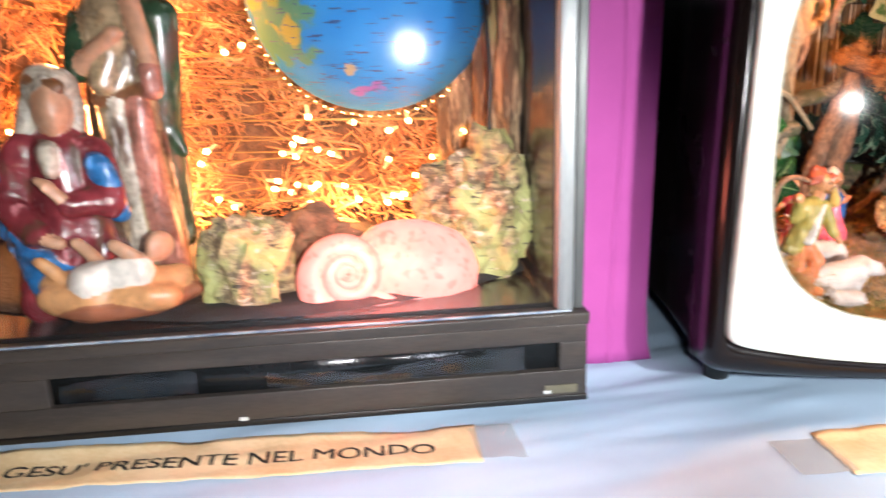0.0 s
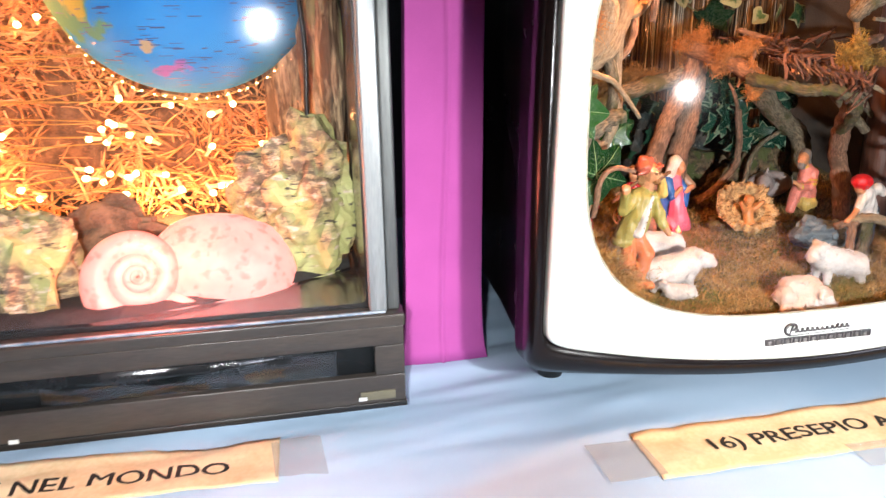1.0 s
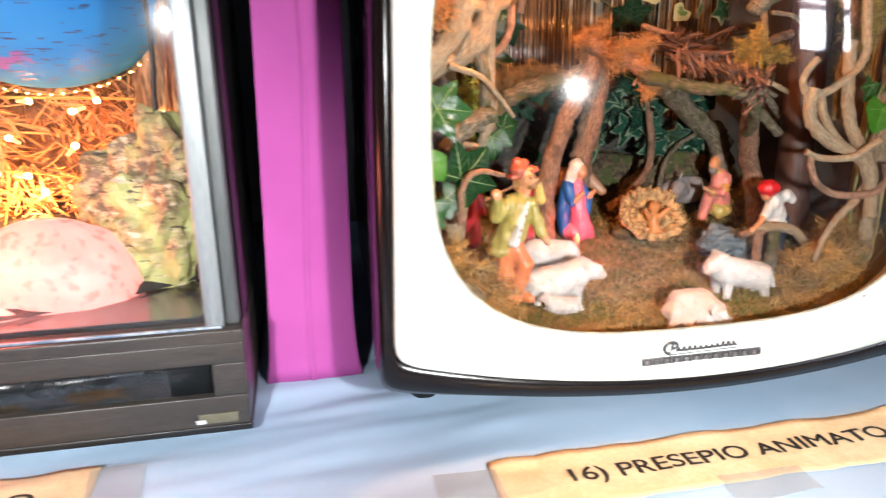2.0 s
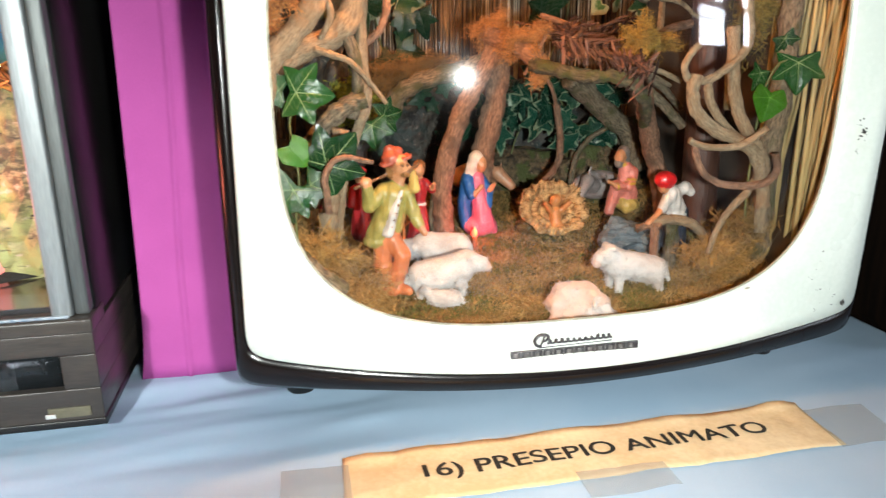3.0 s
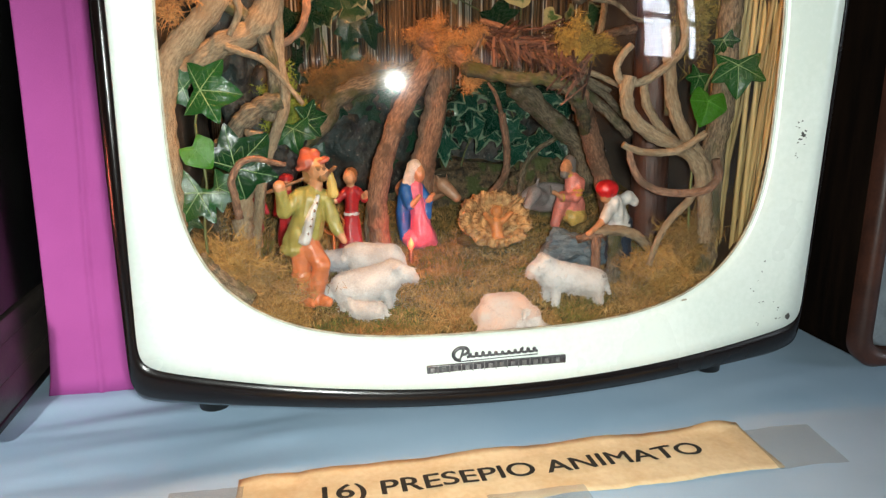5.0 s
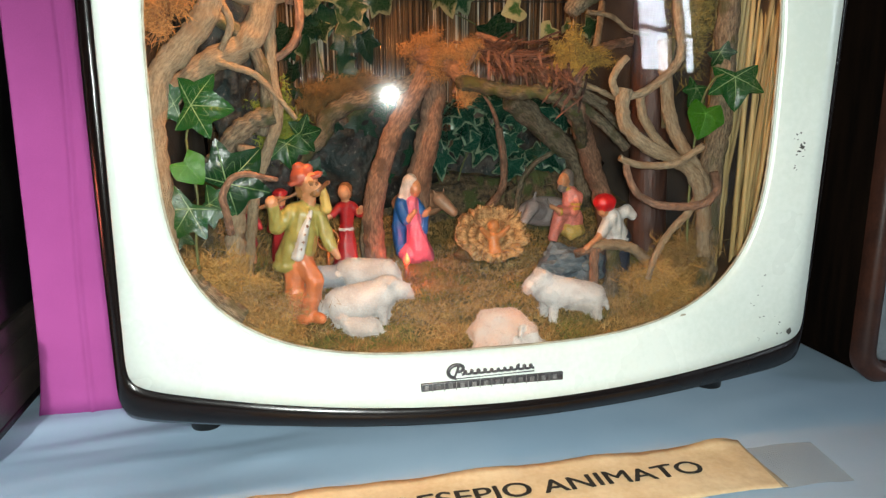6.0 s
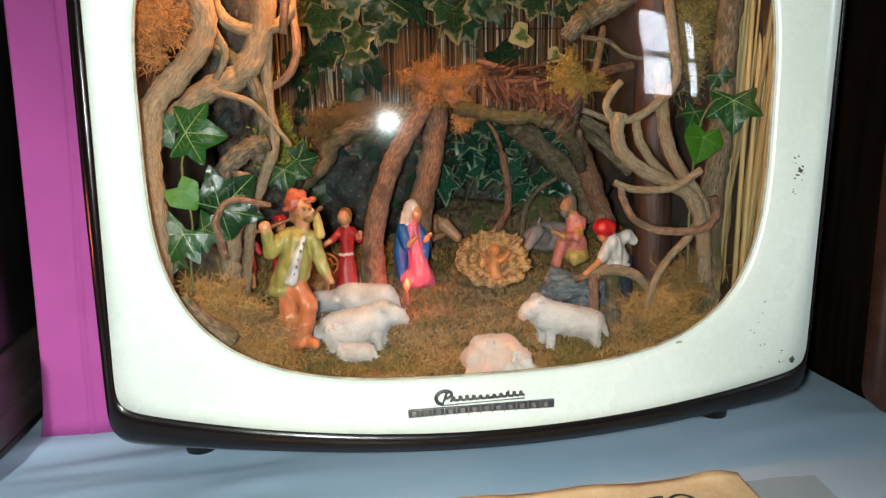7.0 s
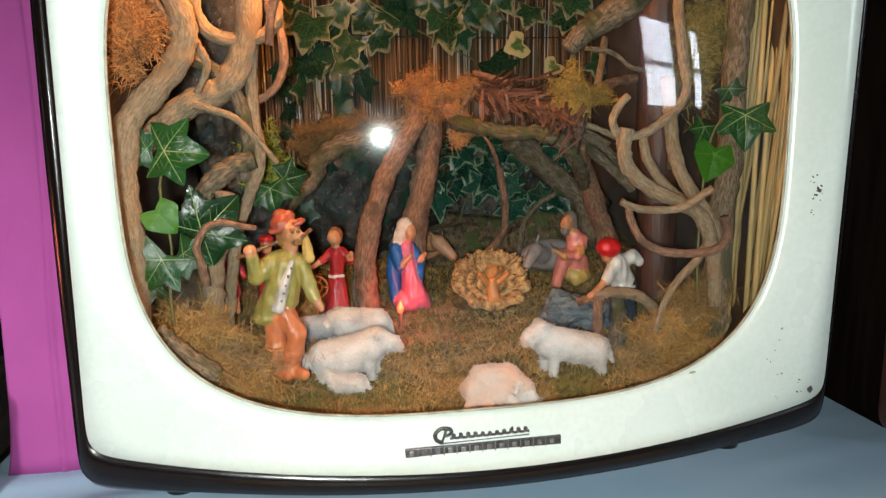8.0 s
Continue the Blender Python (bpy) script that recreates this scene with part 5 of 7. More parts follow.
limb("beam", [(0.452, 0.642, 0.998), (0.466, 0.605, 0.988), (0.476, 0.572, 0.976)], 0.0075, 0.0065, BARKRED)
limb("brace", [(0.534, 0.655, 0.960), (0.551, 0.664, 0.948), (0.569, 0.671, 0.933), (0.587, 0.672, 0.919), (0.603, 0.672, 0.905), (0.612, 0.672, 0.870)], 0.0100, 0.0095, BARK2)
limb("post", [(0.546, 0.541, 0.956), (0.554, 0.552, 0.947), (0.570, 0.575, 0.930), (0.588, 0.597, 0.901), (0.598, 0.600, 0.878), (0.607, 0.602, 0.841), (0.610, 0.603, 0.825)], 0.0072, 0.0080, BARKRED)
limb("rafter", [(0.494, 0.600, 1.004), (0.480, 0.586, 0.985), (0.468, 0.584, 0.966)], 0.0016, 0.0012, BARKRED)
limb("rafter", [(0.545, 0.545, 0.974), (0.564, 0.545, 0.968), (0.580, 0.545, 0.961)], 0.0024, 0.0018, BARK)
limb("rafter", [(0.545, 0.552, 0.972), (0.562, 0.560, 0.966), (0.580, 0.560, 0.957)], 0.0020, 0.0016, BARK2)
limb("rafter", [(0.552, 0.552, 0.970), (0.561, 0.560, 0.963), (0.580, 0.570, 0.954), (0.602, 0.580, 0.937)], 0.0034, 0.0026, BARK2)
limb("rafter", [(0.560, 0.590, 0.966), (0.584, 0.600, 0.949), (0.600, 0.600, 0.936), (0.617, 0.600, 0.920)], 0.0046, 0.0040, BARK2)
limb("rafter", [(0.599, 0.620, 1.035), (0.589, 0.600, 1.016), (0.577, 0.578, 0.997)], 0.0026, 0.0026, BARK)
limb("rafter", [(0.616, 0.600, 1.004), (0.596, 0.590, 1.001), (0.572, 0.572, 0.995)], 0.0036, 0.0030, BARKRED)
limb("rafter", [(0.500, 0.640, 1.012), (0.512, 0.622, 1.006), (0.520, 0.600, 1.000), (0.505, 0.575, 0.993)], 0.0022, 0.0018, BARKRED)
strip_b = bmesh.new()
box(strip_b, (-0.5, -0.5, -0.5), (0.5, 0.5, 0.5), 0.12)
bmesh.ops.subdivide_edges(strip_b, edges=[e for e in strip_b.edges if abs((e.verts[0].co - e.verts[1].co).x) > 0.5], cuts=3)
for v in strip_b.verts:
    v.co.z += 0.5 * (v.co.y ** 2) * 2 + 0.9 * math.sin(v.co.x * 3.4)
    v.co.y += 0.35 * math.sin(v.co.x * 5.0)
strip_me = bpy.data.meshes.new("roof_strip")
strip_b.to_mesh(strip_me)
strip_b.free()
strip_me.materials.append(mat("bark_shingle", (0.21, 0.105, 0.072), (0.022, 0.013, 0.012), 0.2, 2, 12, 0.6, 8, obrand=0.8))


def roof_strip(x, y, z, rx, ry, rz, length, width, thick):
    o = new("roof_strip", strip_me)
    o.parent = hut
    o.matrix_parent_inverse = hut.matrix_world.inverted()
    o.matrix_basis = pose(x, y, z, rx, ry, rz) @ Matrix.Diagonal((length, width, thick, 1))


for i in range(95):
    # long strips that lie along the roof, from the ridge forward to the eave
    u, w = RNG.random(), RNG.random()
    x = 0.496 + 0.034 * u + 0.010 * w
    y = 0.632 - 0.078 * w
    z = 1.004 - 0.016 * w - 0.007 * u + RNG.gauss(0, 0.0014)
    roof_strip(x, y, z, 30 + RNG.gauss(0, 15), 2 + RNG.gauss(0, 9), RNG.gauss(-8, 16), RNG.uniform(0.022, 0.050), RNG.uniform(0.0014, 0.0032), 0.0011)
for i in range(85):
    # short ends that hang over the eave towards the viewer
    u = RNG.random()
    x = 0.486 + 0.050 * u
    y = 0.549 - 0.028 * u + RNG.gauss(0, 0.004)
    z = 0.984 - 0.010 * u ** 1.5 + RNG.gauss(0, 0.0016)
    roof_strip(x, y, z, RNG.gauss(0, 25), 48 + RNG.gauss(0, 16), -90 + RNG.gauss(14, 20), RNG.uniform(0.012, 0.024), RNG.uniform(0.0012, 0.0026), 0.0009)
for i in range(16):
    roof_strip(0.536 + RNG.gauss(0, 0.005), 0.523 + RNG.gauss(0, 0.003), 0.966 + RNG.gauss(0, 0.005), RNG.gauss(0, 20), 58 + RNG.gauss(0, 12), 160 + RNG.gauss(0, 12), RNG.uniform(0.016, 0.030), 0.0018, 0.0010)
for i in range(22):
    roof_strip(0.505 + 0.055 * RNG.random(), 0.600 + RNG.gauss(0, 0.012), 1.003 + RNG.gauss(0, 0.002), RNG.gauss(0, 25), -14 + RNG.gauss(0, 12), RNG.gauss(30, 30), RNG.uniform(0.018, 0.036), 0.0018, 0.0010)

# ---------------------------------------------------------------- figurines in the moss
SKIN = paint("skin", (0.62, 0.29, 0.14))
OLIVE, TERRA, RED, HATRED = paint("olive", (0.36, 0.31, 0.085)), paint("terracotta", (0.62, 0.19, 0.07)), paint("red", (0.36, 0.02, 0.025)), paint("hat_red", (0.40, 0.09, 0.05))
BLUE, PINK, WHITEP = paint("blue", (0.02, 0.13, 0.42)), paint("pink", (0.76, 0.17, 0.27)), paint("white", (0.62, 0.62, 0.60))
SALMON, YELLOW, CAPRED, NAVY = paint("salmon", (0.74, 0.24, 0.19)), paint("yellow", (0.60, 0.42, 0.12)), paint("cap_red", (0.62, 0.015, 0.02)), paint("navy", (0.03, 0.04, 0.06))
GREYHAIR, BROWN, DKRED = paint("grey_hair", (0.25, 0.22, 0.2)), paint("brown", (0.20, 0.09, 0.04)), paint("dark_red", (0.40, 0.025, 0.035))
FLEECE = mat("off_white_fleece", (0.64, 0.635, 0.62), (0.46, 0.43, 0.41), 0.85, 70, 900, 0.35, 900)
FLEECEPINK = mat("pinkish_fleece", (0.58, 0.41, 0.33), (0.54, 0.48, 0.44), 0.85, 60, 900, 0.3, 900)
GREYWOOL = mat("grey_wool", (0.42, 0.43, 0.45), (0.30, 0.31, 0.33), 0.85, 70, 900, 0.35, 900)


def at(bx, by, bz):
    return lambda x, y, z: (bx + x, by + y, bz + z)


g = at(0.352, 0.520, 0.817)
trousers = [
    ("cap", g(-0.0066, 0, 0.005), g(-0.0062, 0, 0.040), 0.0053, 0.0066, 1), ("cap", g(0.0020, -0.003, 0.007), g(0.0070, -0.004, 0.029), 0.0050, 0.0060, 1), ("cap", g(0.0070, -0.004, 0.029), g(-0.001, 0, 0.043), 0.0060, 0.0070, 1),
    ("ell", g(-0.0066, 0, 0.0135), (0.0062, 0.0062, 0.0018), 0, 1), ("ell", g(-0.0064, 0, 0.0215), (0.0066, 0.0066, 0.0018), 0, 1), ("ell", g(0.0045, -0.003, 0.0165), (0.0060, 0.0060, 0.0018), 0, 1),
    ("cap", g(-0.0070, -0.001, 0.004), g(0.000, -0.007, 0.0035), 0.0042, 0.0036, 1), ("cap", g(0.0020, -0.003, 0.005), g(0.010, -0.009, 0.004), 0.0042, 0.0036, 1)]
coat = [
    ("cap", g(0.0015, 0, 0.073), g(-0.001, 0, 0.059), 0.0092, 0.0094, 0), ("cap", g(-0.001, 0, 0.060), g(-0.0095, 0.001, 0.044), 0.0092, 0.0082, 0), ("cap", g(0.003, 0, 0.062), g(0.0035, 0, 0.050), 0.0082, 0.0058, 0), ("ell", g(-0.0108, 0.001, 0.0395), (0.0094, 0.0084, 0.0048), 0, 0),
    ("cap", g(-0.004, 0, 0.0755), g(0.010, 0, 0.0740), 0.0058, 0.0056, 0), ("cap", g(-0.006, -0.002, 0.0745), g(-0.0150, -0.005, 0.0665), 0.0058, 0.0050, 0), ("cap", g(-0.0150, -0.005, 0.0665), g(-0.0165, -0.010, 0.0795), 0.0047, 0.0040, 0)]
sleeves_and_shirt = [
    ("ell", g(-0.0172, -0.011, 0.0838), (0.0040, 0.0040, 0.0038), 0, 2), ("cap", g(0.0115, 0, 0.0735), g(0.0155, -0.003, 0.0605), 0.0050, 0.0045, 0), ("cap", g(0.0155, -0.003, 0.0605), g(0.0190, -0.005, 0.0520), 0.0045, 0.0040, 0),
    ("cap", g(0.0198, -0.006, 0.0505), g(0.0222, -0.008, 0.0455), 0.0028, 0.0020, 2), ("cap", g(0.0068, -0.0082, 0.076), g(0.0010, -0.0098, 0.060), 0.0012, 0.0026, 3), ("cap", g(0.0010, -0.0098, 0.060), g(-0.0030, -0.0090, 0.047), 0.0026, 0.0034, 3),
    ("cap", g(0.0150, -0.005, 0.0905), g(0.0160, -0.005, 0.0835), 0.0017, 0.0030, 4), ("cap", g(0.0160, -0.005, 0.0835), g(0.0166, -0.005, 0.0770), 0.0032, 0.0038, 4)]
face = [
    ("ell", g(0.0072, -0.003, 0.0928), (0.0056, 0.0062, 0.0076), 0, 2), ("cap", g(0.0070, -0.001, 0.0855), g(0.0060, 0, 0.079), 0.0044, 0.0044, 2), ("ell", g(0.0128, -0.006, 0.0925), (0.0016, 0.0017, 0.0020), 0, 2), ("ell", g(0.0098, -0.0065, 0.0872), (0.0030, 0.0026, 0.0022), 0, 7),
    ("cap", g(0.0120, -0.006, 0.0890), g(0.0185, -0.009, 0.0945), 0.0010, 0.0015, 6), ("cap", g(0.0010, 0.001, 0.094), g(0.0012, 0.001, 0.086), 0.0036, 0.0030, 7),
    ("ell", g(0.0080, -0.0090, 0.0935), (0.0009, 0.0007, 0.0006), 0, 6), ("ell", g(0.0116, -0.0080, 0.0938), (0.0007, 0.0007, 0.0006), 0, 6), ("cap", g(0.0066, -0.0090, 0.0952), g(0.0092, -0.0092, 0.0952), 0.0006, 0.0006, 7)]
buttons = [("ell", g(0.0058 - 0.0016 * k, -0.0098 - 0.0006 * k + 0.0001 * k * k, 0.0715 - 0.0048 * k), (0.00055, 0.0018, 0.00055), 0, 6) for k in range(5)]
hat_and_stick = [
    ("cap", g(-0.0045, -0.0050, 0.0935), g(0.0135, -0.0070, 0.0992), 0.0014, 0.0014, 5), ("cap", g(-0.0052, -0.0010, 0.0935), g(0.0145, -0.0020, 0.0995), 0.0018, 0.0015, 5), ("cap", g(-0.0045, 0.0040, 0.0935), g(0.0125, 0.0040, 0.0992), 0.0018, 0.0016, 5),
    ("cap", g(0.0010, -0.001, 0.0985), g(0.0005, 0.000, 0.1030), 0.0068, 0.0042, 5), ("cap", g(0.0030, -0.001, 0.0990), g(0.0060, 0.000, 0.1025), 0.0060, 0.0036, 5),
    ("cap", g(-0.025, -0.010, 0.0800), g(0.004, 0.003, 0.0880), 0.0012, 0.0012, 6)]
figurine("shepherd_figurine", trousers + coat + sleeves_and_shirt + face + buttons + hat_and_stick, [OLIVE, TERRA, SKIN, WHITEP, YELLOW, HATRED, BROWN, paint("beard_brown", (0.30, 0.14, 0.05))], "painted shepherd figurine in olive coat and red hat", "figurine", 0.0007, 0.0014, folds=0.0009)
g = at(0.4385, 0.627, 0.826)
dress = [
    ("ell", g(0.005, -0.001, 0.009), (0.0142, 0.0115, 0.0095), 0, 0), ("cap", g(0.008, -0.004, 0.014), g(0.005, -0.003, 0.032), 0.0098, 0.0062, 0), ("cap", g(0.005, -0.002, 0.032), g(0.003, -0.002, 0.052), 0.0064, 0.0056, 0), ("cap", g(0.014, -0.005, 0.010), g(0.017, -0.004, 0.006), 0.0060, 0.0046, 0)]
cloak = [
    ("cap", g(-0.0062, 0.001, 0.010), g(-0.0078, 0.001, 0.032), 0.0050, 0.0058, 1), ("cap", g(-0.0078, 0.001, 0.032), g(-0.0048, 0.001, 0.052), 0.0058, 0.0056, 1), ("cap", g(-0.006, -0.003, 0.051), g(-0.004, -0.009, 0.038), 0.0046, 0.0040, 1),
    ("cap", g(0.007, 0, 0.051), g(0.0135, -0.004, 0.041), 0.0042, 0.0038, 1), ("cap", g(0.0135, -0.004, 0.041), g(0.0125, -0.005, 0.028), 0.0034, 0.0028, 1), ("cap", g(-0.002, -0.0105, 0.039), g(0.0045, -0.0105, 0.046), 0.0026, 0.0020, 2), ("cap", g(0.013, -0.006, 0.042), g(0.0165, -0.008, 0.047), 0.0024, 0.0018, 2)]
head = [
    ("ell", g(0.0060, -0.003, 0.0635), (0.0050, 0.0056, 0.0068), 0, 2), ("ell", g(0.0022, 0.000, 0.0675), (0.0066, 0.0066, 0.0080), 0, 3), ("cap", g(-0.0010, 0.000, 0.063), g(-0.0040, 0.000, 0.053), 0.0056, 0.0048, 3)]
figurine("kneeling_woman_figurine", dress + cloak + head, [PINK, BLUE, SKIN, paint("veil_cream", (0.74, 0.66, 0.58))], "painted kneeling woman figurine in blue cloak and pink dress", "figurine", 0.0008, 0.0015, folds=0.0009)
g = at(0.574, 0.622, 0.838)
legs = [
    ("cap", g(-0.012, -0.005, 0.006), g(-0.006, -0.004, 0.028), 0.0046, 0.0056, 0), ("cap", g(-0.006, -0.004, 0.028), g(0.004, 0, 0.022), 0.0056, 0.0070, 0), ("ell", g(0.006, 0, 0.020), (0.0100, 0.0090, 0.0110), 0, 0),
    ("ell", g(0.006, -0.003, 0.0110), (0.0108, 0.0088, 0.0068), 0, 1), ("cap", g(0.011, -0.002, 0.016), g(0.0135, 0, 0.009), 0.0040, 0.0034, 1), ("cap", g(0.000, -0.006, 0.014), g(0.003, -0.007, 0.006), 0.0034, 0.0030, 1), ("cap", g(0.005, 0, 0.024), g(0.0035, 0, 0.043), 0.0080, 0.0066, 0)]
arms = [
    ("cap", g(0.0095, -0.003, 0.041), g(0.0045, -0.009, 0.0285), 0.0042, 0.0038, 0), ("cap", g(0.0045, -0.009, 0.0285), g(-0.009, -0.011, 0.0295), 0.0034, 0.0028, 0), ("cap", g(-0.010, -0.011, 0.030), g(-0.017, -0.011, 0.0345), 0.0022, 0.0018, 2),
    ("ell", g(0.0070, -0.0062, 0.0345), (0.0048, 0.0048, 0.0010), 0, 4), ("ell", g(0.0056, -0.0078, 0.0312), (0.0046, 0.0046, 0.0010), 0, 4), ("ell", g(-0.0085, -0.011, 0.0296), (0.0012, 0.0036, 0.0036), 0, 4), ("ell", g(0.0005, -0.001, 0.0468), (0.0044, 0.0044, 0.0009), 0, 4)]
head = [
    ("cap", g(0.001, -0.001, 0.046), g(0, -0.001, 0.049), 0.0030, 0.0030, 2), ("ell", g(-0.0035, -0.0025, 0.0540), (0.0046, 0.0050, 0.0062), 0, 2), ("ell", g(-0.0080, -0.003, 0.0530), (0.0012, 0.0013, 0.0016), 0, 2), ("ell", g(0.0010, 0.0010, 0.0575), (0.0058, 0.0058, 0.0062), 0, 3), ("ell", g(0.0024, 0.0010, 0.0520), (0.0044, 0.0048, 0.0052), 0, 3),
    ("ell", g(-0.0048, -0.003, 0.0482), (0.0038, 0.0038, 0.0040), 0, 3), ("cap", g(-0.0185, -0.011, 0.033), g(-0.0207, -0.0105, 0.041), 0.0006, 0.0006, 3)]
figurine("kneeling_man_figurine", legs + arms + head, [SALMON, YELLOW, SKIN, GREYHAIR, paint("gilt", (0.62, 0.36, 0.06))], "painted kneeling bearded man figurine in salmon robe", "figurine", 0.0008, 0.0018, folds=0.0009)
g = at(0.585, 0.552, 0.828)
figurine("woodcutter_figurine", [
    ("cap", g(0.012, 0.005, 0.002), g(0.009, 0.003, 0.028), 0.0058, 0.0076, 2), ("cap", g(0.002, 0.006, 0.002), g(0.006, 0.003, 0.026), 0.0056, 0.0070, 2), ("cap", g(0.0050, 0.002, 0.032), g(-0.0015, -0.001, 0.0455), 0.0080, 0.0068, 0), ("ell", g(0.0055, 0.002, 0.0275), (0.0088, 0.0084, 0.0026), 0, 0),
    ("cap", g(0.004, 0, 0.0455), g(0.0110, 0, 0.0490), 0.0050, 0.0045, 0), ("cap", g(0.0110, 0, 0.0490), g(0.0158, -0.001, 0.0450), 0.0042, 0.0036, 0), ("cap", g(-0.004, -0.003, 0.043), g(-0.0100, -0.005, 0.0335), 0.0046, 0.0042, 0), ("cap", g(-0.0105, -0.0055, 0.0330), g(-0.0250, -0.011, 0.0238), 0.0026, 0.0020, 1),
    ("ell", g(-0.0085, -0.001, 0.0500), (0.0046, 0.0050, 0.0048), 0, 1), ("cap", g(-0.004, -0.003, 0.0485), g(-0.0025, -0.005, 0.0455), 0.0030, 0.0022, 3), ("ell", g(-0.0076, -0.001, 0.0562), (0.0088, 0.0084, 0.0068), 0, 3)],
    [WHITEP, SKIN, NAVY, CAPRED], "painted woodcutter figurine in white shirt and red cap, bending over", "figurine", 0.0008, 0.0018, folds=0.0008)
g = at(0.385, 0.600, 0.826)
figurine("woman_figurine", [
    ("cap", g(0, 0, 0.006), g(0.001, 0, 0.036), 0.0108, 0.0056, 0), ("cap", g(0.001, 0, 0.038), g(0.002, 0, 0.054), 0.0050, 0.0060, 0), ("ell", g(0.001, 0, 0.0375), (0.0060, 0.0056, 0.0012), 0, 3), ("cap", g(-0.003, 0, 0.055), g(-0.009, -0.004, 0.050), 0.0034, 0.0030, 0),
    ("cap", g(-0.009, -0.004, 0.050), g(-0.021, -0.008, 0.044), 0.0022, 0.0018, 1), ("cap", g(0.006, 0, 0.055), g(0.0115, -0.003, 0.049), 0.0034, 0.0028, 0), ("cap", g(0.0115, -0.003, 0.049), g(0.0115, -0.008, 0.055), 0.0021, 0.0019, 1),
    ("cap", g(0.001, -0.001, 0.058), g(0.001, -0.001, 0.062), 0.0026, 0.0026, 1), ("ell", g(0.000, -0.002, 0.066), (0.0046, 0.0050, 0.0058), 0, 1), ("ell", g(0.0012, 0.001, 0.0685), (0.0052, 0.0054, 0.0054), 0, 2), ("ell", g(0.0022, 0.003, 0.064), (0.0040, 0.0034, 0.0044), 0, 2)],
    [RED, SKIN, paint("chestnut", (0.26, 0.11, 0.04)), WHITEP], "painted woman figurine in a long red dress", "figurine", 0.0008, 0.0016, folds=0.0008)
g = at(0.314, 0.572, 0.850)
figurine("boy_figurine", [
    ("cap", g(-0.0040, 0, -0.002), g(-0.0030, 0, 0.009), 0.0020, 0.0024, 1), ("cap", g(0.0030, 0, -0.002), g(0.0025, 0, 0.009), 0.0020, 0.0024, 1), ("cap", g(-0.0030, 0, 0.011), g(-0.0015, 0, 0.019), 0.0034, 0.0036, 0), ("cap", g(0.0030, 0, 0.011), g(0.0020, 0, 0.019), 0.0034, 0.0036, 0),
    ("cap", g(0.0005, 0, 0.018), g(0.0005, 0, 0.029), 0.0050, 0.0046, 0), ("cap", g(-0.0045, 0, 0.030), g(-0.0080, -0.002, 0.021), 0.0024, 0.0020, 0), ("cap", g(-0.0080, -0.002, 0.021), g(-0.0088, -0.004, 0.017), 0.0017, 0.0016, 1),
    ("cap", g(0.0055, 0, 0.030), g(0.0095, -0.002, 0.023), 0.0024, 0.0020, 0), ("ell", g(0.0005, -0.001, 0.0385), (0.0040, 0.0042, 0.0048), 0, 1), ("ell", g(0.0005, 0.001, 0.0410), (0.0046, 0.0046, 0.0040), 0, 2)],
    [DKRED, SKIN, BROWN], "small painted boy figurine in dark red clothes with bare shins", "figurine", 0.0007, 0.0014, folds=0.0007)
g = at(0.337, 0.590, 0.842)
figurine("man_figurine", [
    ("cap", g(0, 0, 0.003), g(0.0005, 0, 0.026), 0.0080, 0.0066, 0), ("cap", g(0.0005, 0, 0.026), g(0.0005, 0, 0.038), 0.0066, 0.0060, 0), ("cap", g(-0.005, 0, 0.038), g(-0.0085, -0.004, 0.026), 0.0030, 0.0026, 0), ("cap", g(0.006, 0, 0.038), g(0.0095, -0.004, 0.026), 0.0030, 0.0026, 0),
    ("ell", g(0.0005, -0.001, 0.048), (0.0044, 0.0046, 0.0054), 0, 1), ("ell", g(0.0005, 0, 0.0525), (0.0058, 0.0058, 0.0034), 0, 0)],
    [RED, SKIN], "painted man figurine in a red robe and hat", "figurine", 0.0012, 0.0022, folds=0.0009)


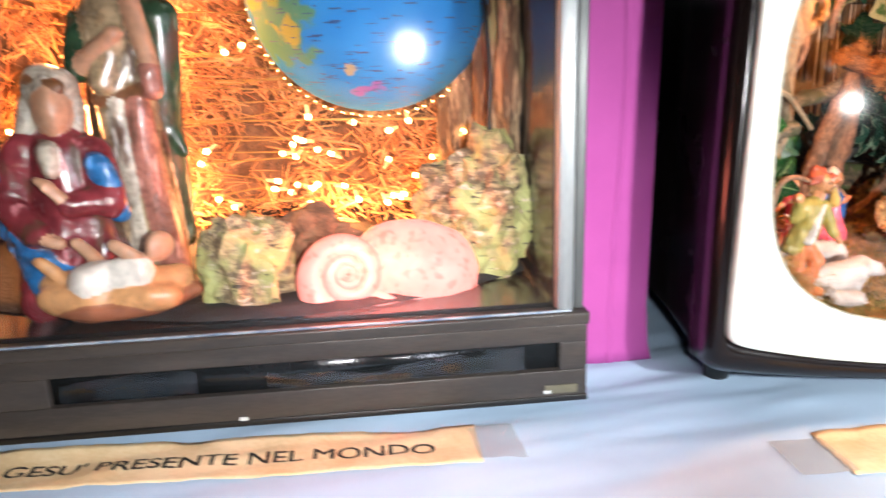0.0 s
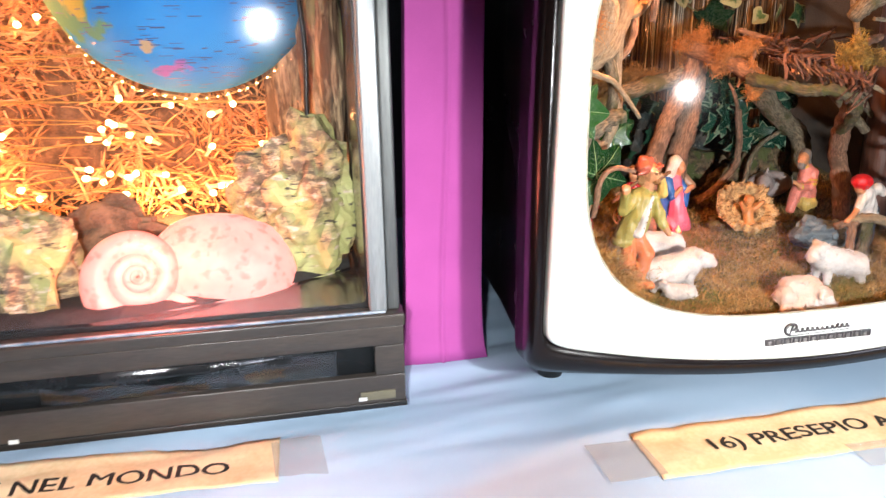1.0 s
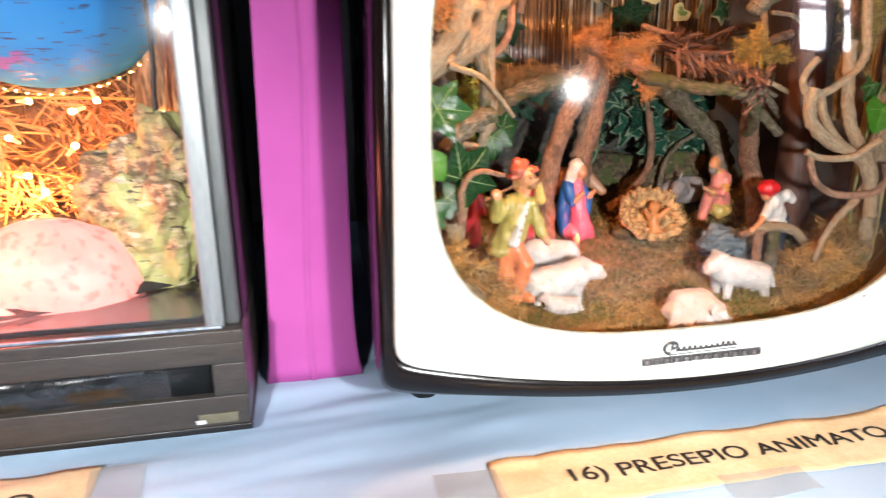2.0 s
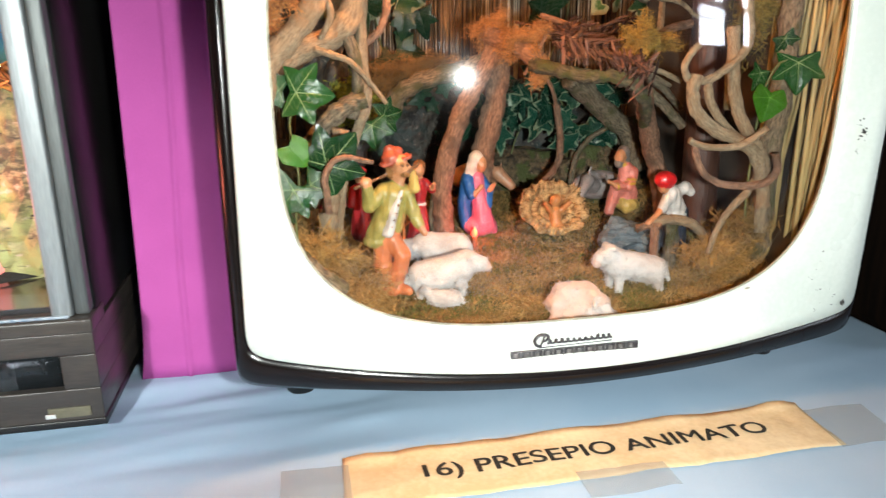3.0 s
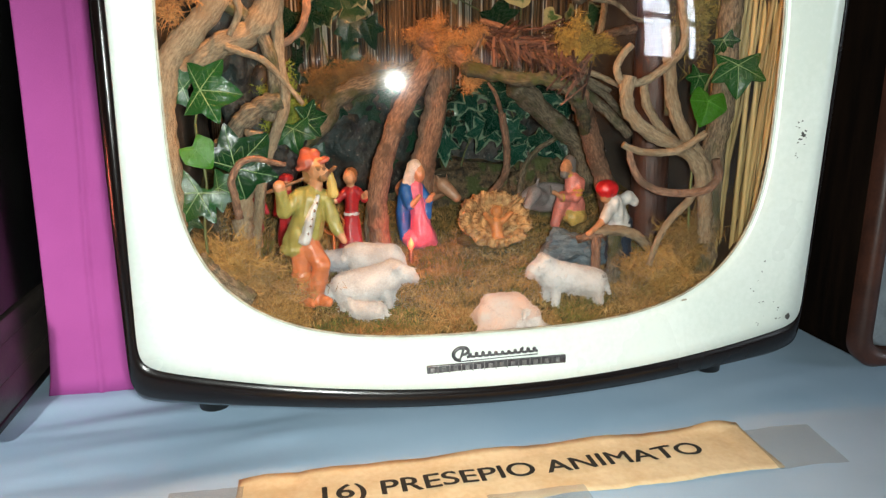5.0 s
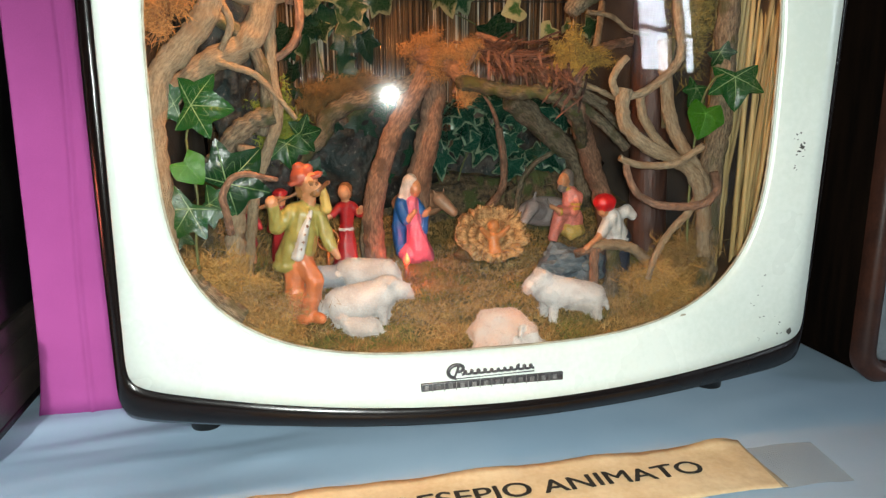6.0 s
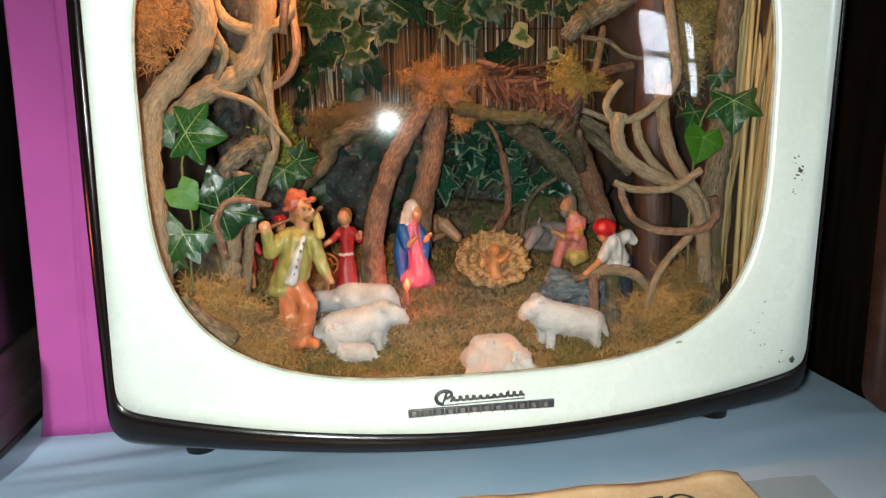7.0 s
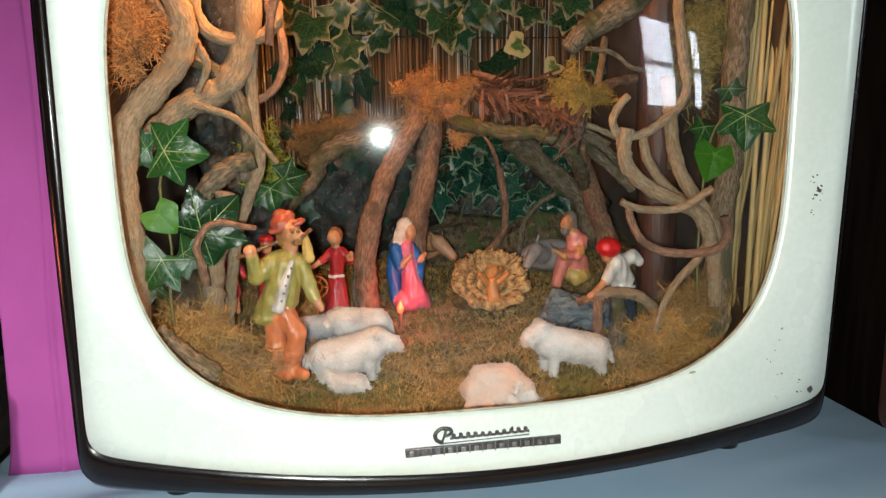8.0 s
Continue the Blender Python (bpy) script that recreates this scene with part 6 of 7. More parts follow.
def sheep(name, base, turn, s, material, label, head_low=False, lying=False):
    c, k = math.cos(radians(turn)), math.sin(radians(turn))

    def g(x, y, z):
        return (base[0] + s * (x * c - y * k), base[1] + s * (x * k + y * c), base[2] + s * z)
    leg = 0.25 if lying else 0.13
    hz = 0.30 if head_low else 0.55
    pr = [("ell", g(0, 0, 0.40 - leg * 0.7), (0.46 * s, 0.22 * s, 0.24 * s), turn, 0), ("ell", g(0.25, 0, 0.43 - leg * 0.7), (0.22 * s, 0.21 * s, 0.23 * s), turn, 0), ("ell", g(-0.28, 0, 0.42 - leg * 0.7), (0.2 * s, 0.2 * s, 0.2 * s), turn, 0),
          ("cap", g(0.38, 0, 0.46 - leg * 0.6), g(0.52, -0.02, hz - leg * 0.4), 0.15 * s, 0.12 * s, 0), ("cap", g(0.54, -0.03, hz + 0.03 - leg * 0.4), g(0.68, -0.06, hz - 0.04 - leg * 0.4), 0.105 * s, 0.06 * s, 0),
          ("cap", g(0.52, 0.10, hz + 0.08 - leg * 0.4), g(0.48, 0.17, hz + 0.05 - leg * 0.4), 0.04 * s, 0.03 * s, 0), ("cap", g(0.52, -0.12, hz + 0.08 - leg * 0.4), g(0.47, -0.20, hz + 0.05 - leg * 0.4), 0.04 * s, 0.03 * s, 0),
          ("cap", g(-0.46, 0, 0.42 - leg), g(-0.52, 0, 0.22 - leg * 0.6), 0.05 * s, 0.035 * s, 0)]
    if lying:
        pr += [("cap", g(0.22, -0.2, 0.08), g(0.48, -0.24, 0.04), 0.07 * s, 0.05 * s, 0), ("cap", g(-0.25, -0.2, 0.10), g(0.02, -0.26, 0.04), 0.08 * s, 0.05 * s, 0)]
    else:
        for x, y in ((0.28, 0.10), (0.26, -0.11), (-0.28, 0.10), (-0.30, -0.11)):
            pr.append(("cap", g(x, y, 0.28), g(x + 0.02, y, 0.03), 0.075 * s, 0.045 * s, 0))
    return figurine(name, pr, [material], label, "sheep figurine", 0.022 * s, 0.06 * s, "flock", 0.004 * s, fuzz=4500)


figurine("sheep_figurine", [
    ("cap", (0.3760, 0.532, 0.8240), (0.4040, 0.530, 0.8295), 0.0112, 0.0112, 0), ("ell", (0.389, 0.531, 0.824), (0.018, 0.0125, 0.0115), 0, 0), ("cap", (0.4085, 0.529, 0.8355), (0.4185, 0.5250, 0.8330), 0.0080, 0.0056, 0),
    ("cap", (0.4200, 0.5245, 0.8325), (0.4235, 0.5230, 0.8305), 0.0040, 0.0030, 1), ("cap", (0.4120, 0.5240, 0.8400), (0.4085, 0.5200, 0.8385), 0.0018, 0.0014, 0), ("cap", (0.4120, 0.5330, 0.8400), (0.4080, 0.5370, 0.8390), 0.0018, 0.0014, 0),
    ("cap", (0.3730, 0.5270, 0.8190), (0.3735, 0.5265, 0.8105), 0.0042, 0.0028, 0), ("cap", (0.3770, 0.5360, 0.8190), (0.3780, 0.5360, 0.8115), 0.0042, 0.0028, 0), ("cap", (0.4040, 0.5250, 0.8190), (0.4050, 0.5245, 0.8110), 0.0040, 0.0027, 0),
    ("cap", (0.4070, 0.5350, 0.8190), (0.4080, 0.5350, 0.8120), 0.0040, 0.0027, 0), ("cap", (0.3640, 0.532, 0.8240), (0.3610, 0.530, 0.8155), 0.0028, 0.0018, 0)],
    [FLEECE, FLEECEPINK], "off-white sheep figurine standing in the moss", "sheep figurine", 0.0009, 0.0030, "flock", 0.0003, fuzz=9000)
sheep("lamb_figurine", (0.389, 0.512, 0.807), 170, 0.026, FLEECE, "small white lamb figurine lying beside a sheep", False, True)
sheep("sheep_figurine", (0.371, 0.576, 0.822), 5, 0.034, GREYWOOL, "grey-white sheep figurine grazing", True)
sheep("sheep_figurine", (0.400, 0.572, 0.820), 172, 0.046, FLEECE, "off-white sheep figurine standing behind the others", True)
figurine("sheep_figurine", [
    ("cap", (0.5220, 0.518, 0.8290), (0.5545, 0.519, 0.8205), 0.0108, 0.0106, 0), ("cap", (0.5165, 0.5160, 0.8365), (0.5080, 0.5125, 0.8345), 0.0076, 0.0052, 0), ("cap", (0.5075, 0.5120, 0.8335), (0.5045, 0.5110, 0.8315), 0.0040, 0.0030, 1),
    ("cap", (0.5150, 0.5110, 0.8425), (0.5170, 0.5080, 0.8425), 0.0018, 0.0014, 0), ("cap", (0.5150, 0.5210, 0.8425), (0.5175, 0.5250, 0.8425), 0.0018, 0.0014, 0), ("cap", (0.5250, 0.5140, 0.8220), (0.5250, 0.5135, 0.8080), 0.0042, 0.0028, 0),
    ("cap", (0.5220, 0.5230, 0.8220), (0.5215, 0.5230, 0.8090), 0.0042, 0.0028, 0), ("cap", (0.5570, 0.5140, 0.8170), (0.5590, 0.5135, 0.8060), 0.0044, 0.0030, 0), ("cap", (0.5540, 0.5240, 0.8170), (0.5555, 0.5240, 0.8070), 0.0042, 0.0028, 0),
    ("cap", (0.5630, 0.519, 0.8250), (0.5680, 0.517, 0.8120), 0.0026, 0.0016, 0)],
    [FLEECE, FLEECEPINK], "white sheep figurine walking across the moss", "sheep figurine", 0.0009, 0.0030, "flock", 0.0003, fuzz=9000)
figurine("sheep_figurine", [
    ("cap", (0.4700, 0.4900, 0.8190), (0.4850, 0.4870, 0.8185), 0.0070, 0.0084, 0), ("ell", (0.4650, 0.4860, 0.8130), (0.0082, 0.0085, 0.0080), 0, 0), ("cap", (0.4890, 0.4850, 0.8165), (0.4955, 0.4800, 0.8125), 0.0072, 0.0056, 0),
    ("cap", (0.4960, 0.4790, 0.8110), (0.5010, 0.4760, 0.8045), 0.0050, 0.0032, 1), ("cap", (0.4930, 0.4830, 0.8180), (0.4985, 0.4840, 0.8150), 0.0018, 0.0012, 1), ("cap", (0.4900, 0.4760, 0.8165), (0.4880, 0.4735, 0.8125), 0.0018, 0.0012, 1),
    ("ell", (0.4790, 0.4830, 0.8085), (0.0120, 0.0085, 0.0075), 0, 0), ("cap", (0.4850, 0.4780, 0.8075), (0.4935, 0.4720, 0.8010), 0.0038, 0.0024, 1), ("cap", (0.4900, 0.4800, 0.8065), (0.5040, 0.4745, 0.8005), 0.0034, 0.0022, 1),
    ("cap", (0.4660, 0.4820, 0.8080), (0.4590, 0.4780, 0.8025), 0.0048, 0.0030, 0), ("cap", (0.4700, 0.4790, 0.8060), (0.4740, 0.4730, 0.8010), 0.0036, 0.0026, 0)],
    [FLEECEPINK, FLEECE], "pinkish sheep figurine resting with its head down", "sheep figurine", 0.0008, 0.0026, "flock", 0.0003, folds=0.0014, fuzz=8000)
g = at(0.4745, 0.690, 0.846)
figurine("ox_figurine", [("ell", g(-0.014, 0.015, 0.018), (0.026, 0.012, 0.014), 0, 0), ("cap", g(-0.004, 0.004, 0.022), g(0.002, -0.006, 0.022), 0.008, 0.006, 0), ("cap", g(0.001, -0.010, 0.025), g(0.012, -0.018, 0.014), 0.0068, 0.0044, 0),
                         ("cap", g(-0.002, -0.010, 0.028), g(-0.005, -0.012, 0.034), 0.0014, 0.0008, 0), ("cap", g(0.005, -0.006, 0.028), g(0.006, -0.005, 0.034), 0.0014, 0.0008, 0)], [paint("ox_brown", (0.60, 0.31, 0.18))],
         "brown ox figurine looking towards the nest", "animal figurine", 0.0012, 0.002)
g = at(0.556, 0.655, 0.842)
figurine("donkey_figurine", [("ell", g(0.016, 0.012, 0.016), (0.026, 0.011, 0.014), 0, 0), ("cap", g(0.006, 0.004, 0.018), g(-0.002, -0.004, 0.024), 0.008, 0.006, 0), ("cap", g(-0.002, -0.006, 0.024), g(-0.012, -0.012, 0.012), 0.0060, 0.0042, 0),
                            ("cap", g(-0.001, -0.004, 0.028), g(0.001, -0.004, 0.036), 0.0016, 0.0012, 0)], [paint("donkey_grey", (0.38, 0.33, 0.32))], "grey donkey figurine beside the kneeling man", "animal figurine", 0.0012, 0.002)

# nest of curled straw paper with a small doll in it
vs, fs = [], []
nu, nv = 260, 30
tilt = Euler((radians(52), 0, 0)).to_matrix()
for i in range(nu):
    a = 2 * math.pi * i / nu
    for j in range(nv + 1):
        t = j / nv
        ruff = noise.noise(Vector((7 * math.cos(a), 7 * math.sin(a), 2.5 * t))) + 0.9 * noise.noise(Vector((19 * math.cos(a), 19 * math.sin(a), 3 * t))) + 1.1 * noise.noise(Vector((40 * math.cos(a), 40 * math.sin(a), 7 * t)))
        r = 0.004 + 0.0262 * t * (1 + 0.14 * noise.noise(Vector((2.5 * math.cos(a), 2.5 * math.sin(a), 4)))) + 0.0020 * t * ruff
        h = 0.013 * t ** 1.6 + 0.0046 * t * ruff - 0.020 * max(0, t - 0.82) + 0.0016 * math.sin(t * 19)
        p = tilt @ Vector((r * math.cos(a), r * 0.86 * math.sin(a), h))
        vs.append((0.505 + p.x, 0.612 + p.y, 0.847 + p.z))
for i in range(nu):
    for j in range(nv):
        a, b = i * (nv + 1) + j, ((i + 1) % nu) * (nv + 1) + j
        fs.append((a, b, b + 1, a + 1))
fs.append(tuple(i * (nv + 1) for i in reversed(range(nu))))
nest = tagged(part("straw_nest", (vs, fs), mat("tan_straw_paper", (0.62, 0.42, 0.20), (0.26, 0.13, 0.05), 0.6, 170, 1300, 0.6, 700)), "round nest of curled tan straw paper on the moss", "nest")
so = nest.modifiers.new("thickness", "SOLIDIFY")
so.thickness = 0.0015
tagged(part("nest_base", lump_mesh((0.505, 0.622, 0.832), (0.026, 0.014, 0.012), 21, 0.3), SOIL), "mound of brown moss under the nest", "soil", kind="stuff")
figurine("doll_figurine", [("cap", (0.5050, 0.5985, 0.8390), (0.5045, 0.6010, 0.8500), 0.0046, 0.0052, 0), ("ell", (0.5045, 0.6010, 0.8600), (0.0050, 0.0050, 0.0054), 0, 0), ("cap", (0.4995, 0.5990, 0.8520), (0.4935, 0.5960, 0.8590), 0.0026, 0.0020, 0),
                            ("cap", (0.5095, 0.5990, 0.8520), (0.5155, 0.5960, 0.8590), 0.0026, 0.0020, 0), ("cap", (0.5030, 0.5970, 0.8400), (0.4985, 0.5930, 0.8335), 0.0030, 0.0022, 0), ("cap", (0.5070, 0.5970, 0.8400), (0.5110, 0.5930, 0.8335), 0.0030, 0.0022, 0)],
         [paint("terracotta_doll", (0.62, 0.27, 0.10))], "tiny terracotta-coloured doll lying in the nest", "figurine", 0.0008, 0.0018)

# sawing block of driftwood
log_ = thing("sawing_block", (0.585, 0.545, 0.82), "little sawing block of bent driftwood", "log")
for nm, pts, r0, r1, m in (("log", [(0.566, 0.545, 0.852), (0.578, 0.541, 0.8535), (0.592, 0.539, 0.852), (0.604, 0.538, 0.844), (0.612, 0.538, 0.834)], 0.0042, 0.0036, BARK),
                           ("leg", [(0.5665, 0.541, 0.812), (0.567, 0.541, 0.832), (0.5665, 0.542, 0.850)], 0.0034, 0.0036, BARKRED), ("stump", [(0.582, 0.545, 0.812), (0.583, 0.544, 0.830), (0.582, 0.542, 0.850)], 0.0060, 0.0045, BARK2),
                           ("plank", [(0.553, 0.546, 0.846), (0.562, 0.544, 0.849), (0.572, 0.542, 0.850)], 0.0028, 0.0030, BARKRED)):
    vs, fs = [], []
    gr = []
    tube(vs, fs, pts, r0, r1, 20, 0.3, 9, seed=r0 * 900, grain=gr)
    part(nm, (vs, fs), m, log_, grain=gr)
# a little wire wheel behind the shepherd
vs, fs = [], []
for r in (0.008, 0.004):
    tube(vs, fs, [(0.371 + r * math.cos(a * math.pi / 8), 0.588, 0.858 + r * math.sin(a * math.pi / 8)) for a in range(17)], 0.0009, 0.0009, 6, 0, 2)
for a in range(6):
    tube(vs, fs, [(0.371, 0.588, 0.858), (0.371 + 0.008 * math.cos(a * math.pi / 3), 0.588, 0.858 + 0.008 * math.sin(a * math.pi / 3))], 0.0007, 0.0007, 6, 0, 2)
tube(vs, fs, [(0.371, 0.588, 0.850), (0.371, 0.589, 0.822)], 0.0012, 0.0014, 6, 0, 2)
tagged(part("spinning_wheel", (vs, fs), paint("orange_brown", (0.4, 0.13, 0.03))), "tiny orange-brown toy spinning wheel", "toy wheel")

# flame bulb by the kneeling woman, and the hidden amber bulb above the scene
FLAME = mat("lit_flame_bulb", (0.9, 0.3, 0.1), None, 0.3, emit=(1.0, 0.028, 0.02), emit_power=5.0)
fl = thing("flame_lamp", (0.4325, 0.598, 0.822), "tiny lit flame-shaped bulb glowing red in the moss", "lamp")
b = lump_mesh((0.4325, 0.598, 0.837), (0.0026, 0.0026, 0.0052), 3, 0.05, 3)
for v in b.verts:
    if v.co.z > 0.837:
        q = 1 - 0.75 * (v.co.z - 0.837) / 0.0055
        v.co.x, v.co.y = 0.4325 + (v.co.x - 0.4325) * q, 0.598 + (v.co.y - 0.598) * q
part("bulb", b, FLAME, fl, "glowing flame-shaped bulb")
b = bmesh.new()
bmesh.ops.create_cone(b, cap_ends=True, segments=12, radius1=0.0022, radius2=0.0018, depth=0.014, matrix=Matrix.Translation((0.4325, 0.598, 0.826)))
part("socket", b, BROWN, fl)
lamp("flame_glow", "POINT", (0.434, 0.590, 0.842), 0.055, (1.0, 0.10, 0.06), 0.004)
lamp("amber_bulb_light", "POINT", (0.375, 0.515, 1.100), 2.3, (1.0, 0.36, 0.09), 0.012)
am = thing("amber_lamp", (0.375, 0.515, 1.132), "amber bulb fixed above the scene inside the television", "lamp")
b = bmesh.new()
bmesh.ops.create_cone(b, cap_ends=True, segments=16, radius1=0.008, radius2=0.010, depth=0.05, matrix=Matrix.Translation((0.375, 0.515, 1.144)))
part("socket", b, BLACK, am)

# ---------------------------------------------------------------- inside the black television
FZ = 0.834


def arc_y(x):
    """Front edge of the scenery, bowed towards the glass."""
    return 0.497 + 1.35 * max(0, x + 0.06) ** 1.75 + 0.75 * max(0, -0.10 - x) ** 1.6


vs, fs = [], []
for j in range(41):
    for i in range(61):
        x = -0.375 + 0.505 * i / 60
        y0 = arc_y(x)
        y = y0 + (0.80 - y0) * j / 40
        z = FZ + (0.0015 if j == 0 else 0.006) + 0.10 * max(0, y - 0.60) + 0.0006 * noise.noise(Vector((x * 50, y * 50, 3)))
        vs.append((x, y, z))
for j in range(40):
    for i in range(60):
        a = j * 61 + i
        fs.append((a, a + 1, a + 62, a + 61))
tagged(part("scenery_ground", (vs, fs), mat("dark_grey_felt", (0.030, 0.028, 0.026), (0.016, 0.015, 0.014), 0.9, 70, 500, 1.0, 200)), "dark grey felt ground of the globe scene", "soil", kind="stuff")
# bark and cork wall at the back
vs, fs = [], []
for j in range(61):
    for i in range(81):
        x, z = -0.378 + 0.512 * i / 80, 0.838 + 0.36 * j / 60
        y = 0.790 - 0.03 * noise.fractal(Vector((x * 16, z * 11, 4)), 0.9, 2.0, 4) - 0.05 * max(0, (x - 0.07) / 0.06) ** 1.5
        vs.append((x, y, z))
for j in range(60):
    for i in range(80):
        a = j * 81 + i
        fs.append((a, a + 1, a + 82, a + 81))
tagged(part("cork_wall", (vs, fs), ROCKRED), "rough brown cork wall at the back of the globe scene", "cork wall", kind="structure")
vs, fs = [], []
for _ in range(10500):
    x, z = RNG.uniform(-0.37, 0.112), RNG.uniform(0.845, 1.19)
    bare = ((x + 0.118) / 0.040) ** 2 + ((z - 0.925) / 0.045) ** 2 < 1 or noise.noise(Vector((x * 17, z * 15, 8))) < -0.24
    if bare and RNG.random() < 0.88:
        continue
    y = 0.752 - 0.038 * RNG.random() - 0.10 * max(0, 0.90 - z)
    n_ = noise.noise(Vector((x * 22, z * 22, 3)))
    strands(vs, fs, (x, y, z), RNG.uniform(0.006, 0.026), RNG.uniform(0.0012, 0.0030), 1, 4, (math.cos(3 * n_) + RNG.gauss(0, 0.6), RNG.gauss(-0.2, 0.4), math.sin(3 * n_) + RNG.gauss(0, 0.6)), 0.15)
tagged(part("straw", (vs, fs), STRAW, smooth=False), "tangled golden straw glowing under string lights", "straw", kind="stuff")
# string lights
BULB = mat("lit_amber_bulb", (1.0, 0.55, 0.2), None, 0.3, emit=(1.0, 0.50, 0.18), emit_power=24)
string = thing("string_lights", (-0.12, 0.72, 0.84), "string of small lit amber bulbs woven through the straw", "string lights")
vs, fs = [], []
pts = []
for i in range(64):
    pts.append((RNG.uniform(-0.36, 0.105), 0.714 - RNG.uniform(0, 0.012), 0.862 + 0.32 * (i / 64) + RNG.gauss(0, 0.012)))
tube(vs, fs, pts, 0.0007, 0.0007, 5, 0, 5)
part("cable", (vs, fs), mat("gold_wire", (0.5, 0.3, 0.08), (0.35, 0.2, 0.05), 0.4), string)
SLEEVE = mat("glowing_bulb_sleeve", (0.9, 0.5, 0.25), None, 0.3, emit=(1.0, 0.42, 0.15), emit_power=1.1)
vs, fs, ix = [], [], []
prof = [(0.0, 0.0006), (0.0004, 0.0016), (0.0018, 0.0024), (0.0036, 0.0022), (0.0050, 0.0017), (0.0085, 0.0015), (0.0125, 0.0012), (0.0128, 0.0004)]
for k, (h_, r_) in enumerate(prof):
    vs += [(r_ * math.cos(a * math.pi / 5), r_ * math.sin(a * math.pi / 5), h_) for a in range(10)]
    if k:
        for a in range(10):
            fs.append(((k - 1) * 10 + a, (k - 1) * 10 + (a + 1) % 10, k * 10 + (a + 1) % 10, k * 10 + a))
            ix.append(0 if k < 5 else 1)
bulb_me = bpy.data.meshes.new("bulb")
bulb_me.from_pydata(vs, [], fs)
bulb_me.materials.append(BULB)
bulb_me.materials.append(SLEEVE)
bulb_me.polygons.foreach_set("material_index", ix)
bulb_me.polygons.foreach_set("use_smooth", [True] * len(fs))
bulb_me.update()


def bulb(parent, p, s_=1.0):
    o = new("bulb", bulb_me)
    o.parent = parent
    o.matrix_parent_inverse = parent.matrix_world.inverted()
    o.matrix_basis = pose(*p, RNG.gauss(60, 30), RNG.uniform(0, 360), RNG.uniform(0, 360)) @ Matrix.Scale(s_, 4)


for p in pts:
    bulb(string, (p[0] + RNG.gauss(0, 0.004), p[1] - 0.004, p[2]), 1.15)
for i in range(24):
    bulb(string, (RNG.uniform(-0.09, 0.10), 0.702 - RNG.uniform(0, 0.02), 0.872 + 0.085 * RNG.random()), 1.1)
for x, z in ((-0.19, 0.880), (-0.03, 0.872), (0.065, 0.870), (-0.29, 0.96), (-0.20, 1.04), (-0.25, 1.13)):
    lamp("string_light_glow", "POINT", (x, 0.705, z), 0.75 if x > -0.1 else 1.5, (1.0, 0.40, 0.13), 0.02)

# globe
GLOBE, GRAD = Vector((0.014, 0.690, 1.082)), 0.115
m, nt, bs = nodes_of("printed_globe")
N, L = nt.nodes.new, nt.links.new
tc = N("ShaderNodeTexCoord")
nz = N("ShaderNodeTexNoise")
nz.inputs["Scale"].default_value, nz.inputs["Detail"].default_value = 48, 7
L(tc.outputs["Object"], nz.inputs[0])
last = N("ShaderNodeMix")
last.data_type = "RGBA"
last.inputs[6].default_value, last.inputs[7].default_value = (0.010, 0.14, 0.46, 1), (0.05, 0.34, 0.70, 1)
nb = N("ShaderNodeTexNoise")
nb.inputs["Scale"].default_value = 14
L(tc.outputs["Object"], nb.inputs[0])
L(nb.outputs[0], last.inputs[0])
for c, rad, col in (((-0.085, -0.070, -0.030), 0.042, (0.10, 0.26, 0.06)), ((-0.066, -0.082, -0.040), 0.012, (0.42, 0.36, 0.06)), ((-0.092, -0.060, 0.005), 0.036, (0.28, 0.34, 0.06)), ((-0.010, -0.070, -0.090), 0.005, (0.26, 0.10, 0.32)),
                    ((-0.022, -0.086, -0.076), 0.000, (0.38, 0.33, 0.10)), ((0.075, -0.080, 0.03), 0.03, (0.35, 0.36, 0.08))):
    ds = N("ShaderNodeVectorMath")
    ds.operation = "DISTANCE"
    L(tc.outputs["Object"], ds.inputs[0])
    ds.inputs[1].default_value = c
    su = N("ShaderNodeMath")
    su.operation = "MULTIPLY_ADD"
    L(nz.outputs[0], su.inputs[0])
    su.inputs[1].default_value = 0.075
    L(ds.outputs["Value"], su.inputs[2])
    st = N("ShaderNodeMapRange")
    L(su.outputs[0], st.inputs[0])
    st.inputs[1].default_value, st.inputs[2].default_value, st.inputs[3].default_value, st.inputs[4].default_value = rad + 0.036, rad + 0.042, 0.8, 0.0
    mx = N("ShaderNodeMix")
    mx.data_type = "RGBA"
    L(st.outputs[0], mx.inputs[0]), L(last.outputs[2], mx.inputs[6])
    mx.inputs[7].default_value = (*col, 1)
    last = mx
L(last.outputs[2], bs.inputs["Base Color"])
bs.inputs["Roughness"].default_value = 0.55
bs.inputs["Specular IOR Level"].default_value = 0.04
globe = thing("globe", GLOBE, "glossy blue printed world globe hanging in the television", "globe")
b = bmesh.new()
bmesh.ops.create_uvsphere(b, u_segments=96, v_segments=64, radius=GRAD)
ball = part("sphere", b, m, None)
ball.parent = globe
vs, fs = [], []
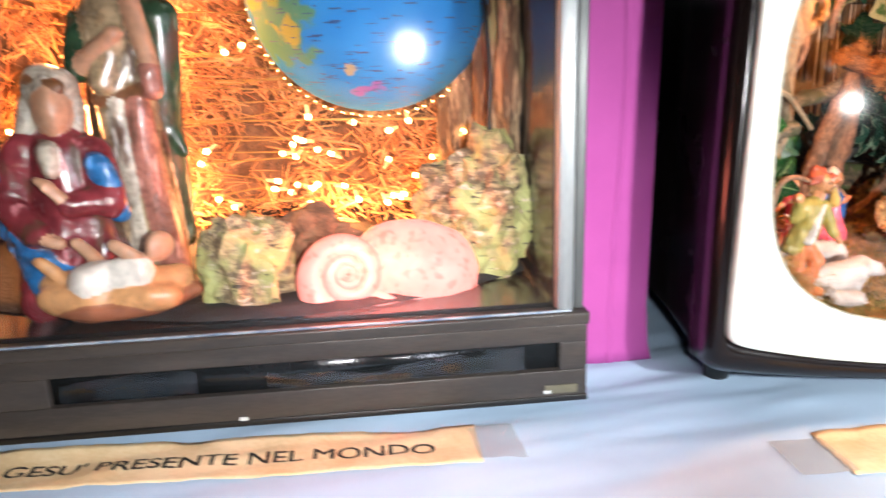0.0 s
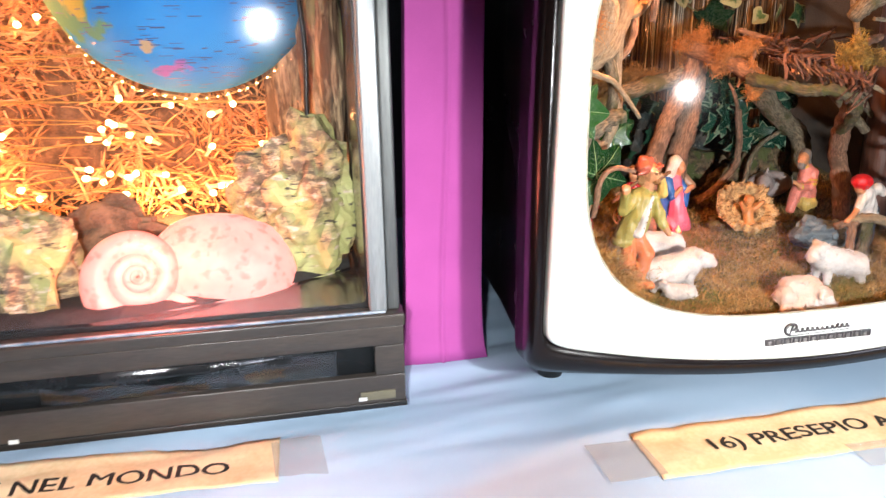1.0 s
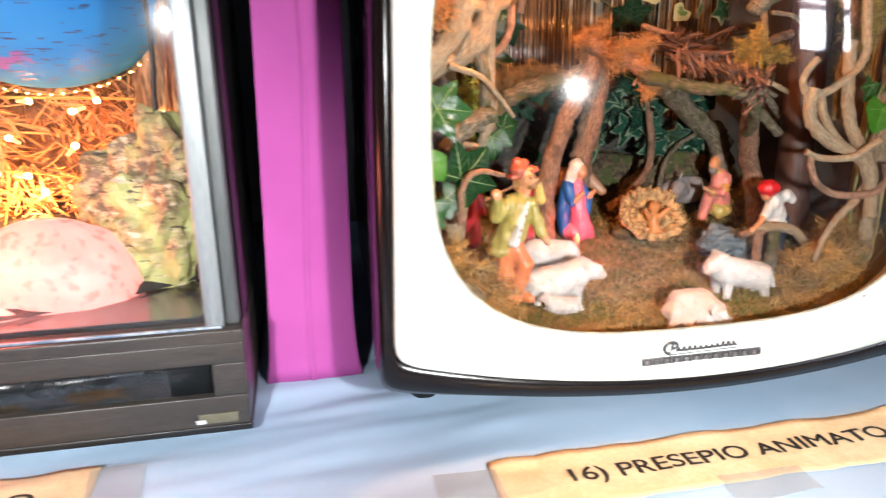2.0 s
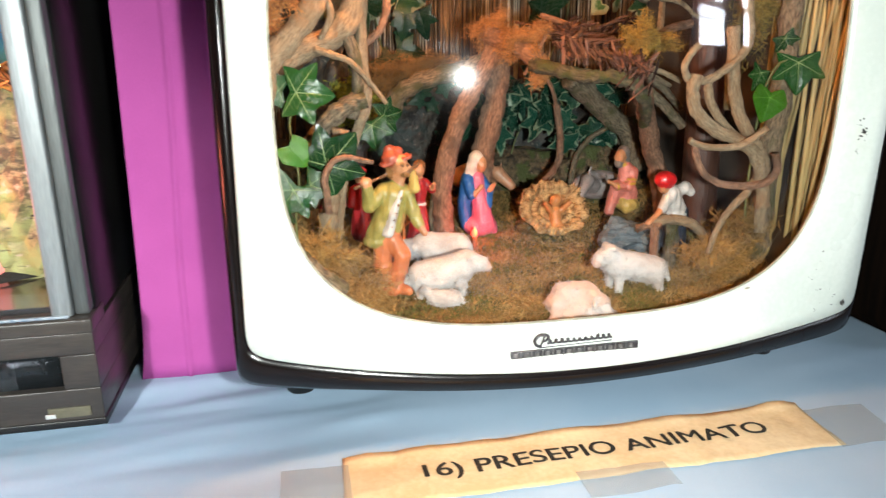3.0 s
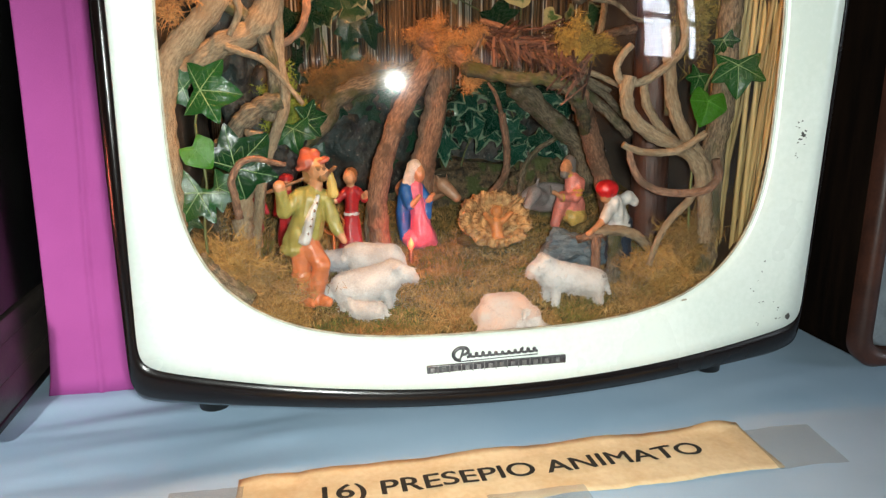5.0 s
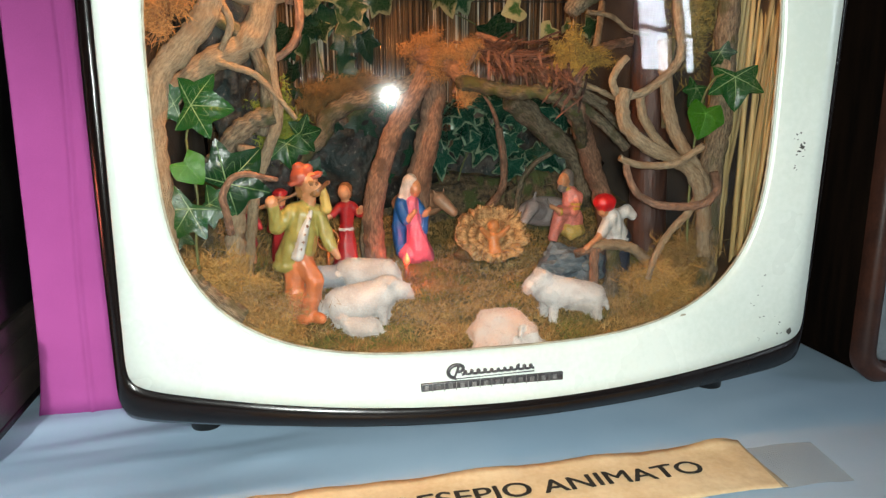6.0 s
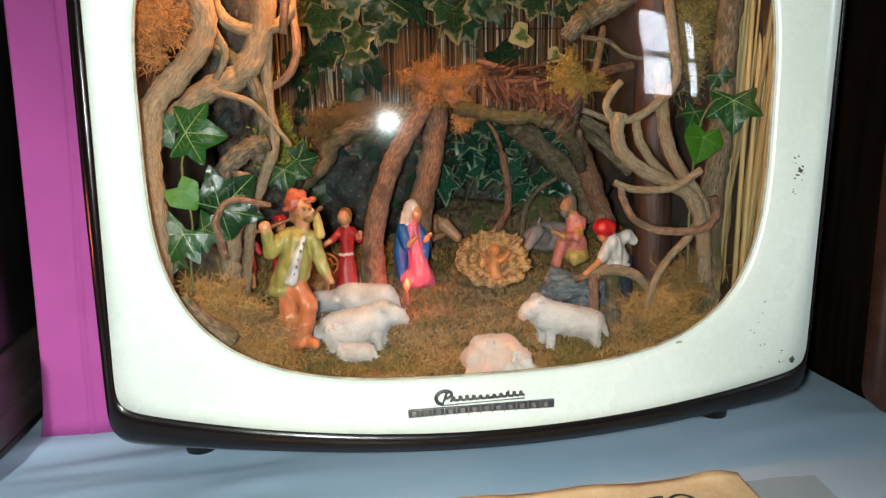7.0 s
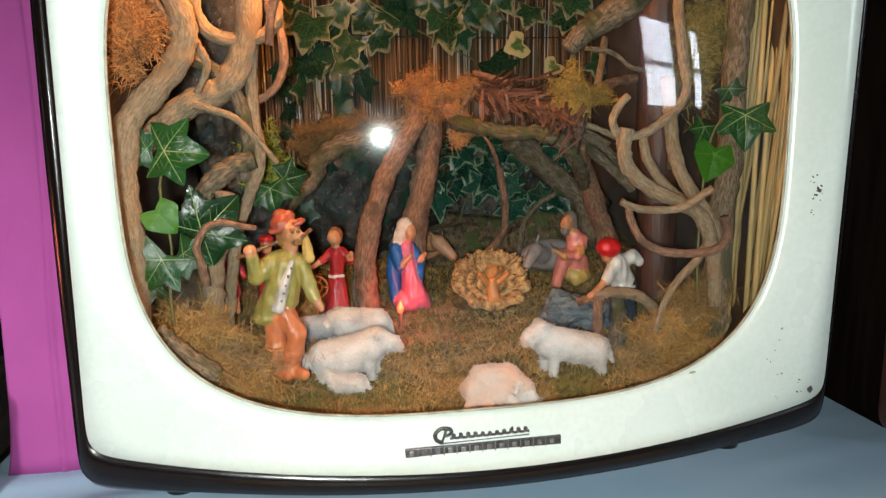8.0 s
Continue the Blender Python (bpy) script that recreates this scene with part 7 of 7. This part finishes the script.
for i in range(330):
    la, lo = RNG.uniform(-70, 20), RNG.uniform(195, 345)
    wd, hgt = RNG.uniform(0.002, 0.012), RNG.uniform(0.0003, 0.0008)
    la, lo = radians(la), radians(lo)
    n_ = Vector((math.cos(la) * math.cos(lo), math.cos(la) * math.sin(lo), math.sin(la)))
    e_ = Vector((-math.sin(lo), math.cos(lo), 0))
    u_ = n_.cross(e_)
    b0 = len(vs)
    for s_ in range(4):
        d = (s_ / 3 - 0.5) * wd
        for h_ in (-hgt, hgt):
            q = (n_ * GRAD + e_ * d + u_ * h_).normalized() * (GRAD + 0.0003)
            vs.append(tuple(q))
    for s_ in range(3):
        k = b0 + 2 * s_
        fs.append((k, k + 2, k + 3, k + 1))
bars = part("map_lettering", (vs, fs), mat("map_ink", (0.02, 0.06, 0.18), (0.03, 0.08, 0.2), 0.4), None, smooth=False)
bars.parent = globe
vs, fs = [], []
tube(vs, fs, [(0, 0, GRAD - 0.002), (0, 0.002, 0.135), (0, 0, 0.16)], 0.003, 0.003, 8, 0, 3)
hook = part("hanging_rod", (vs, fs), STEEL, None)
hook.parent = globe
# garland of tiny lights round the foot of the globe
gar = thing("string_lights", (0.014, 0.69, 0.97), "string of tiny amber lights hung round the globe's lower edge", "string lights")
ring = [(GLOBE.x + 0.1185 * math.cos(a), GLOBE.y - 0.02 + 0.03 * math.cos(a) ** 2, GLOBE.z + 0.1185 * math.sin(a)) for a in [radians(185 + 170 * i / 40) for i in range(41)]]
vs, fs = [], []
tube(vs, fs, ring, 0.0007, 0.0007, 5, 0, 2)
part("cable", (vs, fs), MATS["gold_wire"], gar)
for p in ring[1::1]:
    o = new("bulb", bulb_me)
    o.parent = gar
    o.matrix_parent_inverse = gar.matrix_world.inverted()
    o.matrix_basis = pose(*p, RNG.uniform(0, 180), RNG.uniform(0, 180), 0) @ Matrix.Scale(0.34, 4)

# lit shell lamp
SHELL = mat("lit_pink_shell", (0.38, 0.15, 0.12), (0.30, 0.09, 0.07), 0.5, 60, 260, 0.6, 60, emit=(1.0, 0.36, 0.26), emit_power=1.05)
nt = SHELL.node_tree
bs = nt.nodes["Principled BSDF"]
vn = nt.nodes.new("ShaderNodeTexNoise")
vn.inputs["Scale"].default_value, vn.inputs["Detail"].default_value = 130, 3
tcs = nt.nodes.new("ShaderNodeTexCoord")
nt.links.new(tcs.outputs["Object"], vn.inputs[0])
rmp = nt.nodes.new("ShaderNodeValToRGB")
rmp.color_ramp.elements[0].position, rmp.color_ramp.elements[0].color = 0.36, (0.90, 0.17, 0.14, 1)
rmp.color_ramp.elements[1].position, rmp.color_ramp.elements[1].color = 0.46, (1.0, 0.33, 0.28, 1)
nt.links.new(vn.outputs[0], rmp.inputs[0])
nt.links.new(rmp.outputs[0], bs.inputs["Emission Color"])
vs, fs = [], []
nu, nv = 250, 20
whorl = []
ax = Vector((0.10, -0.94, 0.32)).normalized()
e1 = (Vector((1, 0, 0)) - ax * ax.x).normalized()
e2 = ax.cross(e1)
ctr = Vector((-0.020, 0.534, 0.853))
for i in range(nu + 1):
    t = i / nu
    a = -t * 4.8 * 2 * math.pi - 0.5
    k = math.exp(-3.3 * t)
    rd = e1 * math.cos(a) + e2 * math.sin(a)
    cen = ctr + rd * 0.0355 * k + ax * (0.017 * (1 - k))
    rt = 0.0155 * k + 0.0004
    for j in range(nv):
        b_ = 2 * math.pi * j / nv
        vs.append(tuple(cen + rd * rt * math.cos(b_) + ax * rt * 1.1 * math.sin(b_)))
        # How near a seam each point lies, for the groove shade in the colour.
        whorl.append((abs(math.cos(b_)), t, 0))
fs.append(tuple(reversed(range(nv))))
fs.append(tuple(range(nu * nv, nu * nv + nv)))
for i in range(nu):
    for j in range(nv):
        a, b_ = i * nv + j, i * nv + (j + 1) % nv
        fs.append((a, b_, b_ + nv, a + nv))
lampshell = thing("shell_lamp", (0.0, 0.55, 0.84), "large spiral sea shell glowing pink-white from a bulb within", "lamp")
# Shell copy with groove shade between the whorls painted into its emission colour.
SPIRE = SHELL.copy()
SPIRE.name = "lit_shell_spiral_shaded"
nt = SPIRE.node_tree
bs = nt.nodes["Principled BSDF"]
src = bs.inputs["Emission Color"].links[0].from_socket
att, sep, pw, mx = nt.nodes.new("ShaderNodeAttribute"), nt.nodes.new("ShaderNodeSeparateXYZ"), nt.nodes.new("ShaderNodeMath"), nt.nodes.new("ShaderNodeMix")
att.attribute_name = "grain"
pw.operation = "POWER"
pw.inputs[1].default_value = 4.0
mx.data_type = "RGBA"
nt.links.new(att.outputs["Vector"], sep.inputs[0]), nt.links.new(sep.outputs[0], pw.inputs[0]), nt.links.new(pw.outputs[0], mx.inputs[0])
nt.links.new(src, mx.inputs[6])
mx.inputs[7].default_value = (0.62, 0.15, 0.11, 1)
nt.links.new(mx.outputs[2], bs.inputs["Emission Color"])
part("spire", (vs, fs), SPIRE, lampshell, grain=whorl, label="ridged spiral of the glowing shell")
part("body_whorl", lump_mesh((0.032, 0.557, 0.844), (0.056, 0.038, 0.046), 2, 0.05, 5, 2.0), SHELL, lampshell)
lamp("shell_glow", "POINT", (0.0, 0.50, 0.878), 0.75, (1.0, 0.20, 0.13), 0.03)
# rocks
BARKSHEET = mat("weathered_bark_sheet", (0.50, 0.35, 0.20), (0.13, 0.075, 0.04), 0.8, 70, 400, 1.0, 260, mix=(0.36, 0.58), stretch=(1, 1, 0.22))
third(BARKSHEET, (0.30, 0.29, 0.13), 26, 0.54, 0.64, (1, 1, 0.4))
third(BARKSHEET, (0.05, 0.032, 0.02), 90, 0.60, 0.68, (1, 1, 0.15))
for c, r, sd, mm in (((-0.096, 0.540, 0.860), (0.035, 0.026, 0.049), 4, ROCK), ((0.100, 0.575, 0.872), (0.038, 0.026, 0.046), 5, ROCK), ((0.110, 0.590, 0.905), (0.028, 0.026, 0.046), 6, ROCK),
                     ((0.076, 0.600, 0.890), (0.034, 0.022, 0.040), 7, ROCK), ((-0.05, 0.60, 0.862), (0.035, 0.02, 0.03), 12, ROCKRED)):
    tagged(part("crumpled_rock", lump_mesh(c, r, sd, 0.40, 4, 1.7), mm, smooth=False), "rock of crumpled printed paper in the globe scene", "rock", "crumpled rocks")
for c, r, sd in (((0.118, 0.66, 1.02), (0.016, 0.030, 0.13), 8), ((0.126, 0.61, 1.0), (0.010, 0.02, 0.08), 11), ((0.092, 0.70, 1.00), (0.020, 0.02, 0.12), 15)):
    tagged(part("bark_slab", lump_mesh(c, r, sd, 0.30, 5, 2.0), BARKSHEET), "upright slab of weathered brown bark", "bark", "bark slabs")
vs, fs = [], []
tube(vs, fs, [(0.106, 0.588, 0.935), (0.105, 0.590, 0.965), (0.107, 0.593, 1.00), (0.104, 0.60, 1.06)], 0.0021, 0.0018, 8, 0.05, 4)
tagged(part("cable", (vs, fs), BLACK), "black cable hanging down before the bark", "cable")

# two large painted figures and a doll in a crib


def antique(name, c):
    """Old glossy figure paint with brown patina in uneven upright streaks."""
    m = mat("antique_" + name, c, tuple(v * 0.45 for v in c), 0.24, 60, 260, 0.6, 170, mix=(0.30, 0.66), coat=0.35)
    third(m, (0.10, 0.055, 0.035), 62, 0.54, 0.66, (1, 1, 0.35))
    return third(m, tuple(min(0.85, v * 1.5 + 0.12) for v in c), 90, 0.62, 0.72, (1, 1, 0.3))


GREENC, BEIGE, WINE, ROSE = antique("dark_green", (0.03, 0.08, 0.04)), antique("beige_robe", (0.46, 0.34, 0.20)), antique("wine", (0.26, 0.04, 0.05)), antique("dusty_rose", (0.48, 0.20, 0.15))
VEIL, SKYB, FLESH = antique("ivory_veil", (0.62, 0.57, 0.46)), antique("sky_blue", (0.03, 0.20, 0.50)), paint("figure_flesh", (0.56, 0.31, 0.19), 0.3)
g = at(-0.178, 0.60, 0.842)
robe = [
    ("cap", g(-0.006, 0, 0.010), g(-0.008, 0, 0.13), 0.027, 0.022, 0), ("cap", g(-0.008, 0, 0.13), g(-0.009, 0, 0.215), 0.022, 0.025, 0), ("cap", g(-0.030, 0.012, 0.02), g(-0.030, 0.010, 0.215), 0.014, 0.017, 1), ("cap", g(0.016, 0.014, 0.03), g(0.020, 0.008, 0.212), 0.010, 0.015, 1)]
drapery = [
    ("cap", g(0.020, 0.006, 0.12), g(0.030, 0.002, 0.105), 0.008, 0.004, 1), ("cap", g(0.014, -0.016, 0.008), g(0.004, -0.019, 0.150), 0.011, 0.007, 2), ("cap", g(0.007, -0.018, 0.008), g(-0.001, -0.020, 0.145), 0.007, 0.004, 2),
    ("cap", g(-0.010, -0.022, 0.012), g(-0.010, -0.019, 0.15), 0.009, 0.006, 5), ("cap", g(-0.020, -0.019, 0.012), g(-0.019, -0.016, 0.14), 0.007, 0.005, 0), ("cap", g(-0.016, -0.020, 0.165), g(-0.004, -0.022, 0.20), 0.010, 0.008, 0), ("cap", g(-0.022, -0.018, 0.152), g(0.010, -0.020, 0.158), 0.005, 0.005, 4)]
arms = [
    ("cap", g(0.008, -0.018, 0.222), g(0.018, -0.022, 0.178), 0.009, 0.009, 3), ("cap", g(0.018, -0.023, 0.172), g(0.019, -0.023, 0.158), 0.010, 0.009, 2),
    ("cap", g(-0.034, 0.000, 0.210), g(-0.034, -0.012, 0.176), 0.013, 0.012, 1), ("cap", g(-0.028, -0.018, 0.178), g(-0.004, -0.030, 0.200), 0.008, 0.006, 3), ("cap", g(-0.018, -0.014, 0.236), g(0.002, -0.014, 0.234), 0.007, 0.007, 4)]
head = [
    ("ell", g(-0.009, -0.004, 0.262), (0.020, 0.020, 0.024), 0, 3), ("ell", g(-0.009, 0.002, 0.272), (0.0215, 0.0215, 0.021), 0, 4)]
figurine("standing_man_figure", robe + drapery + arms + head, [BEIGE, GREENC, ROSE, FLESH, BROWN, VEIL], "tall painted standing figure in beige robe and green cloak", "figurine", 0.0015, 0.0032, folds=0.0062)
g = at(-0.234, 0.565, 0.840)
lap = [
    ("ell", g(0, 0, 0.030), (0.042, 0.034, 0.034), 0, 0), ("cap", g(0.002, 0, 0.04), g(0.004, 0, 0.115), 0.036, 0.024, 0), ("cap", g(-0.022, -0.004, 0.118), g(-0.036, -0.016, 0.078), 0.015, 0.013, 0), ("cap", g(0.028, -0.004, 0.116), g(0.038, -0.018, 0.080), 0.014, 0.012, 0)]
mantle = [
    ("cap", g(0.036, -0.02, 0.108), g(0.043, -0.012, 0.07), 0.009, 0.008, 2), ("cap", g(-0.036, -0.014, 0.10), g(-0.044, -0.010, 0.06), 0.010, 0.009, 2), ("cap", g(-0.02, -0.03, 0.045), g(0.012, -0.034, 0.022), 0.009, 0.008, 2), ("cap", g(-0.028, -0.026, 0.06), g(-0.01, -0.034, 0.04), 0.009, 0.009, 2)]
arms = [
    ("cap", g(0.036, -0.018, 0.084), g(0.016, -0.033, 0.080), 0.0115, 0.0095, 0), ("cap", g(0.016, -0.036, 0.082), g(0.004, -0.038, 0.096), 0.0052, 0.0046, 1), ("cap", g(0.003, -0.037, 0.097), g(-0.006, -0.036, 0.101), 0.0044, 0.0030, 1),
    ("cap", g(-0.034, -0.02, 0.078), g(-0.012, -0.034, 0.060), 0.012, 0.010, 0), ("cap", g(-0.012, -0.036, 0.060), g(0.004, -0.038, 0.054), 0.0055, 0.0045, 1), ("cap", g(0.002, -0.022, 0.120), g(0.003, -0.028, 0.108), 0.009, 0.007, 3)]
knees = [
    ("cap", g(-0.020, -0.016, 0.040), g(-0.016, -0.030, 0.008), 0.017, 0.018, 0), ("cap", g(0.020, -0.016, 0.040), g(0.018, -0.030, 0.008), 0.016, 0.017, 0), ("cap", g(-0.036, -0.018, 0.050), g(-0.004, -0.044, 0.018), 0.0085, 0.0080, 2)]
head = [
    ("ell", g(0.006, -0.010, 0.150), (0.0140, 0.0150, 0.020), 0, 1), ("ell", g(0.002, 0.000, 0.163), (0.0195, 0.0190, 0.0195), 0, 3), ("cap", g(-0.014, 0, 0.152), g(-0.022, -0.002, 0.122), 0.009, 0.008, 3), ("cap", g(0.018, 0.002, 0.152), g(0.019, 0.000, 0.136), 0.006, 0.005, 3), ("cap", g(-0.006, -0.012, 0.170), g(0.016, -0.014, 0.166), 0.005, 0.005, 4)]
figurine("seated_woman_figure", lap + mantle + knees + arms + head, [WINE, FLESH, SKYB, VEIL, BROWN], "painted seated woman figure in wine dress and ivory veil", "figurine", 0.0014, 0.0028, folds=0.0052)
g = at(-0.192, 0.520, 0.838)
figurine("crib_figure", [
    ("ell", g(0.004, 0.004, 0.012), (0.056, 0.024, 0.015), 8, 0), ("cap", g(-0.042, 0.002, 0.024), g(0.044, 0.006, 0.024), 0.012, 0.011, 1), ("cap", g(-0.040, -0.010, 0.018), g(0.040, -0.008, 0.016), 0.011, 0.010, 1), ("cap", g(-0.014, -0.008, 0.030), g(0.020, -0.004, 0.036), 0.0135, 0.0120, 2),
    ("ell", g(0.036, 0.002, 0.052), (0.0105, 0.0105, 0.0115), 0, 3), ("cap", g(0.024, -0.004, 0.042), g(0.010, -0.010, 0.056), 0.0052, 0.0042, 3), ("cap", g(-0.004, 0, 0.038), g(-0.022, 0.004, 0.056), 0.0055, 0.0045, 3), ("cap", g(-0.034, -0.006, 0.03), g(-0.048, -0.004, 0.046), 0.006, 0.004, 1)],
    [paint("crib_brown", (0.34, 0.12, 0.06)), paint("straw_paint", (0.60, 0.30, 0.13)), paint("swaddling_white", (0.74, 0.68, 0.60)), FLESH], "painted doll in a straw-lined crib", "figurine", 0.0013, 0.0032, folds=0.0048, fuzz=1500)
